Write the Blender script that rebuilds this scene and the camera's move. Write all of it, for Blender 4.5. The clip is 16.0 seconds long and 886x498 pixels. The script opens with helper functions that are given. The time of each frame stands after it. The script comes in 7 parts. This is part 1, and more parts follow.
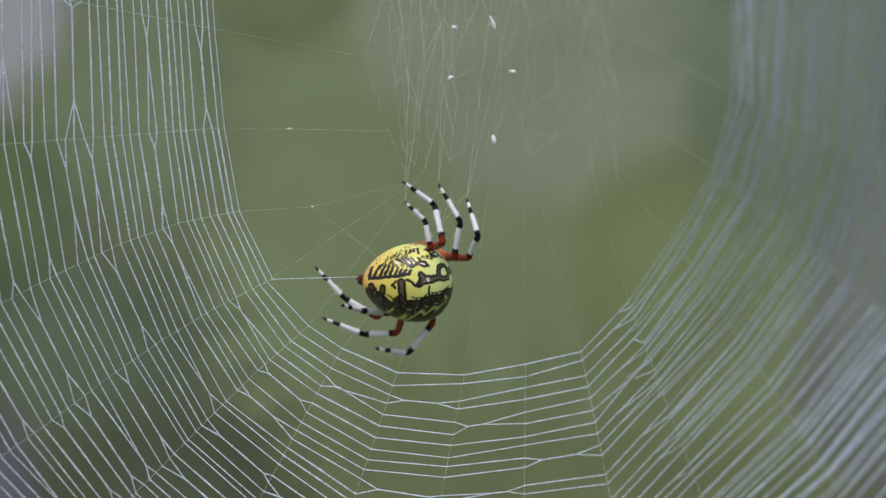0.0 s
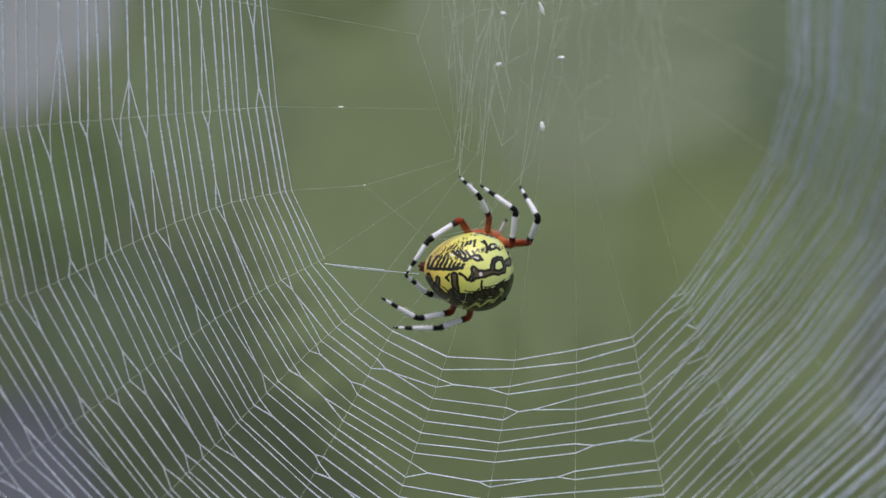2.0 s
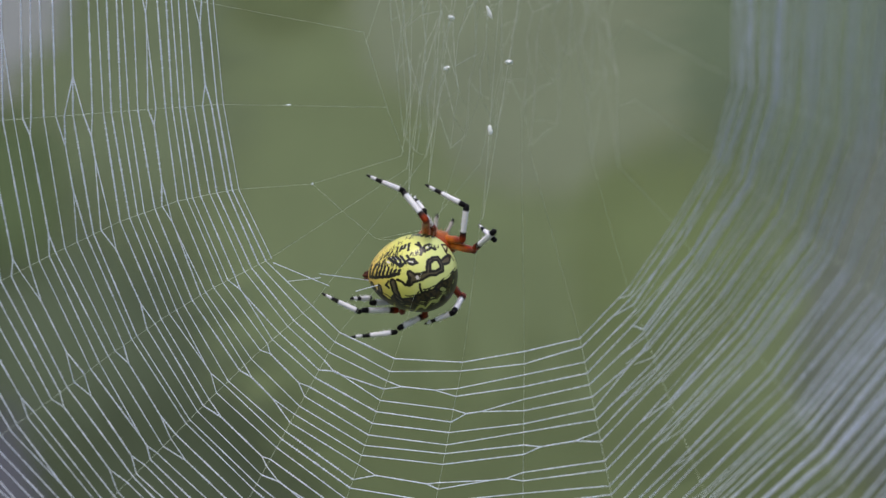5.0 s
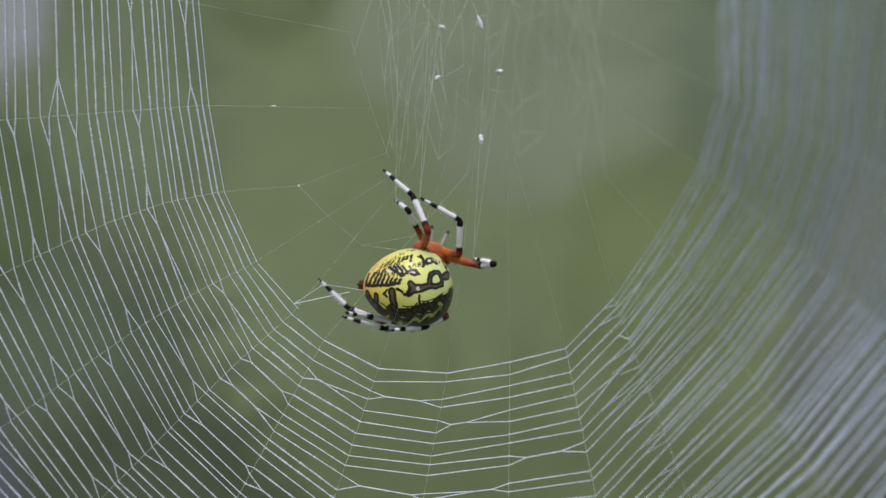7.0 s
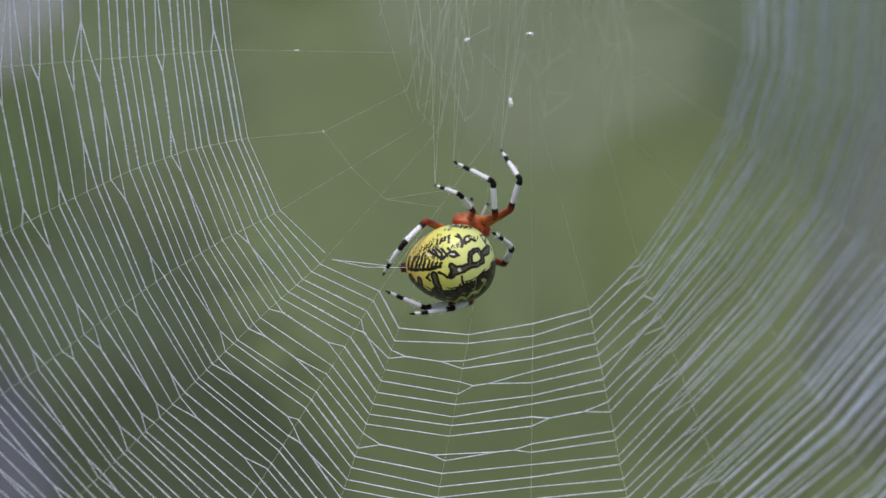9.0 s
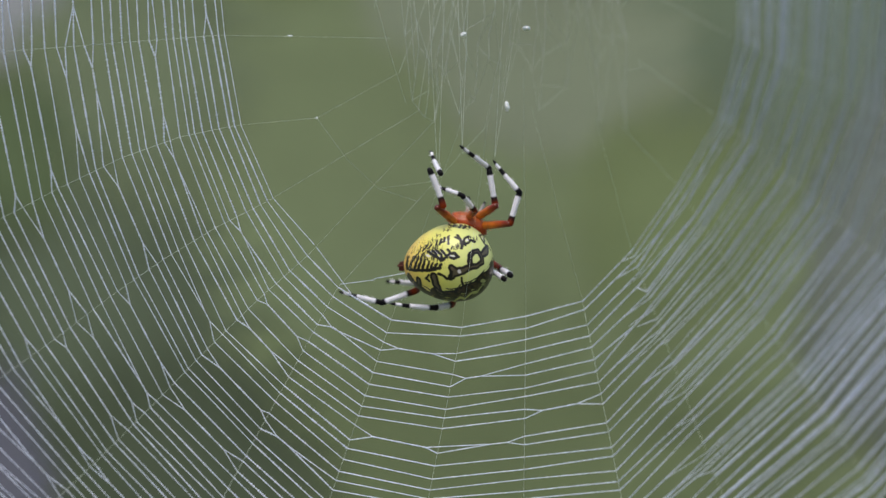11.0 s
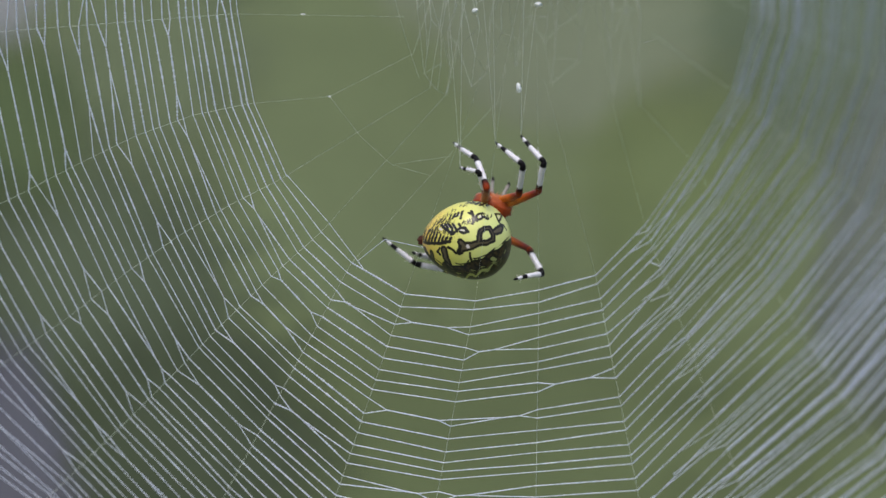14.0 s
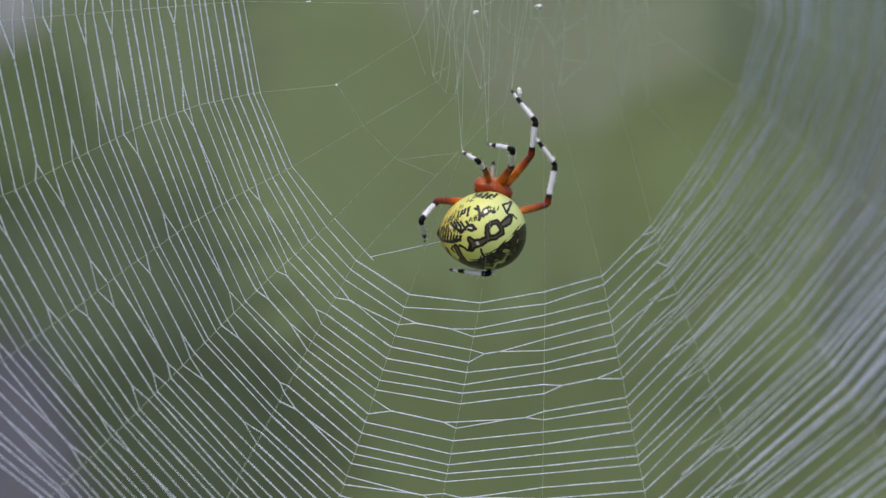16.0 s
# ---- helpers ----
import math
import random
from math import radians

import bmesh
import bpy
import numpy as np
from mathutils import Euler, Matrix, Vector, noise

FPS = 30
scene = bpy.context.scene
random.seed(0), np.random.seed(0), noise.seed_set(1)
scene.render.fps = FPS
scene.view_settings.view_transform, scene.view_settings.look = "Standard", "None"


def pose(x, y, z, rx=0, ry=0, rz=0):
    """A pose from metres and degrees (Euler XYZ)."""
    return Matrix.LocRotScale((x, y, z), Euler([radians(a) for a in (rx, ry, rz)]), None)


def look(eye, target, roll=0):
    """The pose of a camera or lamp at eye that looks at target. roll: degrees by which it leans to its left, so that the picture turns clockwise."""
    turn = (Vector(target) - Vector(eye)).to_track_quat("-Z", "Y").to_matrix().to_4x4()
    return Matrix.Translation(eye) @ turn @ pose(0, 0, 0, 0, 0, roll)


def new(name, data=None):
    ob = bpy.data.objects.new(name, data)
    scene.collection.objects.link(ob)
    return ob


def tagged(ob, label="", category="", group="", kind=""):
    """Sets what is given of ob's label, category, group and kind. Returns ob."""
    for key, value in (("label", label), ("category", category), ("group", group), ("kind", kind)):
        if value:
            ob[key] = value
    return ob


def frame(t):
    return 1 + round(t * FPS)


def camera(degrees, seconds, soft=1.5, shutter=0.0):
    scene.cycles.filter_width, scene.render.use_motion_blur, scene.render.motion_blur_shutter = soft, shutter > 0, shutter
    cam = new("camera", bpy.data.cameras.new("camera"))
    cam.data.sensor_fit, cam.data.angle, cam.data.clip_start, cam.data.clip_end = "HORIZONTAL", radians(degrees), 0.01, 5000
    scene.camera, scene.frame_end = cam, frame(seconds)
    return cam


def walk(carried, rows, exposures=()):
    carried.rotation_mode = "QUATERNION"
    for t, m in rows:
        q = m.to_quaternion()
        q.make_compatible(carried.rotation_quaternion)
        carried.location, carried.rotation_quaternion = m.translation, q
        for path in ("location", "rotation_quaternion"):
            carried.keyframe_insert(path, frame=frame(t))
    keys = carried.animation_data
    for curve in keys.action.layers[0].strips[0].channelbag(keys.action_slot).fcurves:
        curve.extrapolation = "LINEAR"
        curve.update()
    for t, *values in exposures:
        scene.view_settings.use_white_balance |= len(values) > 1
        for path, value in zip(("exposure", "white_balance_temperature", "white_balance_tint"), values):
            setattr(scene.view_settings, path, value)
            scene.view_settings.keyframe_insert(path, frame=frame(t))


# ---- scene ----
cam = camera(39.5, 16.0, soft=1.38)
PATH = [
    (0, pose(0, -0.1643, 1.2, 90, 0, 0)),
    (0.3, pose(0, -0.1643, 1.2, 90.03, 0.05, 0.57)),
    (0.5, pose(0, -0.1643, 1.2, 90.16, 0.07, 1.15)),
    (1, pose(0, -0.1643, 1.2, 91.57, -0.01, 1.33)),
    (1.3, pose(0, -0.1643, 1.2, 90.76, 0.02, 1.87)),
    (1.5, pose(0, -0.1643, 1.2, 90.42, 0.04, 2.67)),
    (2, pose(0, -0.1643, 1.2, 89.28, -0.08, 2.39)),
    (2.3, pose(0, -0.1643, 1.2, 88.87, -0.02, 1.56)),
    (2.5, pose(0, -0.1643, 1.2, 88.99, 0.03, 0.89)),
    (3, pose(0, -0.1643, 1.2, 88.37, 0.01, 0)),
    (3.5, pose(0, -0.1643, 1.2, 88.38, 0, 0.22)),
    (4, pose(0, -0.1643, 1.2, 88.23, 0, 0.29)),
    (4.2, pose(0, -0.1643, 1.2, 88.4, 0, 0.07)),
    (6.3, pose(0, -0.1643, 1.2, 90.18, -0.08, -0.1)),
    (6.5, pose(0, -0.1643, 1.2, 89.85, -0.09, -0.24)),
    (7, pose(0, -0.1643, 1.2, 89.83, -0.04, -0.66)),
    (7.5, pose(0, -0.1643, 1.2, 89.43, 0.02, 0.27)),
    (8, pose(0, -0.1643, 1.2, 87.65, 0.02, 0.71)),
    (8.5, pose(0, -0.1643, 1.2, 87.64, -0.02, -0.19)),
    (9, pose(0, -0.1643, 1.2, 87.98, 0, 0.46)),
    (11.3, pose(0, -0.1643, 1.2, 87.42, -0.02, 0.08)),
    (11.5, pose(0, -0.1643, 1.2, 86.74, -0.02, -0.01)),
    (12, pose(0, -0.1643, 1.2, 87.33, -0.04, -0.49)),
    (12.5, pose(0, -0.1643, 1.2, 88.36, -0.03, 0.01)),
    (13, pose(0, -0.1643, 1.2, 88.21, -0.09, 0.29)),
    (13.5, pose(0, -0.1643, 1.2, 87.06, 0.02, 0.71)),
    (14, pose(0, -0.1643, 1.2, 86.41, -0.06, 0.76)),
    (14.5, pose(0, -0.1643, 1.2, 85.88, 0, 0.91)),
    (15, pose(0, -0.1643, 1.2, 85.26, 0.06, 1.43)),
    (15.5, pose(0, -0.1643, 1.2, 86.33, 0.05, 1.07)),
    (16, pose(0, -0.1643, 1.2, 86.44, 0.09, 1.07)),
]
walk(cam, PATH)
cam.data.dof.use_dof = True
cam.data.dof.focus_distance = 0.1635
cam.data.dof.aperture_fstop = 10.0

# ---- daylight: a bright overcast sky and a weak, wide sun ----
world = bpy.data.worlds.new("overcast_sky")
scene.world = world
world.use_nodes = True
sky = world.node_tree.nodes.new("ShaderNodeTexSky")
sky.sky_type, sky.sun_disc = "NISHITA", False
sky.sun_elevation, sky.sun_rotation = radians(64), radians(194)
sky.air_density, sky.dust_density = 1.6, 4.0
world.node_tree.links.new(sky.outputs[0], world.node_tree.nodes["Background"].inputs[0])
world.node_tree.nodes["Background"].inputs[1].default_value = 0.15
sun = new("sun", bpy.data.lights.new("sun", "SUN"))
sun.data.energy, sun.data.angle, sun.data.color = 1.5, radians(25), (1.0, 0.96, 0.9)
sun.matrix_world = look((-0.12, -0.47, 1.0), (0, 0, 0))
scene.view_settings.exposure = 0.05


# ---- materials ----
def material(name, rough=0.6, **more):
    m = bpy.data.materials.new(name)
    m.use_nodes = True
    b = m.node_tree.nodes["Principled BSDF"]
    b.inputs["Roughness"].default_value = rough
    for key, value in more.items():
        b.inputs[key.replace("_", " ")].default_value = value
    return m, m.node_tree, b


def math_node(nt, op, a, b=0.0, c=0.0):
    n = nt.nodes.new("ShaderNodeMath")
    n.operation = op
    for k, v in enumerate((a, b, c)):
        if hasattr(v, "links"):
            nt.links.new(v, n.inputs[k])
        else:
            n.inputs[k].default_value = v
    return n.outputs[0]


def blend(nt, fac, a, b):
    n = nt.nodes.new("ShaderNodeMix")
    n.data_type = "RGBA"
    for k, v in ((0, fac), (6, a), (7, b)):
        if hasattr(v, "links"):
            nt.links.new(v, n.inputs[k])
        else:
            n.inputs[k].default_value = v if k == 0 else (*v, 1)
    return n.outputs[2]


def texture(nt, kind, scale, coords=None, detail=3.0, out=0):
    n = nt.nodes.new("ShaderNodeTex" + kind)
    n.inputs["Scale"].default_value = scale
    if kind == "Noise":
        n.inputs["Detail"].default_value = detail
    if coords is not None:
        nt.links.new(coords, n.inputs["Vector"])
    return n.outputs[out]


def ramp(nt, fac, stops, mode="LINEAR"):
    n = nt.nodes.new("ShaderNodeValToRGB")
    n.color_ramp.interpolation = mode
    while len(n.color_ramp.elements) < len(stops):
        n.color_ramp.elements.new(0.5)
    for e, (p, c) in zip(n.color_ramp.elements, stops):
        e.position, e.color = p, (*c, 1) if len(c) == 3 else c
    nt.links.new(fac, n.inputs[0])
    return n.outputs[0]


def bump(nt, b, height, strength, distance):
    n = nt.nodes.new("ShaderNodeBump")
    n.inputs["Strength"].default_value, n.inputs["Distance"].default_value = strength, distance
    nt.links.new(height, n.inputs["Height"])
    nt.links.new(n.outputs[0], b.inputs["Normal"])


def mottled(name, light, dark, scale, fine, rough=0.8, relief=0.01):
    m, nt, b = material(name, rough, Specular_IOR_Level=0.15)
    co = nt.nodes.new("ShaderNodeTexCoord").outputs["Object"]
    big, small = texture(nt, "Noise", scale, co), texture(nt, "Noise", fine, co, 5.0)
    fac = math_node(nt, "MULTIPLY_ADD", math_node(nt, "ADD", big, small), 1.6, -1.1)
    nt.links.new(ramp(nt, fac, [(0.0, dark), (1.0, light)]), b.inputs["Base Color"])
    bump(nt, b, small, 0.4, relief)
    return m


def silk_material(name, tint):
    m, nt, b = material(name, 0.35, Base_Color=(*tint, 1), Specular_IOR_Level=0.6, Transmission_Weight=0.15)
    co = nt.nodes.new("ShaderNodeTexCoord").outputs["Object"]
    n = texture(nt, "Noise", 900.0, co)
    nt.links.new(blend(nt, n, tuple(c * 0.75 for c in tint), tint), b.inputs["Base Color"])
    return m


SILK = silk_material("sticky_silk", (0.74, 0.80, 1.0))
DRY_SILK = silk_material("dry_silk", (0.60, 0.66, 0.62))
TUFT = silk_material("silk_tuft", (0.90, 0.93, 0.99))
GRASS = mottled("meadow_grass", (0.106, 0.135, 0.067), (0.082, 0.104, 0.051), 0.9, 9.0)
# tones of the blurred background; what grows or lies there is made up
PALE_GREY = mottled("pale_grey_ground", (0.191, 0.203, 0.212), (0.147, 0.157, 0.164), 2.0, 25.0, 0.9)
BLUE_GREY = mottled("blue_grey_ground", (0.073, 0.076, 0.094), (0.057, 0.058, 0.072), 3.0, 40.0)
GREY_BROWN = mottled("grey_brown_ground", (0.099, 0.115, 0.098), (0.077, 0.089, 0.075), 3.0, 30.0)
PALE_GRASS = mottled("pale_grass", (0.132, 0.156, 0.102), (0.102, 0.120, 0.079), 1.1, 12.0)
GREY_GRASS = mottled("grey_green_grass", (0.099, 0.127, 0.07), (0.077, 0.097, 0.054), 1.4, 15.0)
DARK_GRASS = mottled("dark_grass", (0.059, 0.077, 0.045), (0.045, 0.059, 0.035), 1.3, 12.0)
DARK_GREEN = mottled("dark_green_ground", (0.063, 0.09, 0.038), (0.049, 0.07, 0.03), 2.5, 18.0)
DARK_OLIVE = mottled("dark_olive_ground", (0.043, 0.056, 0.031), (0.033, 0.044, 0.023), 2.0, 20.0)
OLIVE_GREEN = mottled("olive_green_ground", (0.085, 0.108, 0.049), (0.065, 0.083, 0.038), 1.6, 16.0)
FRESH_GRASS = mottled("fresh_grass", (0.104, 0.135, 0.058), (0.080, 0.104, 0.045), 1.2, 11.0)
BLUE_GREEN = mottled("blue_green_ground", (0.09, 0.12, 0.075), (0.07, 0.092, 0.057), 1.5, 14.0)


def abdomen_material():
    """Waxy yellow skin; the mesh carries the masks of its marks."""
    m, nt, b = material("marbled_abdomen", 0.36, Coat_Weight=0.25, Coat_Roughness=0.22, Specular_IOR_Level=0.25)
    p = nt.nodes.new("ShaderNodeTexCoord").outputs["Object"]
    sep = nt.nodes.new("ShaderNodeSeparateXYZ")
    nt.links.new(p, sep.inputs[0])
    x = math_node(nt, "MULTIPLY_ADD", math_node(nt, "SUBTRACT", texture(nt, "Noise", 420.0, p), 0.5), 0.4, math_node(nt, "MULTIPLY", sep.outputs[0], 1 / 0.006))
    yellow = ramp(nt, math_node(nt, "MULTIPLY_ADD", x, 0.5, 0.5), [(0.0, (0.74, 0.42, 0.11)), (0.19, (0.76, 0.58, 0.11)), (0.42, (0.69, 0.66, 0.15)), (0.85, (0.64, 0.71, 0.29))])
    yellow = blend(nt, math_node(nt, "MULTIPLY", texture(nt, "Noise", 2200.0, p), 0.3), yellow, (0.50, 0.47, 0.17))
    marks = nt.nodes.new("ShaderNodeAttribute")
    marks.attribute_name = "marks"
    parts = nt.nodes.new("ShaderNodeSeparateColor")
    nt.links.new(marks.outputs["Color"], parts.inputs[0])
    grain = texture(nt, "Noise", 1500.0, p)
    brown = blend(nt, grain, (0.050, 0.037, 0.022), (0.14, 0.115, 0.075))
    # belly darker than its own brown: part of its shade is in this colour
    under = blend(nt, grain, (0.012, 0.006, 0.003), (0.055, 0.030, 0.008))
    lilac = blend(nt, grain, (0.55, 0.50, 0.52), (0.72, 0.68, 0.72))
    col = blend(nt, marks.outputs["Alpha"], yellow, under)
    col = blend(nt, parts.outputs[2], col, brown)
    col = blend(nt, parts.outputs[1], col, lilac)
    col = blend(nt, parts.outputs[0], col, (0.009, 0.007, 0.008))
    nt.links.new(col, b.inputs["Base Color"])
    bump(nt, b, texture(nt, "Noise", 4500.0, p), 0.12, 0.00006)
    return m


def banded(name, stops, rough=0.5, gloss=0.10, blotch=0.0):
    """Bands along a leg's segment, soft at their edges."""
    m, nt, b = material(name, rough, Subsurface_Weight=0.03, Subsurface_Radius=(0.0006, 0.0004, 0.0003), Sheen_Weight=0.5, Sheen_Roughness=0.2, Specular_IOR_Level=gloss)
    co = nt.nodes.new("ShaderNodeTexCoord")
    sep = nt.nodes.new("ShaderNodeSeparateXYZ")
    nt.links.new(co.outputs["Generated"], sep.inputs[0])
    n = texture(nt, "Noise", 1400.0, co.outputs["Object"])
    along = math_node(nt, "MULTIPLY_ADD", math_node(nt, "SUBTRACT", n, 0.5), 0.06, sep.outputs[2])
    col = blend(nt, math_node(nt, "MULTIPLY", texture(nt, "Noise", 5000.0, co.outputs["Object"]), 0.3), ramp(nt, along, stops), (0.0, 0.0, 0.0))
    if blotch:  # darker and lighter patches of horn
        spots = ramp(nt, texture(nt, "Noise", 900.0, co.outputs["Object"]), [(0.38, (0.0, 0.0, 0.0)), (0.62, (1.0, 1.0, 1.0))])
        col = blend(nt, math_node(nt, "MULTIPLY", spots, blotch), col, (0.13, 0.014, 0.006))
    nt.links.new(col, b.inputs["Base Color"])
    bump(nt, b, n, 0.15, 0.0001)
    return m


WHITE, INK = (0.80, 0.79, 0.89), (0.006, 0.005, 0.008)
FEMUR = banded("orange_femur", [(0.0, (0.34, 0.045, 0.008)), (0.28, (0.74, 0.22, 0.024)), (0.58, (0.66, 0.16, 0.016)), (0.80, (0.27, 0.030, 0.007)), (1.0, (0.09, 0.012, 0.006))], 0.3, 0.45, 0.4)
TIBIA = banded("banded_tibia", [(0.0, (0.34, 0.045, 0.010)), (0.13, (0.22, 0.03, 0.009)), (0.20, (0.06, 0.014, 0.010)), (0.27, INK), (0.32, WHITE), (0.80, WHITE), (0.84, INK), (1.0, INK)])
TARSUS = banded("banded_tarsus", [(0.0, INK), (0.13, INK), (0.17, WHITE), (0.56, WHITE), (0.60, INK), (0.73, INK), (0.77, WHITE), (0.86, WHITE), (0.90, INK), (1.0, INK)])
CARAPACE = banded("red_carapace", [(0.0, (0.27, 0.03, 0.008)), (0.45, (0.42, 0.055, 0.010)), (0.75, (0.52, 0.12, 0.022)), (1.0, (0.55, 0.30, 0.16))], 0.34, 0.4, 0.35)
PALP = banded("pale_palp", [(0.0, (0.35, 0.12, 0.06)), (0.35, (0.42, 0.40, 0.40)), (0.7, (0.42, 0.40, 0.40)), (0.85, INK), (1.0, INK)])
SPINNERET = banded("dark_spinneret", [(0.0, (0.03, 0.012, 0.010)), (0.5, (0.10, 0.03, 0.02)), (1.0, (0.05, 0.02, 0.015))])
ABDOMEN = abdomen_material()


def part(name, bm, mat, parent=None, label=""):
    me = bpy.data.meshes.new(name)
    bm.to_mesh(me)
    bm.free()
    me.materials.append(mat)
    ob = new(name, me)
    ob.parent = parent
    return tagged(ob, label)


def part_of(name, verts, faces, mat, parent=None, label="", smooth=True):
    me = bpy.data.meshes.new(name)
    me.from_pydata([tuple(v) for v in verts], [], faces)
    if smooth:
        me.polygons.foreach_set("use_smooth", [True] * len(me.polygons))
    me.materials.append(mat)
    ob = new(name, me)
    ob.parent = parent
    return tagged(ob, label)


# ---- the ground: a meadow that climbs behind the web ----
# The rise is made up so that green fills the camera's view.
def ground_height(x, y):
    t = min(max((y - 1.5) / 11.0, 0.0), 1.0)
    # flat again out of view on the right, so sky reflects in the abdomen's edge
    side = min(max((x - 5.5) / 5.0, 0.0), 1.0)
    return 5.5 * t * t * (3 - 2 * t) * (1 - side * side * (3 - 2 * side)) + 0.05 * noise.noise((x * 0.7, y * 0.7, 0)) * min(1.0, abs(y) / 3)


def build_ground():
    xs = [-400, -150, -60, -30, -18] + [-12 + 0.4 * i for i in range(61)] + [18, 30, 60, 150, 400]
    ys = [-400, -150, -60, -20, -8, -4, -2] + [-1 + 0.4 * i for i in range(41)] + [18, 25, 40, 80, 180, 400]
    verts = [(x, y, ground_height(x, y)) for y in ys for x in xs]
    n = len(xs)
    faces = [(j * n + i, j * n + i + 1, (j + 1) * n + i + 1, (j + 1) * n + i) for j in range(len(ys) - 1) for i in range(n - 1)]
    tagged(part_of("ground", verts, faces, GRASS), "green summer meadow rising to a bank", "meadow", kind="structure")


build_ground()


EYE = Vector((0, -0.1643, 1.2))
U = 7.526e-5  # one pixel of the camera's first view at the web, in metres


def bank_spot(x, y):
    """The spot of the bank that the camera's first view shows at pixel (x, y)."""
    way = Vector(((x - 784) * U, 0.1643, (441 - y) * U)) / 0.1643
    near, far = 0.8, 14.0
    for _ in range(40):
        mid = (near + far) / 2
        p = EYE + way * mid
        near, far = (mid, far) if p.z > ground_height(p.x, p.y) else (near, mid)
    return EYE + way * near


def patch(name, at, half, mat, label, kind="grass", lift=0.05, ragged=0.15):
    """An uneven patch of other colour that lies on the bank; place and size, in view pixels, fit the camera's view."""
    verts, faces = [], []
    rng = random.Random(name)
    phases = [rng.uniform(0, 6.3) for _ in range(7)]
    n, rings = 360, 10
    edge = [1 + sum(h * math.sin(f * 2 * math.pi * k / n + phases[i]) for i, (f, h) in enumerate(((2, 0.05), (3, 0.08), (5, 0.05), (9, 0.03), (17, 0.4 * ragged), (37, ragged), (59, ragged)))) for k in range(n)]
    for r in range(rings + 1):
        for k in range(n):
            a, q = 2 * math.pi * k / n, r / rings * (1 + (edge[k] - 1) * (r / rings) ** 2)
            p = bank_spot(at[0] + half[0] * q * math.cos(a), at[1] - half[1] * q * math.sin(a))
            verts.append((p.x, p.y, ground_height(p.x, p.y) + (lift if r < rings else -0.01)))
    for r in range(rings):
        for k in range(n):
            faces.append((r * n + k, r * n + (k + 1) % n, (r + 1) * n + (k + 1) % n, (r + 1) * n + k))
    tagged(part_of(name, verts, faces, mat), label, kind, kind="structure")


# Stand-ins for blurred background tones, fitted to the view; their names only seed the edges.
patch("clover_bed", (860, 960), (560, 270), OLIVE_GREEN, "low olive-green patch at the foot of the bank", "ground cover", 0.020, ragged=0.3)
patch("long_grass", (120, 650), (265, 260), DARK_GRASS, "darker grass on the bank", lift=0.025, ragged=0.3)
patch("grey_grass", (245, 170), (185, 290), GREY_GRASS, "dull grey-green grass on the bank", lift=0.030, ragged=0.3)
patch("moss_bed", (300, 930), (250, 190), DARK_OLIVE, "dark olive patch at the foot of the bank", "ground cover", 0.032, ragged=0.3)
patch("clover_patch", (505, -60), (150, 130), OLIVE_GREEN, "olive-green patch on the bank", "ground cover", 0.034)
patch("ivy_bed", (5, 375), (105, 135), DARK_GREEN, "dark green patch on the ground", "ground cover", 0.036, ragged=0.3)
patch("gravel_track", (-55, 25), (175, 205), PALE_GREY, "pale grey patch on the bank", "track", 0.040, 0.12)
patch("gravel_path", (-60, 1000), (145, 250), BLUE_GREY, "grey patch in the grass", "path", 0.042, ragged=0.18)
patch("dry_grass", (950, 60), (320, 305), PALE_GRASS, "paler grass on the bank", lift=0.030, ragged=0.04)
patch("sedge_bed", (1430, 90), (250, 270), BLUE_GREEN, "blue-green patch on the bank", "ground cover", 0.036, ragged=0.3)
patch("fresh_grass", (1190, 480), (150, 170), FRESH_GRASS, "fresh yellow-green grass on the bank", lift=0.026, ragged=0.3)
patch("bare_earth", (1600, 590), (170, 350), GREY_BROWN, "grey-brown patch in the grass", "path", 0.040, ragged=0.18)


# ---- the orb web ----
# the radii, in pixels of the camera's first view: where each leaves the hub, its inner sticky turn, a point far out,
# how far it drifts
LEAVES = [(650, -40), (645, 101), (688, 232), (714, 326), (716, 334), (752, 300), (850, 312), (822, 262), (874, 250), (924, 210), (936, 280), (1046, 300), (1092, 315), (1120, 200), (1105, 62), (1060, -60), (1010, -150)]
INNER = [(366, -150), (380, 52), (397, 226), (424, 375), (483, 495), (546, 577), (605, 617), (703, 660), (822, 664), (930, 645), (1028, 623), (1112, 535), (1192, 420), (1264, 300), (1298, 165), (1299, -20), (1280, -210)]
OUTER = [(-60, -260), (0, -24), (0, 256), (8, 537), (0, 818), (245, 869), (460, 882), (627, 882), (780, 882), (928, 882), (1078, 870), (1212, 800), (1400, 740), (1500, 500), (1568, 300), (1568, -30), (1550, -330)]
DRIFTS = [(-5, -95), (-5, -95), (-4, -86), (-3, -74), (-6, -62), (-10, -40), (-17, -20), (-21, -2), (-13, 9), (-6, 8), (-3, 2), (0, 0), (0, 0), (2, 0), (4, 0), (4, 0), (4, 0)]
# the spacing of the turns along each, and how much it grows outwards
GAPS = [12.3, 12.3, 12.6, 13.0, 14.1, 17.9, 18.5, 20.5, 21.5, 21.0, 21.0, 19.0, 19.0, 19.0, 19.0, 19.0, 19.0]
GROWTH = [5.0, 5.0, 5.0, 4.5, 2.6, -1.6, -1.2, -0.5, -1.5, -0.5, 2.0, 2.5, 3.0, 3.0, 3.0, 3.0, 3.0]
BENDS = {3: 24, 4: 20, 5: 6}  # the sticky turns pull some radii out of the straight
RADII = list(zip(LEAVES, INNER, OUTER, GAPS, GROWTH, DRIFTS))
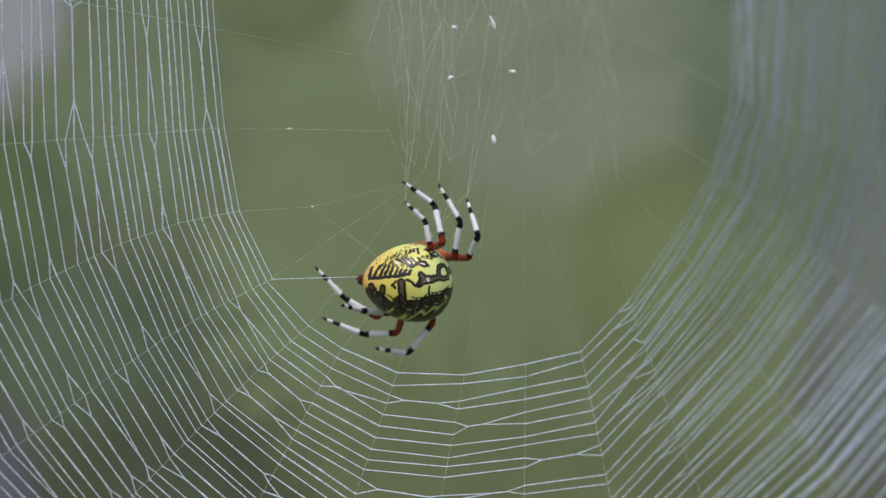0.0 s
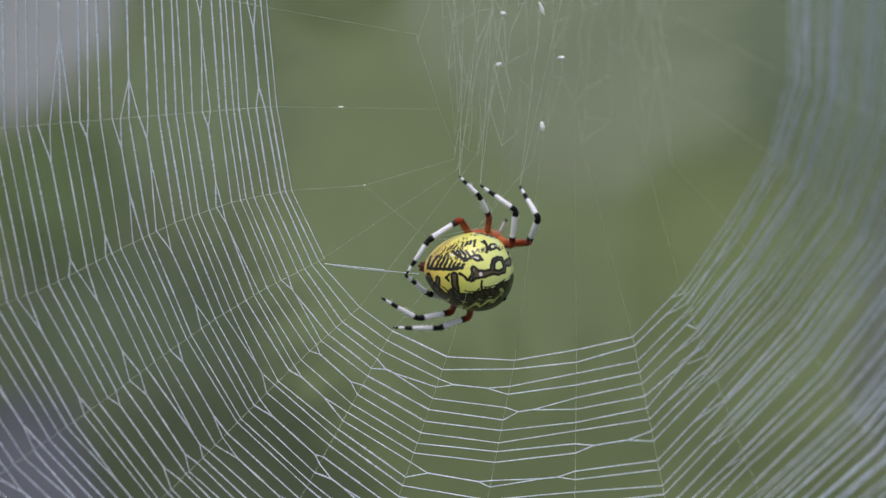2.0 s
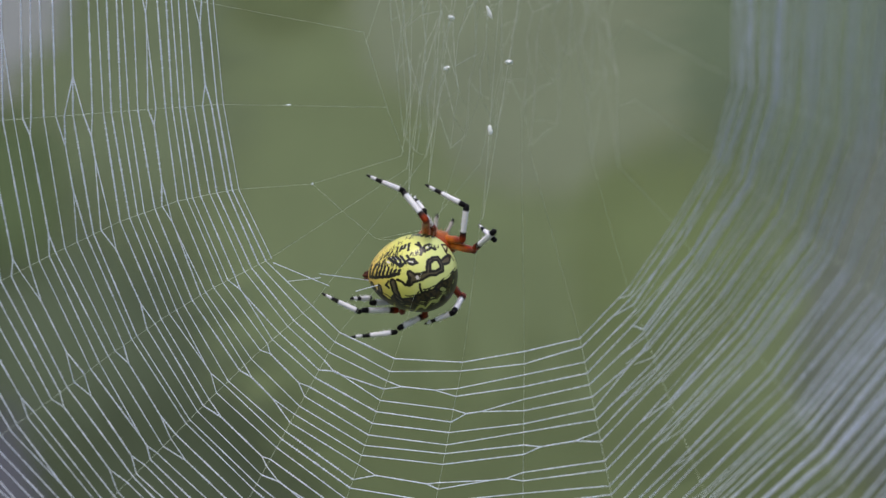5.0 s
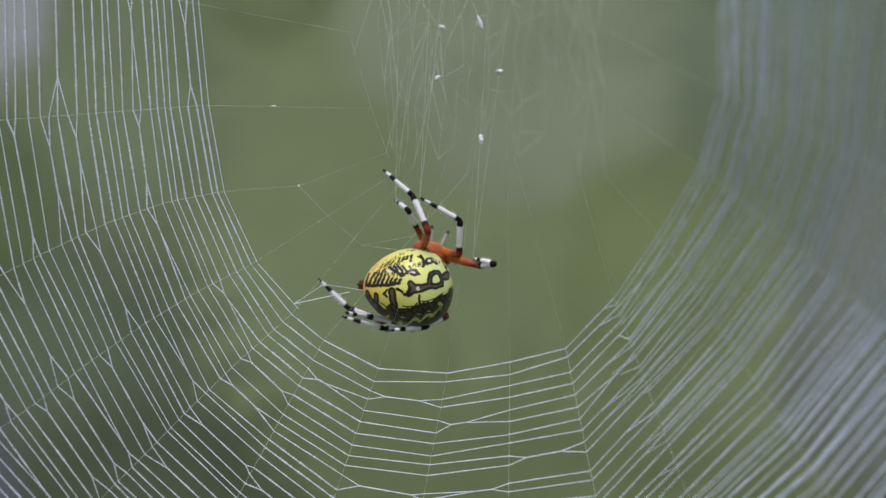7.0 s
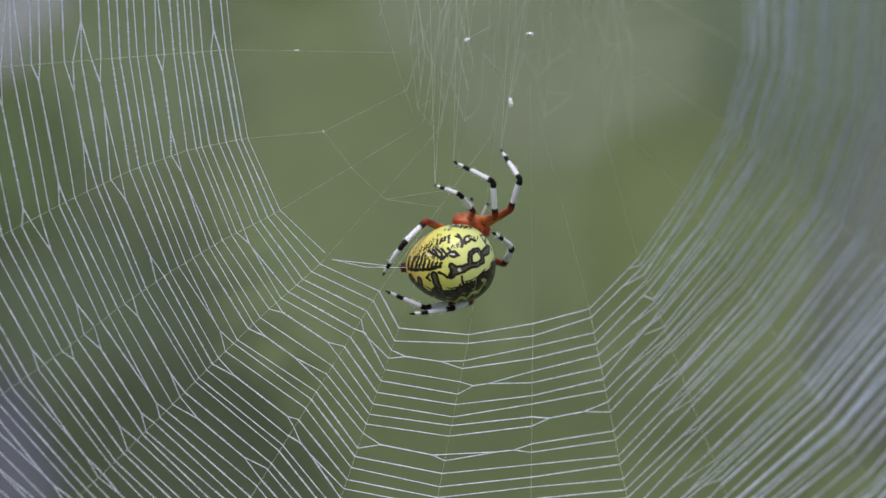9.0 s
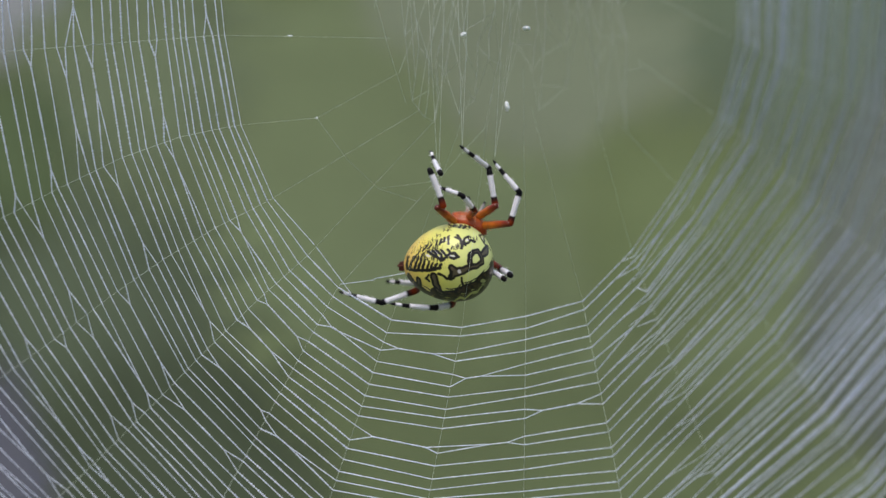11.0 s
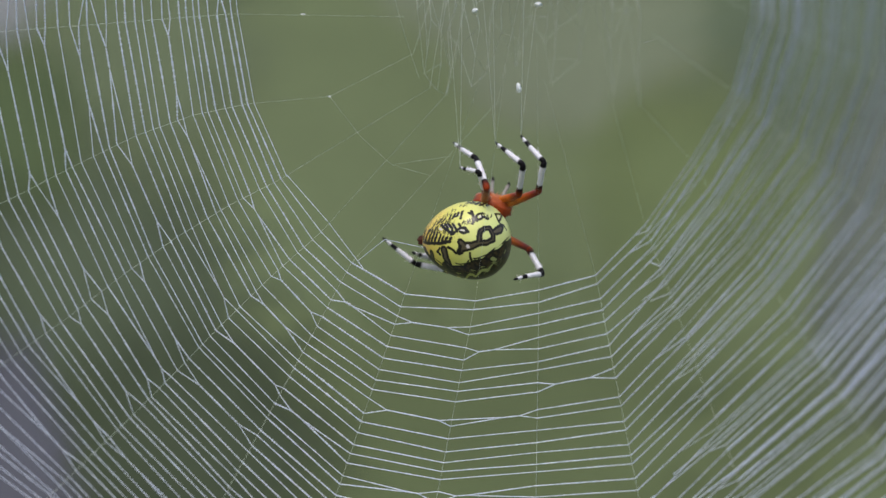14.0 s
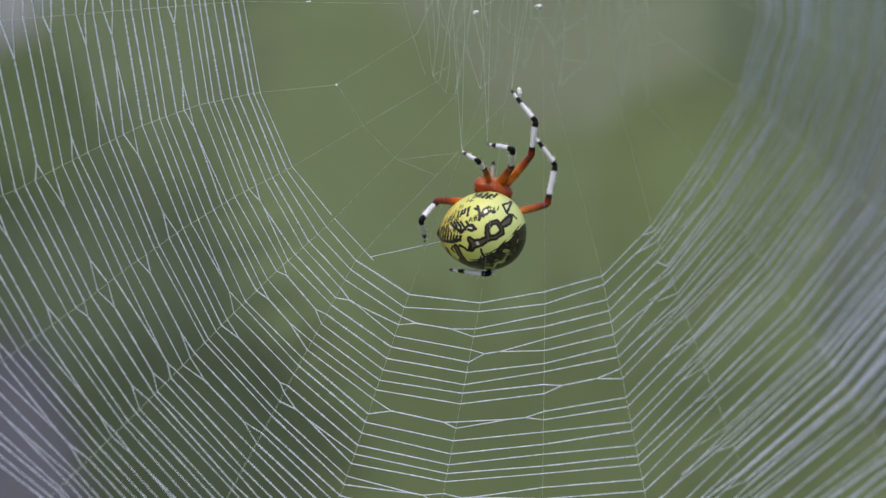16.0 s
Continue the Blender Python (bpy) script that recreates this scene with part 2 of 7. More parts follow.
DRIFT = [(0, 0), (2, 0.13), (2.5, 0.14), (3, 0.15), (3.5, 0.15), (4, 0.15), (5, 0.2), (6.5, 0.29), (8, 0.58), (8.5, 0.64), (9, 0.70), (10, 0.76), (11.5, 0.84), (14, 0.72), (16, 1.0)]
# for short times the spider's legs haul single radii over
PULL = {4: {2.5: (8, -4), 3: (18, -11), 3.5: (26, -12), 4: (11, -5)},
        5: {2.5: (20, -9), 3: (52, -34), 3.5: (86, -46), 4: (34, -24), 5: (8, -4), 9: (10, -4)},
        6: {3: (6, -2), 3.5: (10, -4), 8.5: (14, -2), 9: (60, -10), 10: (20, -4)}}
HUB_DRIFT = {3: (-16, -127), 4: (22, -55), 5: (12, 8), 6: (2, 8), 7: (4, 6)}
TURNS = 46
STILL = 11  # from this radius on the sheet keeps still
moved = []


def sheet(x, y, away=0.0):
    """From view pixels to the world: the depth is set for blur, forward on one side and a little back at the far lower
    corner; k keeps each point's place in the view.
    """
    s = max(0.0, (x - 650) * U)
    c = max(0.0, (330 - x) * 0.7 + (y - 480) * 0.45) * U
    high = max(0.0, (x - 1000) * U) * max(0.0, (420 - y) * U)
    flat = 1 - 0.38 * min(1.0, max(0.0, (y - 140) / 430))
    dep = -0.92 * flat * s * s / (s + 0.03) - 8 * high + 0.55 * c * c / (c + 0.012) + away
    k = U * (1 + dep / 0.1643)
    return Vector(((x - 784) * k, dep, 1.2 - (y - 441) * k))


web = tagged(new("spider_web"), "pale silk orb web hung with sticky beaded threads", "spider web")


def thread(length, r, pitch=0.0, bead=0.0, seed=0):
    """A thread along +z from the origin, as rings; with a pitch it carries droplets."""
    rng = random.Random(seed)
    rings, z = [], 0.0
    if pitch:
        while z < length:
            step = pitch * rng.uniform(0.75, 1.25)
            big = bead * rng.uniform(0.65, 1.15)
            rings += [(z, r), (z + step * 0.34, big), (z + step * 0.62, big)]
            z += step
    else:
        rings = [(length * k / 4, r) for k in range(4)]
    rings = [q for q in rings if q[0] < length] + [(length, r)]
    verts, faces = [], []
    for z, q in rings:
        verts += [(q, 0, z), (0, q, z), (-q, 0, z), (0, -q, z)]
    for k in range(len(rings) - 1):
        a = 4 * k
        faces += [(a + i, a + (i + 1) % 4, a + 4 + (i + 1) % 4, a + 4 + i) for i in range(4)]
    return verts, faces


def along(a, b):
    """The pose of a thread from a to b, its x axis downwards."""
    z = (b - a).normalized()
    x = Vector((0, 0, -1)) - z * -z.z
    x = x.normalized() if x.length > 0.05 else Vector((1, 0, 0))
    y = z.cross(x).normalized()
    x = y.cross(z)
    return Matrix(((x.x, y.x, z.x, a.x), (x.y, y.y, z.y, a.y), (x.z, y.z, z.z, a.z), (0, 0, 0, 1)))


def drift(j, t, k=0.0):
    """How far the j-th radius has moved at t seconds, less so towards its outer end."""
    g = dict(DRIFT)[t]
    f, p = RADII[j][5], PULL.get(j, {}).get(t, (0, 0))
    fade = max(0.0, 1 - 0.026 * k)
    return f[0] * g + p[0] * fade, f[1] * g + p[1] * fade


def node_at(j, k, t):
    """Where the k-th turn crosses the j-th radius at t seconds."""
    hub, a, b, gap, more, f = RADII[j]
    way = (Vector(b) - Vector(a)).normalized()
    rng, turn = random.Random(j * 977 + round(k) * 31), random.Random(round(k) * 57 + j // 4)
    loose = rng.uniform(-0.19, 0.19) + turn.uniform(-0.17, 0.17) if k > 0.5 else 0
    s = (11 if j < 5 else 0) + gap * k + more * k * k / 36 + loose * gap * (1.5 if j > 10 else 1)
    bow = BENDS.get(j, 0) * math.sin(math.pi * min(1.0, s / (Vector(b) - Vector(a)).length) ** 0.8)
    p, d = Vector(a) + way * s + Vector((-way.y, way.x)) * bow, drift(j, t, k)
    return sheet(p.x + d[0], p.y + d[1])


def lay(name, ends, r, mat, pitch=0.0, bead=0.0, still=False, label="", seed=0):
    """A thread between two drifting ends: a rigid piece that follows both, or two that overlap where the ends part."""
    sizes = [(ends(t)[1] - ends(t)[0]).length for t, g in DRIFT]
    split = max(sizes) - min(sizes) > 2.5 * U and not still
    for half in range(1 + split):
        v, f = thread(max(0.53 * max(sizes), 0.6 * min(sizes)) if split else sizes[len(sizes) // 2], r, pitch, bead, seed=seed + half)
        ob = part_of(name, v, f, mat, web, label)
        way = -1 if half else 1
        if still:
            ob.matrix_basis = along(*ends(0))
        else:
            moved.append((ob, [(t, along(*ends(t)[::way])) for t, g in DRIFT]))


# knots of the old dry scaffold on the open side, and how far they drift
K = {"a": ((553, 366), (3, -79)), "b": ((613, 412), (-5, -46)), "c": ((668, 455), (-5, -36)), "e": ((768, 432), (0, -25)),
     "f": ((645, 101), (-5, -95)), "g": ((688, 232), (-6, -60)), "h": ((716, 300), (-4, -30))}


def knot(n, t):
    (x, y), f, g = *K[n], dict(DRIFT)[t]
    return sheet(x + f[0] * g, y + f[1] * g, 0.002)


# radii: a dry thread from the hub to the inner turn and on through the sticky turns
for j, (hub, a, b, gap, more, f) in enumerate(RADII):
    def inner(t, j=j):
        hub, f, g = RADII[j][0], HUB_DRIFT.get(j, RADII[j][5]), dict(DRIFT)[t]
        return sheet(hub[0] + f[0] * g, hub[1] + f[1] * g, 0.004 if j < 6 else 0.012 if j < 7 else -0.004), node_at(j, 0, t) if j != 3 else knot("a", t)

    lay("radius_thread", inner, 1.0e-5, DRY_SILK, 0.0011, 1.6e-5 if j < 7 else 1.3e-5, still=j > 12, seed=j)
    steps = (0, 7, 14, 21, 28, TURNS + 2) if j in BENDS else (0, TURNS + 2)
    for k0, k1 in zip(steps, steps[1:]):
        lay("radius_thread", lambda t, j=j, k0=k0, k1=k1: (node_at(j, k0, t), node_at(j, k1, t)), 2.0e-5 if j < 11 else 1.6e-5, DRY_SILK, 0.0007, 3.4e-5 if j < 11 else 2e-5, still=j > 12, seed=j + 40 + k0)

# some of them bend at the open side and run on up to the hub
for j, tie in ((3, (742, 130)), (4, (752, 150)), (5, (800, 110)), (6, (884, 150))):
    def upper(t, j=j, tie=tie):
        hub, f, g = RADII[j][0], HUB_DRIFT[j], dict(DRIFT)[t]
        return sheet(hub[0] + f[0] * g, hub[1] + f[1] * g, 0.004 if j < 6 else 0.012), sheet(tie[0] + 14 * g, tie[1] - 60 * g, 0.012)

    lay("radius_thread", upper, 1.35e-5, DRY_SILK, 0.0011, 2.2e-5, seed=j + 80)

# sticky turns, strand by strand where the sheet drifts
rng = random.Random(11)
# turns that stick together between two radii: from where to where, and how many
stuck = {(5, 6): (0.15, 0.8, 2), (5, 9): (0.2, 0.6, 2), (5, 14): (0.25, 0.9, 2), (4, 24): (0.2, 0.85, 2), (3, 24): (0.3, 0.75, 2), (4, 27): (0.12, 0.8, 2), (3, 30): (0.3, 0.85, 2),
         (1, 16): (0.05, 0.72, 3), (1, 1): (0.25, 0.8, 2), (1, 23): (0.1, 0.42, 3), (2, 18): (0.25, 0.6, 2), (2, 21): (0.12, 0.85, 2), (2, 25): (0.25, 0.9, 2), (4, 22): (0.8, 0.88, 2)}
for j in range(STILL):
    k = rng.randrange(2, 9)
    while k < TURNS - 1:
        wide = rng.random()
        pair = (rng.uniform(0.15, 0.32), rng.uniform(0.68, 0.86)) if wide < 0.35 else (rng.uniform(0.62, 0.74), 0.80) if wide < 0.7 else (0.20, rng.uniform(0.26, 0.40))
        if not any((j, k + i) in stuck for i in (-2, -1, 0, 1)) and not (j == 5 and k < 17):
            stuck[j, k] = (*pair, 2)
        k += rng.randrange(6, 15) if k < 24 or j > 4 else rng.randrange(3, 6)


def between(j, k, t, s, n):
    """A place amid n turns from the k-th on, a part s of the way across."""
    return (node_at(j, k, t).lerp(node_at(j + 1, k, t), s) + node_at(j, k + n - 1, t).lerp(node_at(j + 1, k + n - 1, t), s)) / 2


for j in range(STILL):
    thick = 1.25 if j > 5 else 1.28 if j < 3 else 1.05
    for k in range(TURNS):
        heavy = random.Random(k * 3 + j // 2).random() < 0.36 or (j < 4 and k in (13, 17, 21))  # some strands carry larger drops
        size = dict(r=(2.8e-5 if heavy else 3.8e-5) * thick, mat=SILK, pitch=0.00037, bead=(1.2e-4 if heavy else 8.4e-5) * thick)
        if j > 6:  # finer drops, strung like a cord
            size.update(r=5.4e-5 * thick, bead=(7.4e-5 if heavy else 6.2e-5) * thick)
        first = next((k - i for i in range(3) if i < stuck.get((j, k - i), (0, 0, 0))[2]), None)
        if first is None:
            lay("spiral_thread", lambda t, j=j, k=k: (node_at(j, k, t), node_at(j + 1, k, t)), seed=j * 50 + k, **size)
            continue
        s0, s1, n = stuck[j, first]
        lay("spiral_thread", lambda t, j=j, k=k, f=first, s=s0, n=n: (node_at(j, k, t), between(j, f, t, s, n)), seed=j * 50 + k, **size)
        lay("spiral_thread", lambda t, j=j, k=k, f=first, s=s1, n=n: (between(j, f, t, s, n), node_at(j + 1, k, t)), seed=j * 50 + k + 9, **size)
        if k == first:
            size["r"], size["bead"] = (3.2e-5 * thick, 1.3e-4 * thick) if j < 7 else (6.2e-5 * thick, 8.2e-5 * thick)
            lay("spiral_thread", lambda t, j=j, f=first, s0=s0, s1=s1, n=n: (between(j, f, t, s0, n), between(j, f, t, s1, n)), seed=j * 50 + k + 5, **size)

# the near side of the sheet keeps still: one arc a turn, and a second that forks off it before the twelfth radius
def arc(stations, sizes, seed):
    verts, faces = [], []
    for i, (a, b) in enumerate(zip(stations, stations[1:])):
        v, f = thread((b - a).length, sizes[i], 0.0009, sizes[i] * 1.2, seed=seed + i)
        m, n = along(a, b), len(verts)
        verts += [m @ Vector(q) for q in v]
        faces += [tuple(i + n for i in q) for q in f]
    part_of("spiral_thread", verts, faces, SILK, web)


for k in range(TURNS):
    for half in (0, 1) if k < 11 or rng.random() < 0.4 else (0,):
        shift = rng.uniform(0.22, 0.78) * half
        stations = [node_at(j, k, 0).lerp(node_at(j, k + 1, 0), min(0.95, max(0.05, shift + rng.uniform(-0.16, 0.16))) * half) for j in range(STILL, len(RADII))]
        for i in range(1, len(stations)):
            if rng.random() < 0.04:  # it sticks to the next turn
                stations[i] = node_at(STILL + i, k + 1, 0)
        if half:
            stations.insert(0, node_at(STILL - 1, k, 0).lerp(node_at(STILL, k, 0), rng.uniform(0.3, 0.9)))
        base = rng.choice((4.5e-5, 6.0e-5, 7.0e-5, 8.5e-5, 1.1e-4)) * (1 if k < 11 else 1.4)
        arc(stations, [base * rng.uniform(0.8, 1.25) * (0.55 if i < half else 0.85 if i < 1 + half else 1.28) for i in range(len(stations))], k * 40 + 17 * half)

# the turn that is being closed: it runs inside the others as far as the fifth radius


def new_turn(j, t):
    p, d = RADII[j][1], drift(j, t)
    return sheet(p[0] + d[0], p[1] + d[1])


for j in range(4):
    lay("spiral_thread", lambda g, j=j: (new_turn(j, g), new_turn(j + 1, g)), 3.8e-5, SILK, 0.00046, 7.4e-5, seed=900 + j)

# dry cross threads of the old scaffold between the radii on the open side
for p, q in ("an", "ab", "bc", "cd", "ce", "fg", "gh"):
    def cross(t, p=p, q=q):
        if q == "d":  # it is tied to the seventh radius
            g = dict(DRIFT)[t]
            return knot(p, t), node_at(6, 0, t).lerp(sheet(850 + 2 * g, 312 + 8 * g, 0.012), 0.53)
        return knot(p, t), knot(q, t) if q != "n" else node_at(3, 0, t)

    lay("cross_thread", cross, 1.0e-5, DRY_SILK, 0.0009, 1.8e-5, seed=ord(p))


# the hub: a loose tangle of dry threads
def hub_mesh():
    rng = random.Random(21)
    verts, faces = [], []

    def add(a, b, r):
        v, f = thread((b - a).length, r)
        m, n = along(a, b), len(verts)
        verts.extend(m @ Vector(q) for q in v)
        faces.extend(tuple(i + n for i in q) for q in f)

    # wavy threads fan down to the radii, tied to one another by short links
    feet = [(690, 60), (700, 150), (712, 262), (735, 292), (752, 300), (772, 215), (795, 285), (822, 262), (848, 190), (874, 250), (900, 165), (924, 210), (936, 280), (985, 240), (1005, 120), (1046, 300), (1068, 150), (1092, 315)]
    columns = []
    for i, foot in enumerate(feet):
        top = (700 + 22 * i, -200)
        away = rng.uniform(0.006, 0.016) + 0.030 * max(0, i - 6) / 9
        n = 11
        path = []
        for q in range(n):
            u = q / (n - 1)
            wave = 9 * math.sin(math.pi * u)
            path.append(sheet(foot[0] + (top[0] - foot[0]) * u ** 0.8 + rng.gauss(0, 0.8) * wave, foot[1] + (top[1] - foot[1]) * u + rng.uniform(-9, 9) * (0 < q < n - 1), away))
        columns.append(path)
        thick = rng.uniform(2.4e-5, 3.4e-5) if i < 10 else 3.0e-5
        for a, b in zip(path, path[1:]):
            add(a, b, thick)
    for i, path in enumerate(columns):  # each foot is tied to the columns beside it
        for other in columns[max(0, i - 1):i] + columns[i + 1:i + 2]:
            add(path[0], min(other, key=lambda p: abs(p.z - path[0].z - 12 * U)), 1.8e-5)
    for left, right in zip(columns, columns[1:]):
        for q in range(2, 10):
            if rng.random() < 0.8:
                add(left[q], right[min(10, q + rng.choice((-2, -1, 0, 1, 2)))], rng.uniform(1.7e-5, 2.8e-5))
    for j, i, q in ((0, 0, 7), (1, 0, 3), (13, 17, 2), (14, 17, 4), (15, 17, 7), (16, 17, 9)):
        e = RADII[j][0]
        add(sheet(e[0], e[1], 0.004 if j < 6 else -0.004), columns[i][q], 1.5e-5)
    return tagged(part_of("hub_tangle", verts, faces, DRY_SILK, web, "dry silk tangle of the hub"), kind="stuff")


hub = hub_mesh()


def tuft(x, y, w, h, lean, seed):
    """A fluff of loose silk: a lumpy core with a few stray hairs."""
    rng = random.Random(seed)
    bm = bmesh.new()
    bmesh.ops.create_icosphere(bm, subdivisions=3, radius=1)
    for v in bm.verts:
        d = 1 + 0.35 * noise.noise(v.co * 2.1 + Vector((seed, 0, 0)))
        v.co = Vector((v.co.x * w * U * d, v.co.y * w * U * d, v.co.z * h * U * d))
    for _ in range(7):
        q = Vector((rng.gauss(0, 1), rng.gauss(0, 1), rng.gauss(0, 1.6))).normalized()
        m = q.to_track_quat("Z", "Y").to_matrix().to_4x4()
        bmesh.ops.create_cone(bm, segments=4, radius1=3e-5, radius2=8e-6, depth=(w + h) * U * 0.8, matrix=m @ Matrix.Translation((0, 0, (w + h) * U * 0.35)))
    ob = part("silk_tuft", bm, TUFT, web, "small white fluff of silk")
    p = sheet(x, y, 0.006)
    far = 2.2 if h > w and y > 200 else 1.0
    rows = ((0, 0, 0), (2, -6, 4), (3.5, -13, 8), (4, -11, 8), (6.5, 0, 5), (9, 12, 12), (11.5, 18, 17 * far), (12.5, 20, 20 * far), (14, 14, 21 * far), (16, 4, 24 * far))
    moved.append((ob, [(t, pose(p.x + dx * U, p.y, p.z - dz * U, 0, lean, 0)) for t, dx, dz in rows]))


tuft(805, 50, 6.4, 4, 20, 1)
tuft(872, 40, 3.2, 12, -22, 2)
tuft(907, 128, 7.2, 4, 5, 3)
tuft(797, 139, 5.6, 4, -25, 4)
tuft(874, 248, 4, 8.8, -8, 5)
tuft(824, -46, 7, 19, 10, 6)
moved.append((hub, [(t, pose(14 * U * g, 0, -10 * U * g)) for t, g in DRIFT]))

for x, y, f, w, h in ((512, 228, (-4, -86), 5, 1.6), (553, 366, (3, -79), 2.2, 2.2)):  # specks on the dry threads
    bm = bmesh.new()
    bmesh.ops.create_icosphere(bm, subdivisions=2, radius=1)
    for v in bm.verts:
        v.co = Vector((v.co.x * w, v.co.y * h, v.co.z * h)) * U * (1 + 0.3 * noise.noise(v.co * 2))
    ob = part("silk_speck", bm, TUFT, web, "tiny white speck of silk")
    moved.append((ob, [(t, Matrix.Translation(sheet(x + f[0] * g, y + f[1] * g, 0.002))) for t, g in DRIFT]))

# two long mooring threads run down into the grass
for j, foot in ((7, Vector((-0.10, 0.02, 0.0))), (9, Vector((0.12, 0.0, 0.0)))):
    lay("mooring_thread", lambda g, j=j, foot=foot: (node_at(j, TURNS + 1, g), foot), 5e-5, DRY_SILK, still=True)

# ---- the spider ----
spider = tagged(new("spider"), "yellow and black marbled orb spider with orange banded legs", "spider")


# ---- the spider's markings, laid out on the side the camera sees, in view pixels from its middle ----
FLANK = [[0.944, 0.324, -0.068], [-0.329, 0.899, -0.288], [-0.032, 0.295, 0.955]]
RIBBON = [  # (x, z, half width) along each stroke of the scalloped brown ribbon
    [(-74, -18, 5.2), (-70, -32, 5.9), (-63, -42, 5.9)],
    [(-62, -23, 4.1), (-60, -36, 4.8), (-54, -48, 5.9)],
    [(-40, -18, 5.5), (-37, -31, 5.2), (-31, -46, 5.5), (-25, -53, 6.7)],
    [(-11, -4, 4.1), (-6, -13, 7), (8, -11, 5.5), (20, -6, 4.1)],
    [(20, -6, 3.3), (23, 14, 3), (31, 20, 2.6), (40, 20, 3)],
    [(40, 20, 3), (46, 10, 3), (46, 0, 3.3), (36, -5, 3.3), (20, -6, 3.7)],
    [(49, 14, 4.4), (58, 18, 6.3), (63, 23, 3.3)],
    [(-8, -15, 5.2), (-13, -22, 3.7)],
]
LOBES = [  # yellow lobes below the ribbon
    [(-55, -36, 3.3), (-48, -42, 4.4), (-44, -45, 2.6)],
    [(-26, -31, 3.3), (-16, -38, 5.5), (-3, -38, 4.8), (1, -34, 3)],
    [(15, -27, 6.3), (32, -20, 7.8), (49, -7, 7.4), (65, 2, 5.2), (75, 10, 3.3)],
    [(-69, -23, 1.5), (-67, -31, 1.9)],
]
ISLES = [  # yellow isles in the dark underside
    [(45, -33, 4.8), (51, -35, 4.1)],
    [(26, -48, 2.2), (32, -47, 1.9)],
    [(8, -53, 2.2), (15, -54, 2.2)],
    [(67, -23, 3), (69, -18, 2.6)],
    [(-22, -58, 2.2), (-11, -60, 2.6)],
    [(-37, -60, 1.9), (-44, -54, 1.9)],
    [(-61, -50, 1.5), (-57, -54, 1.5)],
    [(30, -60, 1.9), (41, -54, 1.9)],
]
INK_LINES = [  # black lines of the upper marbling
    [(51, 46, 0.9), (64, 46, 0.9), (57, 32, 1.1), (51, 46, 0.9)],
    [(57, 32, 1.1), (63, 23, 1.5)],
    [(62, 28, 1.1), (67, 25, 1.1), (71, 18, 0.9)],
    [(-33, -13, 1.3), (-26, -17, 1.3), (-19, -23, 1.5), (-13, -22, 1.5), (-11, -11, 1.5)],
    [(5, -23, 0.9), (6, -31, 1.1), (9, -38, 1.1)],
    [(-48, -15, 0.9), (-52, -21, 1.1), (-47, -26, 0.9)],
    [(8, 51, 1.3), (11, 43, 1.5), (12, 34, 1.7), (10, 28, 1.5)],
    [(12, 37, 1.5), (20, 45, 1.1), (28, 47, 1.3)],
]
CELL_LINES = [  # black lines round the pale cells
    [(12, 34, 1.5), (23, 36, 1.1), (31, 41, 1.3), (36, 37, 1.5), (38, 38, 0.7)],
    [(3, 48, 1.1), (8, 45, 1.1)],
    [(17, 41, 0.9), (18, 33, 0.9)],
    [(26, 47, 0.9), (27, 38, 0.9)],
    [(-45, 27, 1.1), (-40, 21, 1.7), (-33, 16, 2), (-26, 10, 1.9), (-20, 14, 1.5)],
    [(-38, 28, 1.1), (-33, 20, 1.3)],
    [(-32, 28, 1.1), (-26, 20, 1.5), (-25, 11, 1.5)],
    [(-25, 28, 0.9), (-20, 21, 1.1), (-17, 14, 1.3)],
    [(-20, 14, 1.3), (-11, 21, 1.5), (-3, 20, 2), (2, 14, 1.5), (-6, 12, 1.5), (-13, 15, 1.1)],
    [(-14, 28, 0.9), (-10, 21, 1.1)],
]
INK_FLECKS = [  # single flecks towards the back
    [(-31, 37, 0.9), (-27, 44, 1.1)],
    [(-25, 38, 1.1), (-20, 46, 1.3)],
    [(-18, 41, 1.1), (-14, 48, 1.3)],
    [(-11, 38, 1.1), (-8, 49, 1.3), (-6, 51, 0.7)],
    [(-22, 40, 0.9), (-16, 42, 0.9)],
    [(-44, 31, 0.7), (-37, 38, 0.7)],
    [(-52, 28, 0.7), (-44, 37, 0.7)],
    [(3, 68, 1.1), (8, 73, 1.3)],
    [(8, 65, 1.1), (15, 71, 1.1)],
    [(17, 63, 1.5), (23, 67, 1.5)],
    [(24, 61, 1.5), (32, 65, 1.7), (36, 63, 1.1)],
    [(36, 60, 1.3), (41, 64, 1.1)],
    [(15, 71, 0.9), (21, 74, 0.9)],
]
SPIKES = [  # leaning spikes behind
    [(-80, -2, 2.6), (-77, 10, 2.2), (-72, 18, 1.1)],
    [(-74, -4, 2.6), (-71, 8, 2.2), (-66, 18, 1.1)],
    [(-68, -5, 2.6), (-65, 6, 2.2), (-60, 17, 1.1)],
    [(-63, -6, 2.2), (-60, 5, 2.2), (-56, 14, 1.1)],
    [(-57, -6, 2.2), (-55, 3, 1.9), (-51, 12, 1.1)],
]
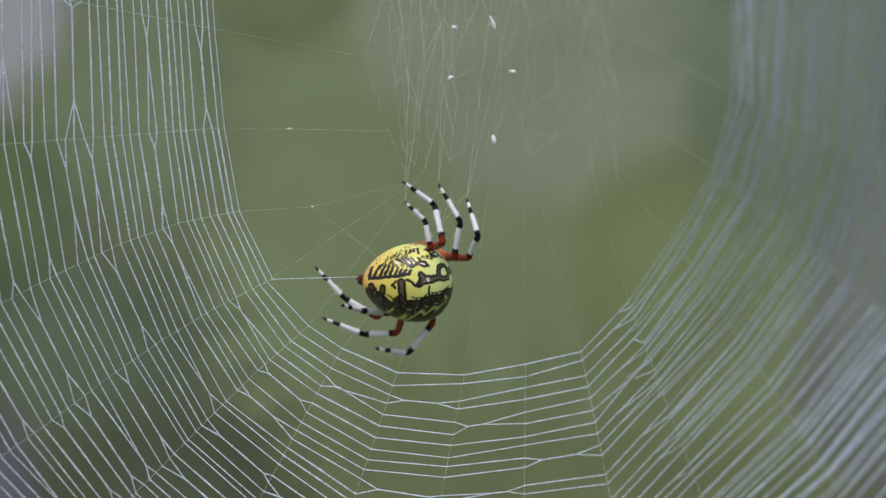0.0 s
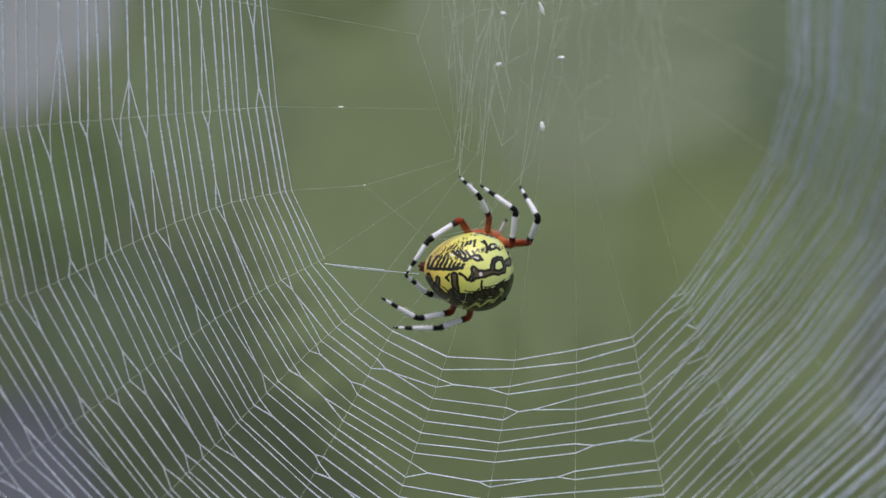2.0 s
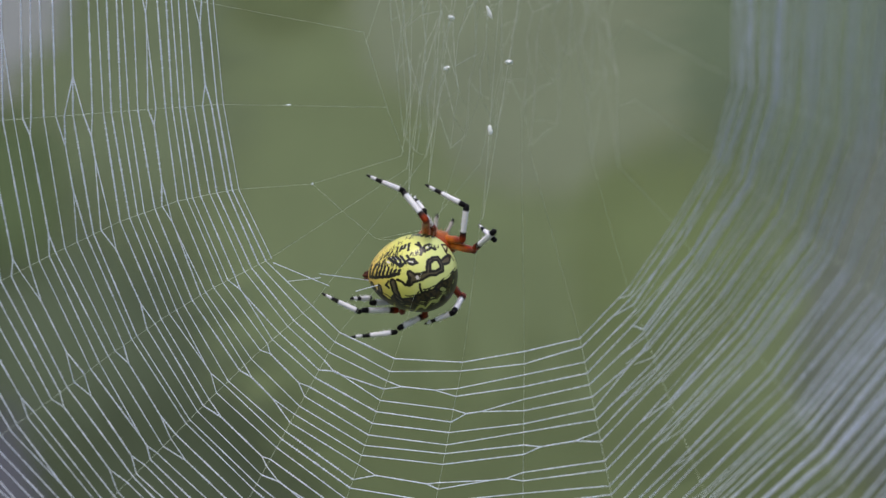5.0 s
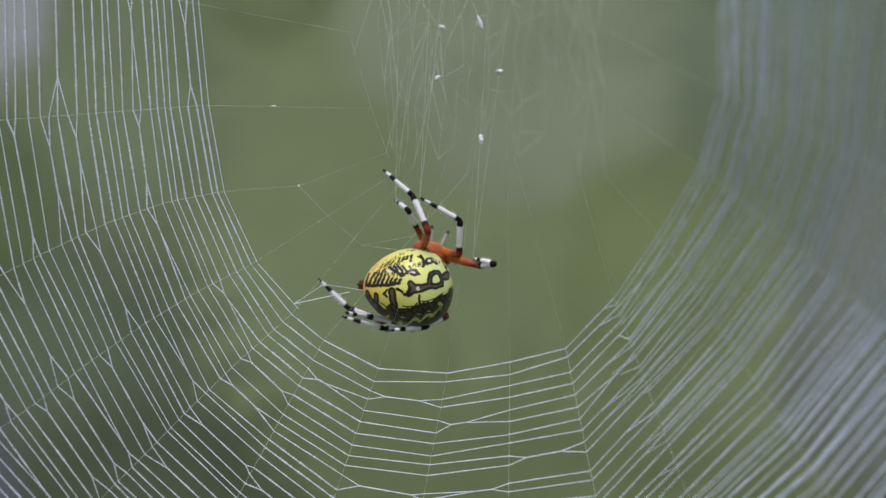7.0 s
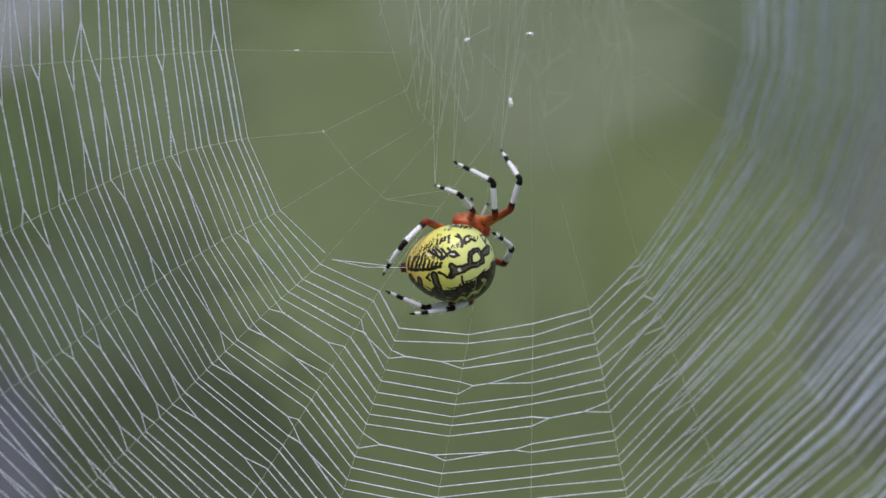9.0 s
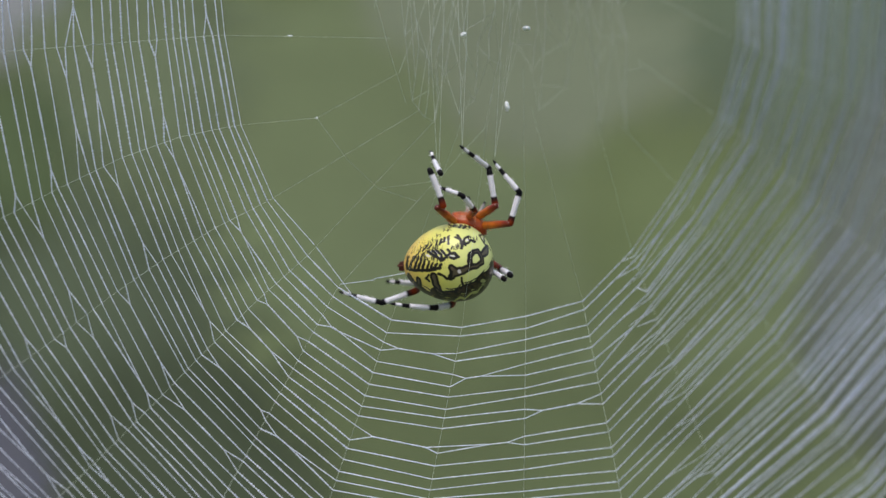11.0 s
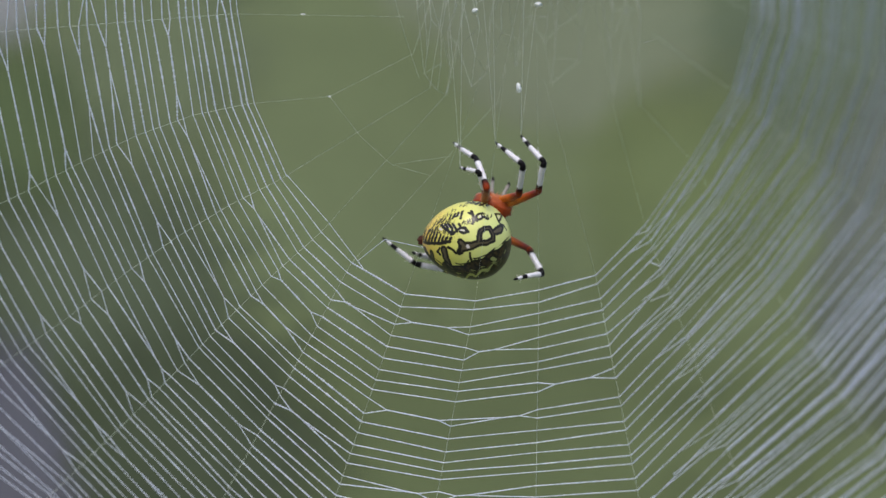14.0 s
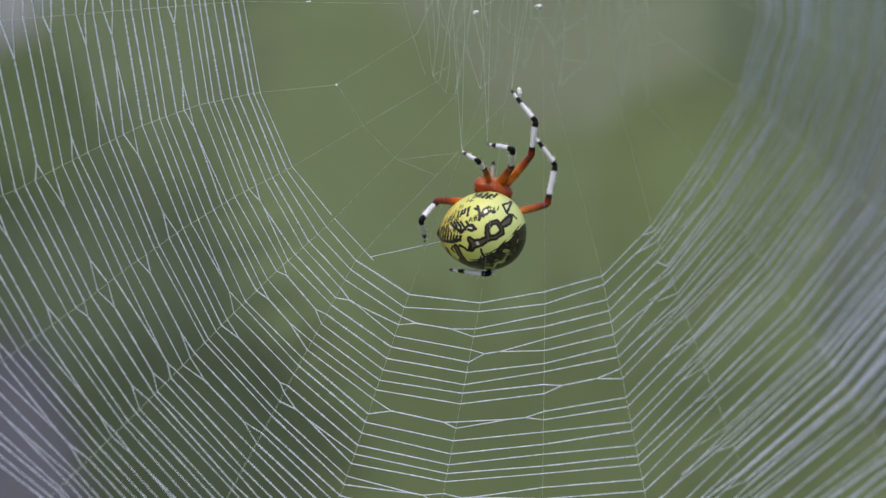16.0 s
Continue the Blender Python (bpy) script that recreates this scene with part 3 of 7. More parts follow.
LOW_SPIKES = [  # shorter ones and the line along their feet
    [(-50, -6, 1.9), (-48, 2, 1.5), (-46, 9, 1.1)],
    [(-44, -5, 1.9), (-43, 1, 1.5), (-40, 7, 0.9)],
    [(-37, -5, 1.9), (-37, 1, 1.5), (-34, 5, 0.9)],
    [(-31, -4, 1.5), (-29, 2, 1.5), (-27, 3, 1.1)],
    [(-55, -6, 1.5), (-44, -6, 1.9), (-29, -3, 1.5)],
    [(-79, -3, 1.9), (-66, -6, 1.9), (-56, -6, 1.5)],
    [(-58, 14, 0.9), (-53, 23, 0.9)],
    [(-64, 18, 0.9), (-57, 27, 0.7)],
]
PALE = [  # pale lilac cells between the black lines
    [(14, 41, 2.6), (17, 38, 2.2)],
    [(23, 41, 2.6), (28, 42, 1.9)],
    [(-35, 25, 3), (-31, 23, 2.6)],
    [(-23, 25, 2.6), (-20, 20, 2.2)],
    [(-14, 19, 2.2), (-10, 16, 2.2)],
    [(-29, 16, 1.9), (-27, 18, 1.5)],
    [(-40, 26, 1.9), (-41, 23, 1.5)],
    [(-44, 18, 1.5), (-48, 20, 1.5)],
    [(-6, 16, 1.9), (-3, 16, 1.5)],
    [(57, 42, 1.9), (57, 39, 1.5)],
    [(1, -11, 2.6), (2, -13, 2.6)],
    [(-23, 41, 1.5), (-13, 44, 1.5)],
]
UNDER = [(-88, -5), (-79, -15), (-72, -23), (-64, -30), (-55, -40), (-44, -44), (-37, -37), (-27, -47), (-16, -47), (-7, -46), (4, -41), (11, -38), (26, -34), (38, -26), (47, -20), (56, -18), (67, -6), (80, 2)]
ROWS = [  # feet of the smaller black flecks, their number, length and half width
    [[(-70, 10), (-55, 14), (-40, 12), (-26, 8)], 15, 9, 1.0],
    [[(-62, 24), (-48, 32), (-34, 42), (-20, 52)], 14, 8, 0.7],
    [[(-50, 22), (-40, 26), (-30, 30)], 9, 9, 0.9],
    [[(-8, 26), (2, 30), (12, 28)], 7, 9, 1.0],
    [[(-12, 56), (4, 64), (18, 64), (32, 60)], 11, 6, 1.1],
    [[(24, 44), (34, 40), (42, 38)], 6, 7, 0.9],
    [[(-76, -6), (-66, -8), (-52, -8), (-36, -5)], 11, 6, 1.1],
]


def flank_marks(p):
    """Masks of black, pale, brown and underside for points of the abdomen, given in view pixels."""
    q = p @ np.array(FLANK).T
    flat = q[:, [0, 2]].copy()
    near = q[:, 1] < -1
    q[:, 1] = -np.abs(q[:, 1])

    def on_skin(x, z):
        d = (q[:, 0] - x) ** 2 + (q[:, 2] - z) ** 2 + np.where(near, 0, 1e6)
        return q[np.argmin(d)]

    def stroke(points):
        """Distance from every point of the skin to a stroke of changing width."""
        best = np.full(len(q), 1e3)
        fine = [tuple(np.array(a) + (np.array(b) - np.array(a)) * k / 3) for a, b in zip(points, points[1:]) for k in range(3)] + [points[-1]]
        ends = [(on_skin(x, z), r) for x, z, r in fine]
        for (a, ra), (b, rb) in zip(ends, ends[1:]):
            ab = b - a
            h = np.clip(((q - a) @ ab) / max(ab @ ab, 1e-6), 0, 1)
            best = np.minimum(best, np.linalg.norm(q - a - h[:, None] * ab, axis=1) - ra - (rb - ra) * h)
        return best

    def soft(d, edge=0.7):
        return np.clip(0.5 - d / (2 * edge), 0, 1)

    wob = np.array([noise.noise(Vector(v) * 0.16) + 0.5 * noise.noise(Vector(v) * 0.4) for v in q])
    ribbon = np.min([stroke(s) for s in RIBBON], axis=0) + 0.8 * wob
    lobes = np.min([stroke(s) for s in LOBES], axis=0) + 0.8 * wob
    isles = np.min([stroke(s) for s in ISLES], axis=0) + 1.1 * wob
    ink = np.min([stroke(s) for s in INK_LINES + CELL_LINES + INK_FLECKS + SPIKES + LOW_SPIKES], axis=0) + 0.9 * wob - 1.2
    cells = np.min([stroke(s) for s in PALE], axis=0) + 0.6 * wob
    edge = np.interp(flat[:, 0], [u[0] for u in UNDER], [u[1] for u in UNDER])
    low = flat[:, 1] - edge + 1.6 * wob
    # below the ribbon: a grey-brown band, a thin scalloped yellow line, then the belly, dark by its pattern and by
    # shade put into the colour
    scallop = low + 8 * np.abs((flat[:, 0] / 21 + 0.2) % 1 * 2 - 1) - 2
    line = np.abs(scallop + 22) - 3.4
    band = soft(low) * soft(-17 - scallop) * (1 - soft(lobes))
    under = soft(scallop + 17) * (1 - soft(lobes))
    brown = np.maximum(soft(ribbon), 0.2 * band) * (1 - soft(lobes + 1))
    black = np.maximum(soft(np.abs(ribbon) - 2.3), soft(np.abs(lobes) - 1.5) * soft(low - 6))
    black = np.maximum(black, soft(np.abs(low) - 1.9) * (1 - soft(lobes)))
    black = np.maximum(black, soft(np.abs(isles) - 1.2) * soft(low - 2))
    # dark veins and blotches of the underside
    black = np.maximum(black, under * np.clip(0.55 + 2.2 * wob, 0, 1) * (1 - soft(isles)))
    black = np.maximum(black, band * np.clip(2.6 * wob + 0.3, 0, 1) * (1 - soft(isles)))
    thin = soft(line) * np.clip(1.0 - (flat[:, 0] - 35) / 30, 0, 1) * (1 - soft(lobes))
    black = np.maximum(black * (1 - 0.75 * thin), soft(np.abs(line) - 0.9) * soft(low) * 0.8)
    black = np.maximum(black * (1 - soft(cells)), soft(ink, 0.6))
    rng = random.Random(5)
    for feet, n, size, wide in ROWS:
        s = np.linspace(0, 1, len(feet))
        for k in range(n):
            u = (k + rng.uniform(0.1, 0.9)) / n
            x, z = (np.interp(u, s, [f[i] for f in feet]) + rng.uniform(-2, 2) for i in (0, 1))
            tall, lean = size * rng.uniform(0.5, 1.25), 0.35 + rng.uniform(-0.25, 0.3)
            w = wide * rng.uniform(0.65, 1.3)
            mid, tip = (x + lean * tall * 0.5 + rng.uniform(-1, 1), z + tall * 0.5), (x + lean * tall, z + tall)
            black = np.maximum(black, soft(stroke([(x, z, w), (*mid, w * 1.25), (*tip, w * 0.4)]), 0.6))
            if rng.random() < 0.6:  # a cross link to the next fleck
                black = np.maximum(black, soft(stroke([(*mid, w * 0.8), (mid[0] + rng.uniform(3, 5), mid[1] + rng.uniform(-3.5, 2), w * 0.6)]), 0.6))
    # fine dark freckles between the spikes and along the back
    fine = np.array([noise.noise(Vector((v[0] * 0.42, v[1] * 0.42, v[2] * 0.17 - v[0] * 0.05)) + Vector((7, 0, 0))) for v in q])
    back = np.clip((-flat[:, 0] - 5) / 45, 0, 1) * np.clip((flat[:, 1] + 8) / 8, 0, 1) * np.clip((62 - flat[:, 1]) / 25, 0, 1)
    black = np.maximum(black, np.clip((fine - 0.24) * 5, 0, 0.8) * back * (1 - soft(cells)))
    return np.stack([black, soft(cells), brown, np.maximum(under, band) * (1 - 0.6 * soft(isles)) * (1 - 0.8 * thin)], axis=1)


def abdomen():
    """An egg, blunt in front and drawn out towards the spinnerets."""
    n, m = 480, 260
    verts = [(-81.5, 0, -3)]
    for i in range(1, m):
        s, r = -math.cos(math.pi * i / m), math.sin(math.pi * i / m)
        w = r * (1 + 0.17 * s) * (1 - 0.10 * max(0.0, -s - 0.6))
        for k in range(n):
            a = 2 * math.pi * k / n
            y, z = math.cos(a), math.sin(a)
            lump = 1 + 0.012 * noise.noise(Vector((s, y * r, z * r)) * 2.3)
            verts.append((81.5 * s, 69 * w * y * lump, 69.8 * w * z * lump - 3 * s * s))
    verts.append((81.5, 0, -3))
    faces = [(0, 1 + (k + 1) % n, 1 + k) for k in range(n)]
    for i in range(m - 2):
        a = 1 + i * n
        faces += [(a + k, a + (k + 1) % n, a + n + (k + 1) % n, a + n + k) for k in range(n)]
    a = 1 + (m - 2) * n
    faces += [(a + k, a + (k + 1) % n, a + n) for k in range(n)]
    ob = part_of("abdomen", [(x * U, y * U, z * U) for x, y, z in verts], faces, ABDOMEN, spider, "round glossy yellow abdomen with black marbling")
    marks = ob.data.attributes.new("marks", "FLOAT_COLOR", "POINT")
    marks.data.foreach_set("color", flank_marks(np.array(verts)).ravel())
    ob.matrix_basis = pose(0, 0, 0, 0, 4, 0)
    return ob


belly = abdomen()


def spinnerets():
    bm = bmesh.new()
    for k in range(6):
        a, out = k * 1.257, 0 if k < 5 else 3
        ring = 5.6 if k < 5 else 0
        m = Matrix.Translation((-out * U, ring * U * math.cos(a), ring * U * math.sin(a))) @ pose(0, 0, 0, 0, -90, 0) @ pose(0, 0, 0, 12 * math.sin(a), 12 * math.cos(a), 0)
        bmesh.ops.create_cone(bm, cap_ends=True, segments=12, radius1=6.4 * U, radius2=2.6 * U, depth=20 * U, matrix=m)
    bmesh.ops.create_uvsphere(bm, u_segments=16, v_segments=10, radius=11 * U, matrix=Matrix.Translation((8 * U, 0, 0)))
    ob = part("spinneret", bm, SPINNERET, spider, "small dark reddish spinnerets")
    ob.matrix_basis = pose(-80 * U, -2 * U, 3 * U, 0, 4, 0)


spinnerets()


def blob(name, half, at, turn, mat, label=""):
    bm = bmesh.new()
    bmesh.ops.create_uvsphere(bm, u_segments=32, v_segments=20, radius=1)
    for v in bm.verts:
        d = 1 + 0.08 * noise.noise(v.co * 1.7 + Vector(at)) + 0.14 * noise.noise(v.co * 4.5) + 0.05 * noise.noise(v.co * 11)
        v.co = Vector((v.co.x * half[0] * U * d, v.co.y * half[1] * U * d, v.co.z * half[2] * U * d))
    for v in list(bm.verts)[::9]:  # short hairs
        d = v.normal + Vector((0.2, 0, 0.3))
        m = Matrix.Translation(v.co) @ d.to_track_quat("Z", "Y").to_matrix().to_4x4()
        bmesh.ops.create_cone(bm, segments=3, radius1=0.8 * U, radius2=0.2 * U, depth=13 * U, matrix=m)
    ob = part(name, bm, mat, spider, label)
    ob.data.polygons.foreach_set("use_smooth", [True] * len(ob.data.polygons))
    ob.matrix_basis = pose(at[0] * U, at[1] * U, at[2] * U, *turn)
    return ob


cephalothorax = blob("cephalothorax", (37, 24, 21), (35, 30, 50), (0, 20, 0), CARAPACE, "orange head and thorax")


def segment(name, length, profile, mat, hairs, seed, bow=0.0):
    """One leg segment along +z: round, swollen where the profile says, arched by the bow, with fine hairs."""
    rng = random.Random(seed)
    n, m = 12, 12
    verts, faces = [], []
    for i in range(m + 1):
        t = i / m
        r = np.interp(t, [p[0] for p in profile], [p[1] for p in profile]) * U
        z = t * length
        for k in range(n):
            a = 2 * math.pi * k / n
            verts.append((r * math.cos(a) - bow * U * math.sin(math.pi * t), r * math.sin(a), z))
    for i in range(m):
        for k in range(n):
            faces.append((i * n + k, i * n + (k + 1) % n, (i + 1) * n + (k + 1) % n, (i + 1) * n + k))
    for end, z, r in ((0, 0.0, profile[0][1]), (m, length, profile[-1][1])):
        tip = len(verts)
        verts.append((0, 0, z + (r if end else -r) * U * 0.7))
        for k in range(n):
            a, b = end * n + k, end * n + (k + 1) % n
            faces.append((a, b, tip) if end else (b, a, tip))
    for _ in range(hairs):
        t, a = rng.uniform(0.05, 0.97), rng.uniform(0, 6.28)
        r = np.interp(t, [p[0] for p in profile], [p[1] for p in profile]) * U
        o = Vector((r * 0.9 * math.cos(a) - bow * U * math.sin(math.pi * t), r * 0.9 * math.sin(a), t * length))
        d = Vector((math.cos(a), math.sin(a), 0.9)).normalized() * U * rng.uniform(4, 8)
        side = d.cross(Vector((0.3, 0.5, 1))).normalized() * U * 0.35
        up = d.cross(side).normalized() * U * 0.35
        i = len(verts)
        verts += [o + side, o - side * 0.5 + up, o - side * 0.5 - up, o + d]
        faces += [(i, i + 1, i + 3), (i + 1, i + 2, i + 3), (i + 2, i, i + 3)]
    return part_of(name, verts, faces, mat, spider)


femur, tibia, tarsus = {}, {}, {}
LEGS = {"A": (0.00722, 0.00542, 0.00533), "B": (0.00482, 0.00372, 0.00374), "C": (0.00467, 0.00505, 0.00615), "D": (0.00587, 0.00468, 0.00579), "E": (0.00768, 0.00532, 0.00592), "F": (0.00783, 0.00456, 0.00629), "H": (0.00662, 0.00497, 0.00527), "G": (0.00692, 0.00551, 0.00534)}
for leg, (a, b, c) in LEGS.items():
    w = 0.86 if leg == "B" else 1.0
    femur[leg] = segment("femur", a, [(0, 6.0 * w), (0.3, 7.4 * w), (0.7, 7.0 * w), (0.92, 6.0 * w), (1, 5.8 * w)], FEMUR, 60, ord(leg), 0.0)
    tibia[leg] = segment("tibia", b, [(0, 6.0 * w), (0.12, 6.4 * w), (0.28, 5.0 * w), (0.45, 5.1 * w), (0.9, 5.6 * w), (1, 4.4 * w)], TIBIA, 48, ord(leg) + 30, 1.2)
    tarsus[leg] = segment("tarsus", c, [(0, 4.6 * w), (0.1, 4.9 * w), (0.5, 4.2 * w), (0.64, 3.6 * w), (0.8, 2.9 * w), (0.95, 2.2 * w), (1, 1.2 * w)], TARSUS, 60, ord(leg) + 60, 2.0)
for side, x in ((0, -8), (1, 12)):
    palp = segment("pedipalp", 34 * U, [(0, 4.0), (0.5, 3.0), (0.8, 3.4), (1, 1.8)], PALP, 20, 77 + side)
    palp.parent = cephalothorax
    palp.matrix_basis = pose(x * U, 6 * U, 16 * U, -10, -14 + 20 * side, 0)

# ---- the thread that is being drawn from the spinnerets ----
line = [tagged(part_of("dragline", *thread(q * U, 4.6e-5, 0.0016, 5.4e-5, seed=q), SILK), "single taut silk line drawn from the spinnerets", "silk thread", "draglines") for q in (62, 112)]
laid = [tagged(part_of("silk_strand", *thread(q * U, 4.2e-5, 0.00046, 7.2e-5, seed=q), SILK), "fresh sticky strand of the web's newest turn", "silk thread", "fresh strands") for q in (108, 102)]


taut = [part_of("taut_thread", *thread(560 * U, 1.8e-5, 0.0012, 2.6e-5, seed=q), DRY_SILK, web) for q in (61, 62, 63, 64, 65, 66)]


def motions():
    for ob, rows in moved:
        walk(ob, rows)
    walk(belly, [(t, pose(0, 0, 0, 0, 4, 0) @ pose(0, 0, 0, 0, 0, swing)) for t, swing in ((0, 9), (1, 8), (2, 4), (3, 1), (4, 0), (6.5, 3), (8, 0), (12, 0), (14, 0), (15, 2), (16, 4))])
    walk(spider, [(0, pose(-0.00475, 0.003, 1.19548, 0, 0.8, 0.3)), (0.5, pose(-0.00445, 0.003, 1.19503, 0.5, 2.5, -0.2)), (1, pose(-0.00379, 0.003, 1.19472, 2, 5.8, -2.1)), (1.5, pose(-0.00343, 0.003, 1.19442, 4.6, 6.8, -4.7)), (2, pose(-0.00344, 0.003, 1.19492, 8.1, 2.6, -7.6)), (2.5, pose(-0.00405, 0.003, 1.19444, 11.3, -2.1, -10.9)), (3, pose(-0.00391, 0.003, 1.19479, 13.3, -4.4, -14.7)), (3.5, pose(-0.0044, 0.003, 1.19488, 15.5, -6.4, -17.2)), (4, pose(-0.0046, 0.003, 1.19513, 18.9, -9, -17.6)), (6.5, pose(-0.00305, 0.003, 1.19443, 4.6, 0.6, -10)), (7, pose(-0.0028, 0.003, 1.19436, 6.9, -0.3, -8.8)), (7.5, pose(-0.00139, 0.003, 1.19344, 10.6, -2.5, -7.2)), (8, pose(-0.00022, 0.003, 1.19274, 13.8, -4.8, -7.7)), (8.5, pose(-0.00014, 0.003, 1.19265, 15.3, -6.1, -9.5)), (9, pose(-0.00035, 0.003, 1.19211, 15.7, -7.1, -9.4)), (11.5, pose(0.00088, 0.003, 1.19116, 19.3, -5.7, -7.3)), (12, pose(0.0015, 0.003, 1.19111, 14.5, -2.6, -8.4)), (12.5, pose(0.00119, 0.003, 1.19092, 12, -2, -9.6)), (13, pose(0.001, 0.003, 1.19101, 11.3, -2.2, -11.2)), (13.5, pose(0.0007, 0.003, 1.19073, 10.8, -1.9, -14.7)), (14, pose(0.00093, 0.003, 1.19073, 13.8, -3.3, -19.5)), (14.5, pose(0.00149, 0.003, 1.19094, 20.5, -6.1, -23.5)), (15, pose(0.00127, 0.003, 1.19144, 24.9, -7.3, -27.3)), (15.5, pose(0.00194, 0.003, 1.19157, 25.4, -6.3, -31)), (16, pose(0.00203, 0.003, 1.19204, 25.2, -5.7, -33.3))])
    walk(femur["A"], [(0, pose(0.00139, 0.0024, 0.00393, 77.2, -21.3, 32)), (0.5, pose(0.00126, 0.00245, 0.00401, 68.3, -21.1, 32.7)), (1, pose(0.00097, 0.00261, 0.00405, 61.8, -21.9, 31)), (1.5, pose(0.00079, 0.00285, 0.00399, 43.5, -27.9, 22.3)), (2, pose(0.00129, 0.00351, 0.00177, 27.5, -34.6, 16.7)), (2.5, pose(0.00139, 0.00368, 0.0015, 24.9, -33.9, 17.1)), (3, pose(0.00099, 0.00348, 0.00185, 21.2, -41.9, 12.8)), (3.5, pose(0.00123, 0.00376, 0.00152, 20.2, -35.8, 15.8)), (4, pose(0.0018, 0.00407, 0.00298, 39.1, -19.4, 26.3)), (4.2, pose(0.00173, 0.00349, 0.00377, 53.4, -17.6, 28.2)), (6.5, pose(0.00168, 0.00311, 0.0043, 62.9, -16.7, 29.7)), (7, pose(0.00156, 0.00321, 0.0043, 58.6, -18, 27.3)), (7.5, pose(0.00155, 0.00343, 0.00419, 47.1, -18.5, 26.6)), (8, pose(0.0012, 0.00381, 0.00223, 33.1, -25.6, 20.1)), (8.5, pose(0.00148, 0.00394, 0.00213, 37.8, -38.1, 9.8)), (9, pose(0.00183, 0.00401, 0.0021, 33, -45, 3.2)), (11.5, pose(0.00163, 0.00412, 0.00399, 45.1, -23.3, 24.1)), (12, pose(0.00147, 0.00376, 0.00409, 67.1, -16.6, 34.7)), (12.5, pose(0.00154, 0.00358, 0.00396, 61.3, -17.4, 32.9)), (13, pose(0.00167, 0.00359, 0.0039, 62.8, -17.2, 33.4)), (13.5, pose(0.00165, 0.00367, 0.00384, 66, -17, 33.7)), (14, pose(0.00173, 0.00412, 0.00385, 59.7, -16.4, 34.9)), (14.5, pose(0.00097, 0.00445, 0.00388, 55.1, -18.5, 31.5)), (15, pose(0.00058, 0.00471, 0.00199, 40, -40.5, 4.5)), (15.5, pose(-0.00068, 0.00419, 0.00238, 48, -44, 0)), (16, pose(-0.0008, 0.00403, 0.00239, 49.7, -43.8, 0.2))])
    walk(tibia["A"], [(0, pose(0.00463, -0.00388, 0.00543, -13.6, 16.7, 86)), (0.5, pose(0.00408, -0.00372, 0.0065, -15.4, 21.7, 84.6)), (1, pose(0.00316, -0.00351, 0.00722, -20.6, 17.7, 86)), (1.4, pose(0.00178, -0.00309, 0.00792, -60.6, 29.9, 74.6)), (1.5, pose(0.00041, -0.00268, 0.00862, -105.5, 31.9, 56.1)), (2, pose(-0.00124, -0.00073, 0.00704, -136.1, 46.5, 86.9)), (2.5, pose(-0.00121, -0.00029, 0.00694, -128.6, 53.9, 99.5)), (3, pose(-0.00282, -0.00006, 0.00687, -129.9, 43.9, 81.1)), (3.5, pose(-0.00192, 0.00029, 0.00702, -116.5, 55.8, 108.6)), (4, pose(0.00215, -0.00084, 0.00827, -65.8, 55.9, 118.5)), (4.2, pose(0.00332, -0.00223, 0.00787, -23.5, 45.9, 134.1)), (6.5, pose(0.00405, -0.00295, 0.00744, -1.6, 36.7, 136.8)), (7, pose(0.00335, -0.0028, 0.00788, -5.4, 28.6, 137.4)), (7.5, pose(0.00252, -0.00201, 0.00886, -6.5, 32.5, 136.9)), (7.75, pose(0.00131, -0.0014, 0.00827, -54.5, 56.2, 117.7)), (8, pose(0.0001, -0.0008, 0.00768, -130, 55, 68.6)), (8.5, pose(-0.00124, -0.00102, 0.00662, -141.3, 36, 42.7)), (9, pose(-0.00223, -0.00016, 0.00639, -165.6, 69.8, 69.8)), (9.83, pose(-0.00086, -0.00056, 0.00715, -12.1, 67.7, -153.6)), (10.67, pose(0.00051, -0.00097, 0.00792, 9, 28.5, -152.1)), (11.5, pose(0.00187, -0.00138, 0.00868, 26.7, -9.1, -164.1)), (12, pose(0.0046, -0.00216, 0.00679, 24, 16.2, -152.2)), (12.5, pose(0.00412, -0.0023, 0.00727, 41.9, 7.8, -157.7)), (13, pose(0.00439, -0.00231, 0.00705, 48.5, 7.2, -158.4)), (13.5, pose(0.00459, -0.0023, 0.00665, 40.5, 9.3, -156.3)), (14, pose(0.00445, -0.00159, 0.00735, 48.8, 9.8, -155.8)), (14.5, pose(0.00295, -0.00129, 0.0078, 64.8, 13.8, -149.6)), (14.67, pose(0.00109, -0.00093, 0.00727, 74.3, 30.4, -104.1)), (14.83, pose(-0.00078, -0.00056, 0.00673, 96.1, 34.5, -50.5)), (15, pose(-0.00264, -0.0002, 0.0062, 112.6, 22.5, -0.6)), (15.5, pose(-0.00403, -0.00118, 0.00586, 88.2, 22.1, 1.6)), (16, pose(-0.00401, -0.00149, 0.00576, 93.5, 22.1, 4.2))])
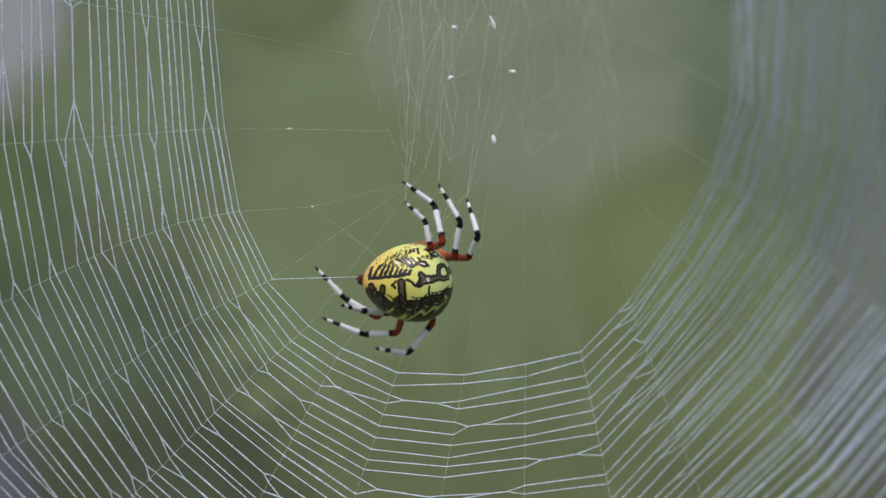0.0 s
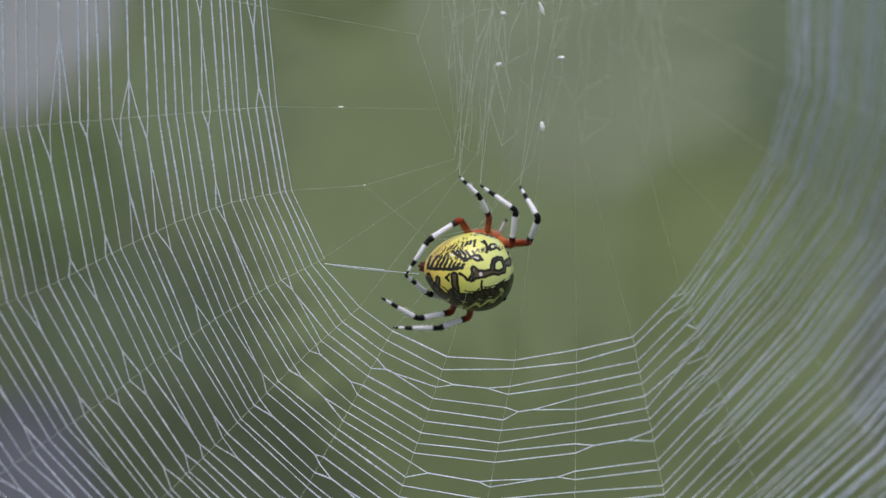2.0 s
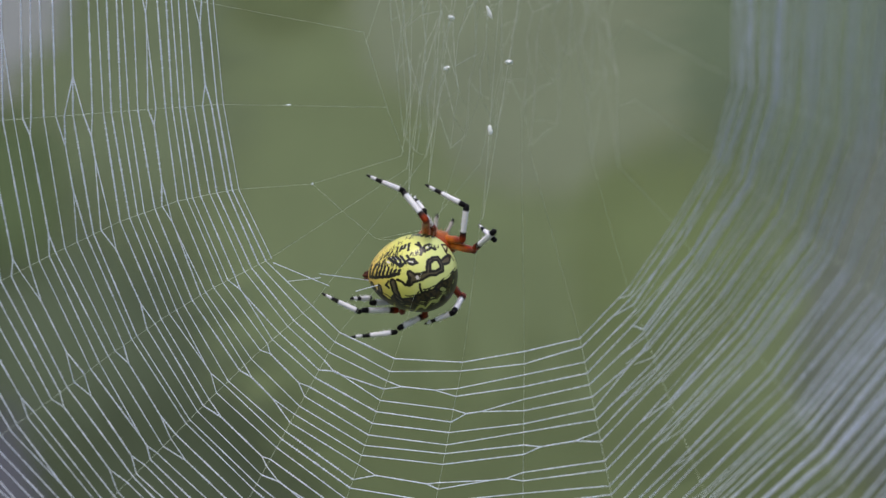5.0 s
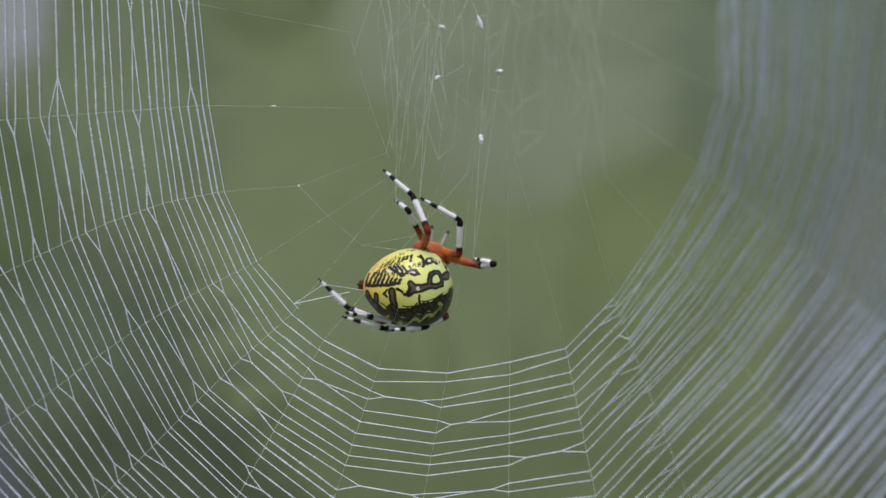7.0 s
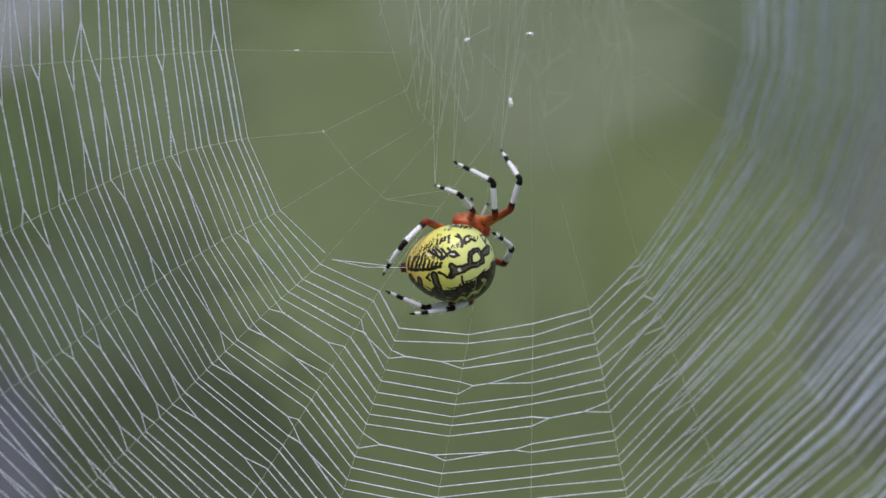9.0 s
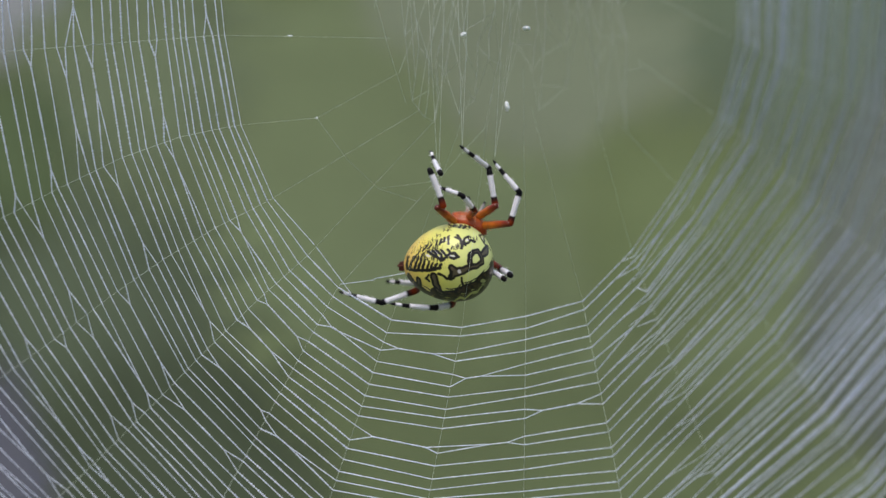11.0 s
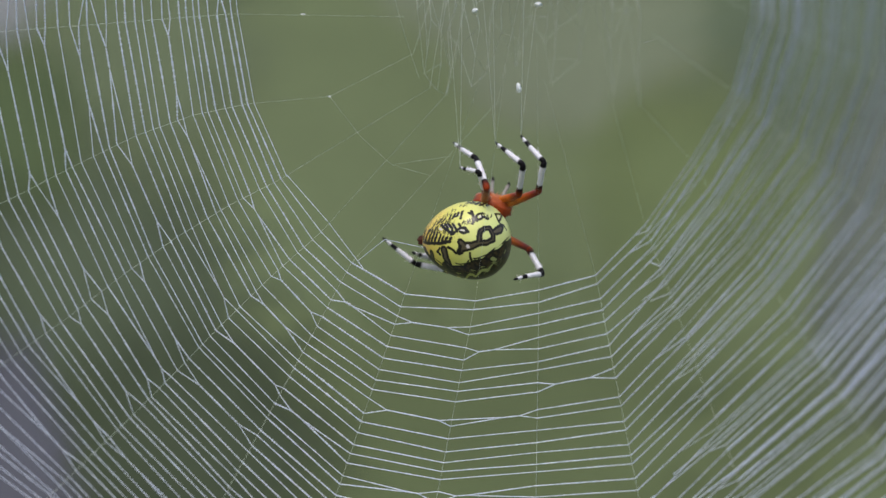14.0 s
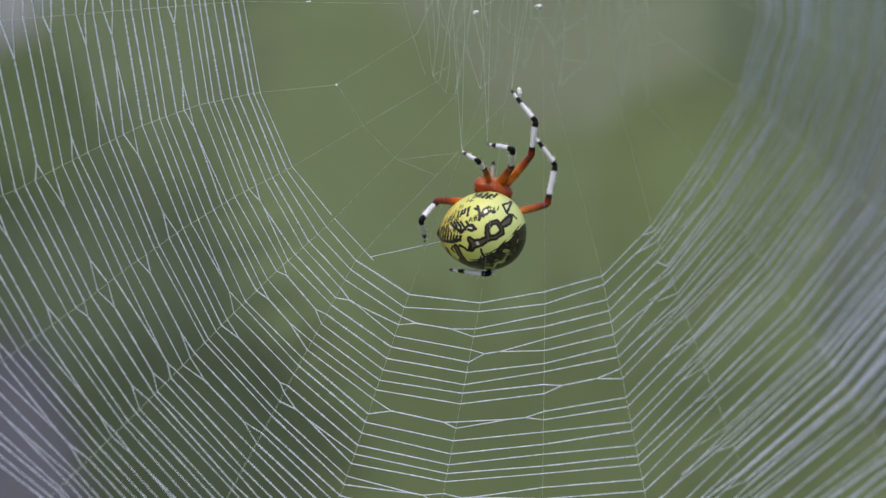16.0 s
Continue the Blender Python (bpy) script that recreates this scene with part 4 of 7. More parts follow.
    walk(tarsus["A"], [(0, pose(0.00346, -0.00229, 0.01047, -54.4, 0.1, 89.8)), (0.5, pose(0.00283, -0.00166, 0.01136, -56.8, 2.5, 86.3)), (1, pose(0.00136, -0.00184, 0.01206, -57.6, 10, 74.7)), (1.4, pose(-0.00149, -0.00112, 0.00973, -93.8, 5.3, 93.3)), (1.5, pose(-0.00435, -0.0004, 0.0074, -129.8, 12.4, 111.2)), (2, pose(-0.00514, -0.00335, 0.00435, -147.9, 4.4, 104.2)), (2.5, pose(-0.00493, -0.00369, 0.00494, -140.4, -6.7, 96.1)), (3, pose(-0.0073, -0.0018, 0.00437, -124.7, 36, 140.7)), (3.25, pose(-0.00659, -0.00248, 0.00501, -137.4, 14.6, 114.2)), (3.5, pose(-0.00587, -0.00316, 0.00566, -139.4, -9.5, 93.1)), (4, pose(-0.00307, -0.00159, 0.00951, -96.8, -10.4, 91.4)), (4.2, pose(-0.00071, -0.00117, 0.01134, -69.1, -10.2, 89.6)), (6.5, pose(0.00158, -0.00084, 0.01179, -50.7, -9.6, 88.5)), (7, pose(0.0011, -0.00143, 0.01262, -50.7, 0.5, 76.2)), (7.5, pose(-0.00002, -0.00048, 0.0134, -47.1, 6.4, 69.4)), (7.75, pose(-0.00241, -0.00121, 0.00954, -94.5, 9.7, 60)), (8, pose(-0.00481, -0.00195, 0.00568, -141.7, 5, 51.2)), (8.5, pose(-0.00537, -0.00022, 0.0032, -170.3, 48.2, 72)), (9, pose(-0.00519, -0.00432, 0.00458, -141.5, 18, 56.2)), (10.25, pose(-0.00162, -0.00157, 0.00902, -98.7, 7.7, 38.1)), (11.5, pose(0.00194, 0.00118, 0.01346, -55.4, 12.3, 17.9)), (12, pose(0.00235, -0.00085, 0.01154, -67.5, -1.2, 42.5)), (12.5, pose(0.00224, 0.00084, 0.01126, -64.1, -5, 50.9)), (13, pose(0.00248, 0.00129, 0.01061, -61.2, -6, 52.8)), (13.5, pose(0.00257, 0.00066, 0.01071, -63.2, -6.1, 52.9)), (14, pose(0.00222, 0.00188, 0.01087, -71, -4.9, 50.3)), (14.25, pose(0.00111, 0.00227, 0.01045, -36.8, -16.3, 65.9)), (14.5, pose(0, 0.00266, 0.01004, -2.9, -34.2, 73.1)), (14.67, pose(-0.00117, 0.00004, 0.00812, -61.7, -66.9, 104.3)), (14.83, pose(-0.00233, -0.00257, 0.0062, -159, -51.1, 175.8)), (15, pose(-0.00349, -0.00519, 0.00427, 166.1, -13.8, 178.5)), (15.5, pose(-0.00382, -0.0066, 0.00601, 159.3, -21.1, -179.1)), (16, pose(-0.00374, -0.00689, 0.00546, 153.3, -28, -175.8))])
    walk(femur["B"], [(0, pose(0.00221, 0.00269, 0.00447, 88, 0.3, 9.8)), (0.5, pose(0.00207, 0.00276, 0.00457, 76.8, 0.1, 7.9)), (1, pose(0.00173, 0.00296, 0.00465, 68.1, -0.7, 5.5)), (1.5, pose(0.00152, 0.00327, 0.00458, 50.7, -0.7, 5.4)), (2, pose(0.00174, 0.00364, 0.00428, 48.2, 3.4, 10.2)), (2.5, pose(0.00206, 0.00398, 0.00395, 38, 8.1, 14.6)), (3, pose(0.00215, 0.00425, 0.00375, 44.4, 6.3, 13.1)), (3.5, pose(0.00228, 0.00449, 0.00354, 40.3, 13.3, 19.5)), (4, pose(0.00257, 0.00471, 0.0032, 44.2, 15.7, 21.7)), (6.5, pose(0.00243, 0.00359, 0.0048, 85.3, -0.1, -11)), (7, pose(0.00233, 0.0037, 0.00477, 48.9, -1.3, -13.8)), (7.5, pose(0.00236, 0.00391, 0.0046, 70.7, 17.6, 18)), (8, pose(0.00196, 0.00417, 0.00464, 76.6, 18.8, 22)), (8.5, pose(0.00231, 0.00438, 0.00451, 64.8, 15.9, 13.5)), (9, pose(0.0027, 0.00446, 0.00446, 60.7, 15.5, 12.6)), (11.5, pose(0.00246, 0.00465, 0.00428, 57.9, 18.7, 18.3)), (12, pose(0.00227, 0.00429, 0.00446, 43.1, 10.1, 7.6)), (12.5, pose(0.00233, 0.00411, 0.00435, 57.7, 10.5, 8.1)), (13, pose(0.00244, 0.00413, 0.0043, 66.1, 11.5, 9.9)), (13.5, pose(0.00239, 0.00426, 0.00424, 70.4, 12.1, 11.5)), (14, pose(0.00244, 0.00478, 0.00419, 66.6, 11, 8.7)), (14.5, pose(0.00167, 0.00518, 0.0041, 56.1, 18.3, 22.4)), (15, pose(0.0015, 0.0057, 0.00417, 56.8, 18.4, 22.6)), (15.5, pose(0.00026, 0.00534, 0.00447, 41.5, 16.6, 20.4)), (16, pose(0.0002, 0.00535, 0.0044, 42.1, 14.6, 18.6))])
    walk(tibia["B"], [(0, pose(0.00303, -0.00205, 0.00464, -11.9, 0, 90)), (0.5, pose(0.00271, -0.00188, 0.00567, -15.5, -5.1, 91.2)), (1, pose(0.00213, -0.00149, 0.00644, -21.6, 1.1, 89.2)), (1.5, pose(0.00183, -0.00045, 0.00763, -27, -18.2, 97.9)), (2, pose(0.00257, 0.00014, 0.00748, -24.7, -26.2, 102.1)), (2.5, pose(0.00333, 0.00124, 0.0077, -19.4, -25.4, 101.7)), (3, pose(0.00328, 0.00105, 0.00717, -15.1, -13.2, 97.7)), (3.5, pose(0.00412, 0.00183, 0.00711, -13.5, -22.6, 100.2)), (4, pose(0.00468, 0.00194, 0.00652, -10.4, -17.8, 99.1)), (6.5, pose(0.00152, -0.00112, 0.00519, -33, -59.9, 120)), (7, pose(0.00139, 0.00019, 0.00794, -20.3, -38.2, 103.6)), (7.5, pose(0.00422, -0.00026, 0.00612, -27, -33.9, 101.2)), (8, pose(0.00405, -0.00004, 0.0057, -23.5, -21.2, 94.5)), (8.5, pose(0.00387, 0.00027, 0.00648, -22, -30, 98.6)), (9, pose(0.00423, 0.00049, 0.00673, -21.2, -29.5, 98.3)), (11.5, pose(0.00452, 0.00103, 0.00671, -24.4, -29.3, 98.3)), (12, pose(0.00332, 0.00112, 0.00793, -25, -43.9, 106.6)), (12.5, pose(0.00337, 0.00014, 0.00689, -19.6, -31.1, 100)), (13, pose(0.00358, -0.00014, 0.00621, -11.1, -31.2, 100)), (13.25, pose(0.0036, -0.00013, 0.00601, -18.1, 6.8, 90)), (13.5, pose(0.00363, -0.00012, 0.00582, -35.8, 42.2, 70.8)), (13.75, pose(0.00355, 0.00017, 0.00594, -14.7, 11.6, 86.6)), (14, pose(0.00347, 0.00046, 0.00607, -1.4, -21.6, 91.3)), (14.5, pose(0.00397, 0.0018, 0.00665, -2.4, -34.7, 91.8)), (15, pose(0.00382, 0.0023, 0.00667, -3.7, -27.1, 91.3)), (15.5, pose(0.00234, 0.00271, 0.00793, 10.3, -45.8, 90)), (16, pose(0.00208, 0.00258, 0.00785, 19.5, -48.5, 88.9))])
    walk(tarsus["B"], [(0, pose(0.00226, -0.00205, 0.00828, -47.3, 0.1, 89.9)), (0.5, pose(0.00172, -0.00222, 0.00924, -52.1, 0.1, 89.9)), (1, pose(0.00076, -0.00141, 0.0099, -50.9, -0.1, 90.2)), (1.5, pose(0.0003, -0.0017, 0.01078, -53.8, 2.9, 86.3)), (2, pose(0.00136, -0.00165, 0.01052, -48.7, 4, 84.9)), (2.5, pose(0.00242, -0.00048, 0.01088, -44.3, 6.8, 81.9)), (3, pose(0.00244, 0.00011, 0.01067, -42.6, 10.1, 78.7)), (3.5, pose(0.00351, 0.00031, 0.01045, -44.2, 10, 78.8)), (4, pose(0.0042, 0.00073, 0.01001, -42, 14.3, 74.7)), (6.5, pose(0.00111, -0.00447, 0.00675, -88.3, 35.6, 27.3)), (7, pose(0.00064, -0.00221, 0.01068, -70.6, 32.3, 47.9)), (7.5, pose(0.00292, -0.0024, 0.00887, -68, 21.7, 78.8)), (8, pose(0.00267, -0.00139, 0.00888, -66.8, 19.9, 83.4)), (8.5, pose(0.00274, -0.00164, 0.00947, -68.8, 20.7, 81.2)), (9, pose(0.00315, -0.00139, 0.00975, -64.9, 19.8, 83.4)), (11.5, pose(0.00324, -0.00083, 0.00966, -76.3, 24.4, 69.6)), (12, pose(0.00248, -0.00157, 0.01036, -85.2, 25.4, 62.3)), (12.5, pose(0.00245, -0.00185, 0.00989, -75.3, 24.9, 65.4)), (13, pose(0.0032, -0.00213, 0.00933, -73.6, 22.9, 73.2)), (13.25, pose(0.00272, 0.00019, 0.00869, -62.7, 10.8, 104.1)), (13.5, pose(0.00224, 0.00251, 0.00805, -59.5, -4.9, 131.9)), (13.75, pose(0.00283, 0.0008, 0.00879, -67.5, 12, 98.9)), (14, pose(0.00341, -0.00091, 0.00952, -84.5, 21.2, 61.6)), (14.5, pose(0.00388, -0.00032, 0.00971, -82, 23, 45.7)), (15, pose(0.00361, 0.0006, 0.00998, -76.8, 20.1, 62.4)), (15.5, pose(0.003, 0.00009, 0.01048, -74.9, 20.5, 60.6)), (16, pose(0.00328, -0.00007, 0.01018, -72.5, 18.6, 67.3))])
    walk(femur["C"], [(0, pose(0.00319, 0.00254, 0.00433, 101.2, 12.2, 43.1)), (0.5, pose(0.00305, 0.00261, 0.00446, 102.5, 12.7, 40.8)), (1, pose(0.00272, 0.00284, 0.0046, 94.1, 13.3, 36.2)), (1.5, pose(0.00252, 0.0032, 0.00455, 90, 13.3, 36.3)), (2, pose(0.00273, 0.0036, 0.00418, 95.3, 13.1, 40.9)), (2.5, pose(0.00304, 0.00398, 0.00376, 83.2, 13.2, 45.6)), (3, pose(0.00312, 0.0043, 0.0035, 90.7, 12.9, 40.1)), (3.5, pose(0.00324, 0.00456, 0.00325, 90.4, 12.8, 51.7)), (4, pose(0.00352, 0.00476, 0.00286, 90.7, 12.7, 58.3)), (6.5, pose(0.00343, 0.0036, 0.00466, 93.5, 13.2, 43.7)), (7, pose(0.00332, 0.00368, 0.00462, 95.4, 12.5, 53)), (7.5, pose(0.00334, 0.00385, 0.00442, 84.7, 12.5, 43.5)), (8, pose(0.00294, 0.00409, 0.00442, 85.7, 13.2, 51.1)), (8.5, pose(0.00327, 0.00432, 0.00426, 76.1, 11.4, 39.9)), (9, pose(0.00367, 0.00439, 0.0042, 75.2, 12.1, 42.5)), (11.5, pose(0.00393, 0.00429, 0.00451, 49.2, 16, 50.1)), (12, pose(0.00384, 0.00388, 0.00522, 34.9, 9.8, 44.4)), (12.5, pose(0.00359, 0.00392, 0.0043, 67, 16.6, 52.9)), (13, pose(0.00342, 0.00414, 0.0041, 79.7, 16.8, 53.6)), (13.5, pose(0.00337, 0.00432, 0.00404, 84.2, 17.2, 56.8)), (14, pose(0.00341, 0.00491, 0.00395, 73, 17.1, 56.5)), (14.5, pose(0.0026, 0.00532, 0.00378, 74.3, 15.9, 52.2)), (15, pose(0.00241, 0.00587, 0.00379, 73, 14.8, 48.3)), (15.5, pose(0.00116, 0.00557, 0.00408, 57.3, 19.3, 58.3)), (16, pose(0.00108, 0.00562, 0.004, 51.4, 20.4, 60))])
    walk(tibia["C"], [(0, pose(0.00618, -0.00093, 0.00345, 9.7, -15.5, 87.4)), (0.5, pose(0.00586, -0.00098, 0.00348, 6.5, -15.9, 87.3)), (1, pose(0.00541, -0.00096, 0.00428, 2, -31.9, 86)), (1.5, pose(0.00528, -0.00057, 0.00455, 1.6, -15.9, 86.6)), (2, pose(0.0057, 0.00003, 0.00376, 6.8, -11.2, 86.9)), (2.5, pose(0.00644, 0.00082, 0.00429, 16.5, -20.2, 85)), (3, pose(0.00612, 0.00072, 0.00345, 16.5, -2.4, 90.3)), (3.5, pose(0.00689, 0.00166, 0.00322, 13.7, 3.8, 92)), (4, pose(0.00748, 0.00229, 0.0028, 15.5, 2.6, 91.7)), (6.5, pose(0.0066, 0.00019, 0.00438, 7.3, -9.5, 89.3)), (7, pose(0.00697, 0.0008, 0.00418, 4.6, -13.8, 88.8)), (7.5, pose(0.0066, 0.00054, 0.00484, 6.3, -15.1, 88.7)), (8, pose(0.00661, 0.00123, 0.00476, 3.1, -12, 88.9)), (8.5, pose(0.00635, 0.00099, 0.00536, 7.2, -15, 88.7)), (9, pose(0.0069, 0.00124, 0.00537, 6.1, -4.3, 89.9)), (11.5, pose(0.00718, 0.00267, 0.00744, -6.9, 17.7, 89.8)), (12, pose(0.00617, 0.00243, 0.00899, -20.3, 11.5, 91.3)), (12.5, pose(0.00734, 0.00174, 0.00605, 5.6, 12.5, 91.2)), (13, pose(0.00726, 0.00161, 0.0049, 13.4, -20.3, 85.8)), (13.5, pose(0.00733, 0.0019, 0.00449, 8.5, -6.2, 88.6)), (14, pose(0.00735, 0.00278, 0.00525, 20.3, -19.2, 85.2)), (14.5, pose(0.00636, 0.00285, 0.00499, 20.8, -11.6, 88.1)), (15, pose(0.00597, 0.00316, 0.00511, 26.4, -9.6, 89)), (15.5, pose(0.00494, 0.00422, 0.00646, 33.9, -21.4, 82)), (16, pose(0.00475, 0.00467, 0.00673, 38.5, -26.7, 77.7))])
    walk(tarsus["C"], [(0, pose(0.00697, -0.0023, 0.00825, -31.5, 13, 82.2)), (0.5, pose(0.00637, -0.00238, 0.00831, -42.9, 7.9, 86.1)), (1, pose(0.0054, -0.00364, 0.00856, -58.5, 29.7, 58.6)), (1.5, pose(0.00534, -0.00195, 0.00941, -59.6, 17.5, 80.5)), (2, pose(0.00625, -0.00098, 0.00868, -59.2, 16.5, 82.3)), (2.5, pose(0.00772, -0.00097, 0.00884, -54.6, 11.9, 89.5)), (3, pose(0.00756, 0.00052, 0.00829, -55.3, 15.8, 83.8)), (3.5, pose(0.00808, 0.00202, 0.00812, -59.1, 16.3, 83)), (4, pose(0.00882, 0.00256, 0.00767, -58.4, 17.6, 80.9)), (6.5, pose(0.00722, -0.00065, 0.00932, -57.3, 5.3, 100.5)), (7, pose(0.00735, -0.00041, 0.00908, -59.3, 6.4, 98.7)), (7.5, pose(0.00712, -0.00078, 0.00969, -63.8, 18.4, 76.5)), (8, pose(0.00686, 0.00018, 0.0097, -59.3, 18.2, 76.9)), (8.5, pose(0.00696, -0.00032, 0.0102, -59.9, 17.4, 78.3)), (9, pose(0.00744, 0.00086, 0.01038, -58.6, 15.4, 81.8)), (11.5, pose(0.00658, 0.00419, 0.01222, -41.1, -16.4, 117.9)), (12, pose(0.0044, 0.00333, 0.01364, -52.2, 7.3, 93.2)), (12.5, pose(0.0078, 0.00284, 0.01096, -36.9, -14.7, 114.5)), (13, pose(0.0083, -0.00018, 0.00951, -52.3, 29.9, 73.1)), (13.5, pose(0.00806, 0.00134, 0.00946, -52.7, 27.6, 76.6)), (14, pose(0.00896, 0.00108, 0.00973, -60.2, 31, 70.7)), (14.5, pose(0.00813, 0.00184, 0.00962, -73, 33.5, 64)), (15, pose(0.0082, 0.00237, 0.00957, -84.9, 34.9, 55.4)), (15.5, pose(0.00751, 0.00231, 0.01037, -93.4, 34.9, 55.3)), (16, pose(0.00744, 0.00227, 0.01027, -88.3, 34.9, 62.7))])
    walk(femur["D"], [(0, pose(0.00373, 0.00239, 0.00359, 91.7, 1.6, 47.9)), (0.5, pose(0.00361, 0.00246, 0.00373, 87.6, 1.6, 50.2)), (1, pose(0.00333, 0.00268, 0.00391, 84.2, 0.9, 41)), (1.5, pose(0.00314, 0.00303, 0.00388, 76.1, 1.5, 44.2)), (2, pose(0.00331, 0.00342, 0.00347, 82.1, 3.2, 53.2)), (2.5, pose(0.00356, 0.00378, 0.00301, 76.2, 4.6, 60.4)), (3, pose(0.00361, 0.0041, 0.00274, 82.3, 4.5, 60.1)), (3.5, pose(0.00374, 0.00434, 0.00247, 77.4, 7.3, 75.3)), (4, pose(0.00394, 0.0045, 0.00207, 87.2, 5.6, 62.8)), (6.5, pose(0.00398, 0.00349, 0.00392, 105.2, 5.8, 60.7)), (7, pose(0.00432, 0.00333, 0.00379, 100.1, 4.2, 67.9)), (7.5, pose(0.00386, 0.00362, 0.00367, 82.5, 4.3, 65.1)), (8, pose(0.00341, 0.00383, 0.00367, 81.1, 4.1, 63.8)), (8.5, pose(0.00395, 0.00398, 0.0036, 64.5, 5.7, 69.1)), (9, pose(0.00411, 0.00411, 0.00343, 64.8, 3.7, 64.8)), (11.5, pose(0.0039, 0.0042, 0.00333, 86.5, 1.5, 56.1)), (12, pose(0.00376, 0.00397, 0.00354, 92.7, 1.4, 53.2)), (12.5, pose(0.00383, 0.00386, 0.00343, 97.7, 1.7, 50.1)), (13, pose(0.00394, 0.00394, 0.00335, 89.9, 0.9, 62.3)), (13.5, pose(0.00389, 0.00417, 0.00329, 82.2, 1.6, 72.5)), (14, pose(0.00427, 0.0047, 0.00331, 71, 3.5, 80.6)), (14.5, pose(0.00306, 0.00511, 0.003, 74.1, 1.8, 74.9)), (15, pose(0.00284, 0.00562, 0.00301, 75.8, 1, 72.1)), (15.5, pose(0.0016, 0.00536, 0.00329, 72, 1.6, 74.2)), (16, pose(0.00244, 0.00567, 0.00389, 52.9, 12.6, 95.3))])
    walk(tibia["D"], [(0, pose(0.00808, -0.00155, 0.00341, 30.3, -42.7, 68.4)), (0.5, pose(0.00812, -0.00129, 0.00397, 35, -44.1, 67.1)), (0.75, pose(0.00764, -0.0015, 0.00424, 22.4, -4.6, 90.1)), (1, pose(0.00716, -0.00172, 0.0045, 25.5, 36.4, 108.5)), (1.5, pose(0.00714, -0.00102, 0.00529, 25.2, 39.7, 110.5)), (1.75, pose(0.00757, -0.00052, 0.00478, 19.3, 4.5, 95.3)), (2, pose(0.00799, -0.00003, 0.00428, 22.8, -31, 81.5)), (2.5, pose(0.00857, 0.00106, 0.00441, 30.9, -30.4, 81.8)), (3, pose(0.00868, 0.00126, 0.00352, 28.5, -21.1, 87.7)), (3.5, pose(0.00932, 0.00305, 0.00374, 30.8, -29.1, 82.7)), (4, pose(0.00917, 0.00185, 0.00236, 40.2, -16.8, 92.2)), (6.5, pose(0.00884, 0.00058, 0.00238, 83.2, -41, 44.3)), (7, pose(0.00964, 0.00108, 0.00276, 77.6, -41.4, 41.1)), (7.5, pose(0.00916, 0.00122, 0.00444, 81.5, -42.8, 31.2)), (8, pose(0.00865, 0.00133, 0.00457, 57.6, -39.9, 41.5)), (8.5, pose(0.00899, 0.00232, 0.00612, 24.8, -11.3, 68.4)), (9, pose(0.00899, 0.002, 0.00592, 27, -0.8, 73.5)), (11.5, pose(0.00876, 0.00094, 0.00368, 19.7, 23.6, 84.1)), (12, pose(0.00845, 0.00045, 0.00327, 18.7, 0.7, 76.1)), (12.5, pose(0.00828, 0.00011, 0.00264, 21.5, 18.8, 82.7)), (13, pose(0.00914, 0.00122, 0.00336, 14.1, 16.3, 81.9)), (13.5, pose(0.00944, 0.00244, 0.00409, 16.3, 1.1, 77.7)), (14, pose(0.00977, 0.00391, 0.00521, 22, -7.3, 74.8)), (14.5, pose(0.00853, 0.00369, 0.0046, 30.4, 4.8, 80.8)), (15, pose(0.00827, 0.0039, 0.00445, 40.7, 1.7, 78.5)), (15.25, pose(0.00763, 0.00389, 0.00478, 38.6, 30.3, 102.6)), (15.5, pose(0.00699, 0.00388, 0.0051, 56.1, 56.3, 139.6)), (16, pose(0.00703, 0.00687, 0.00735, 21.6, 12.3, 99.6))])
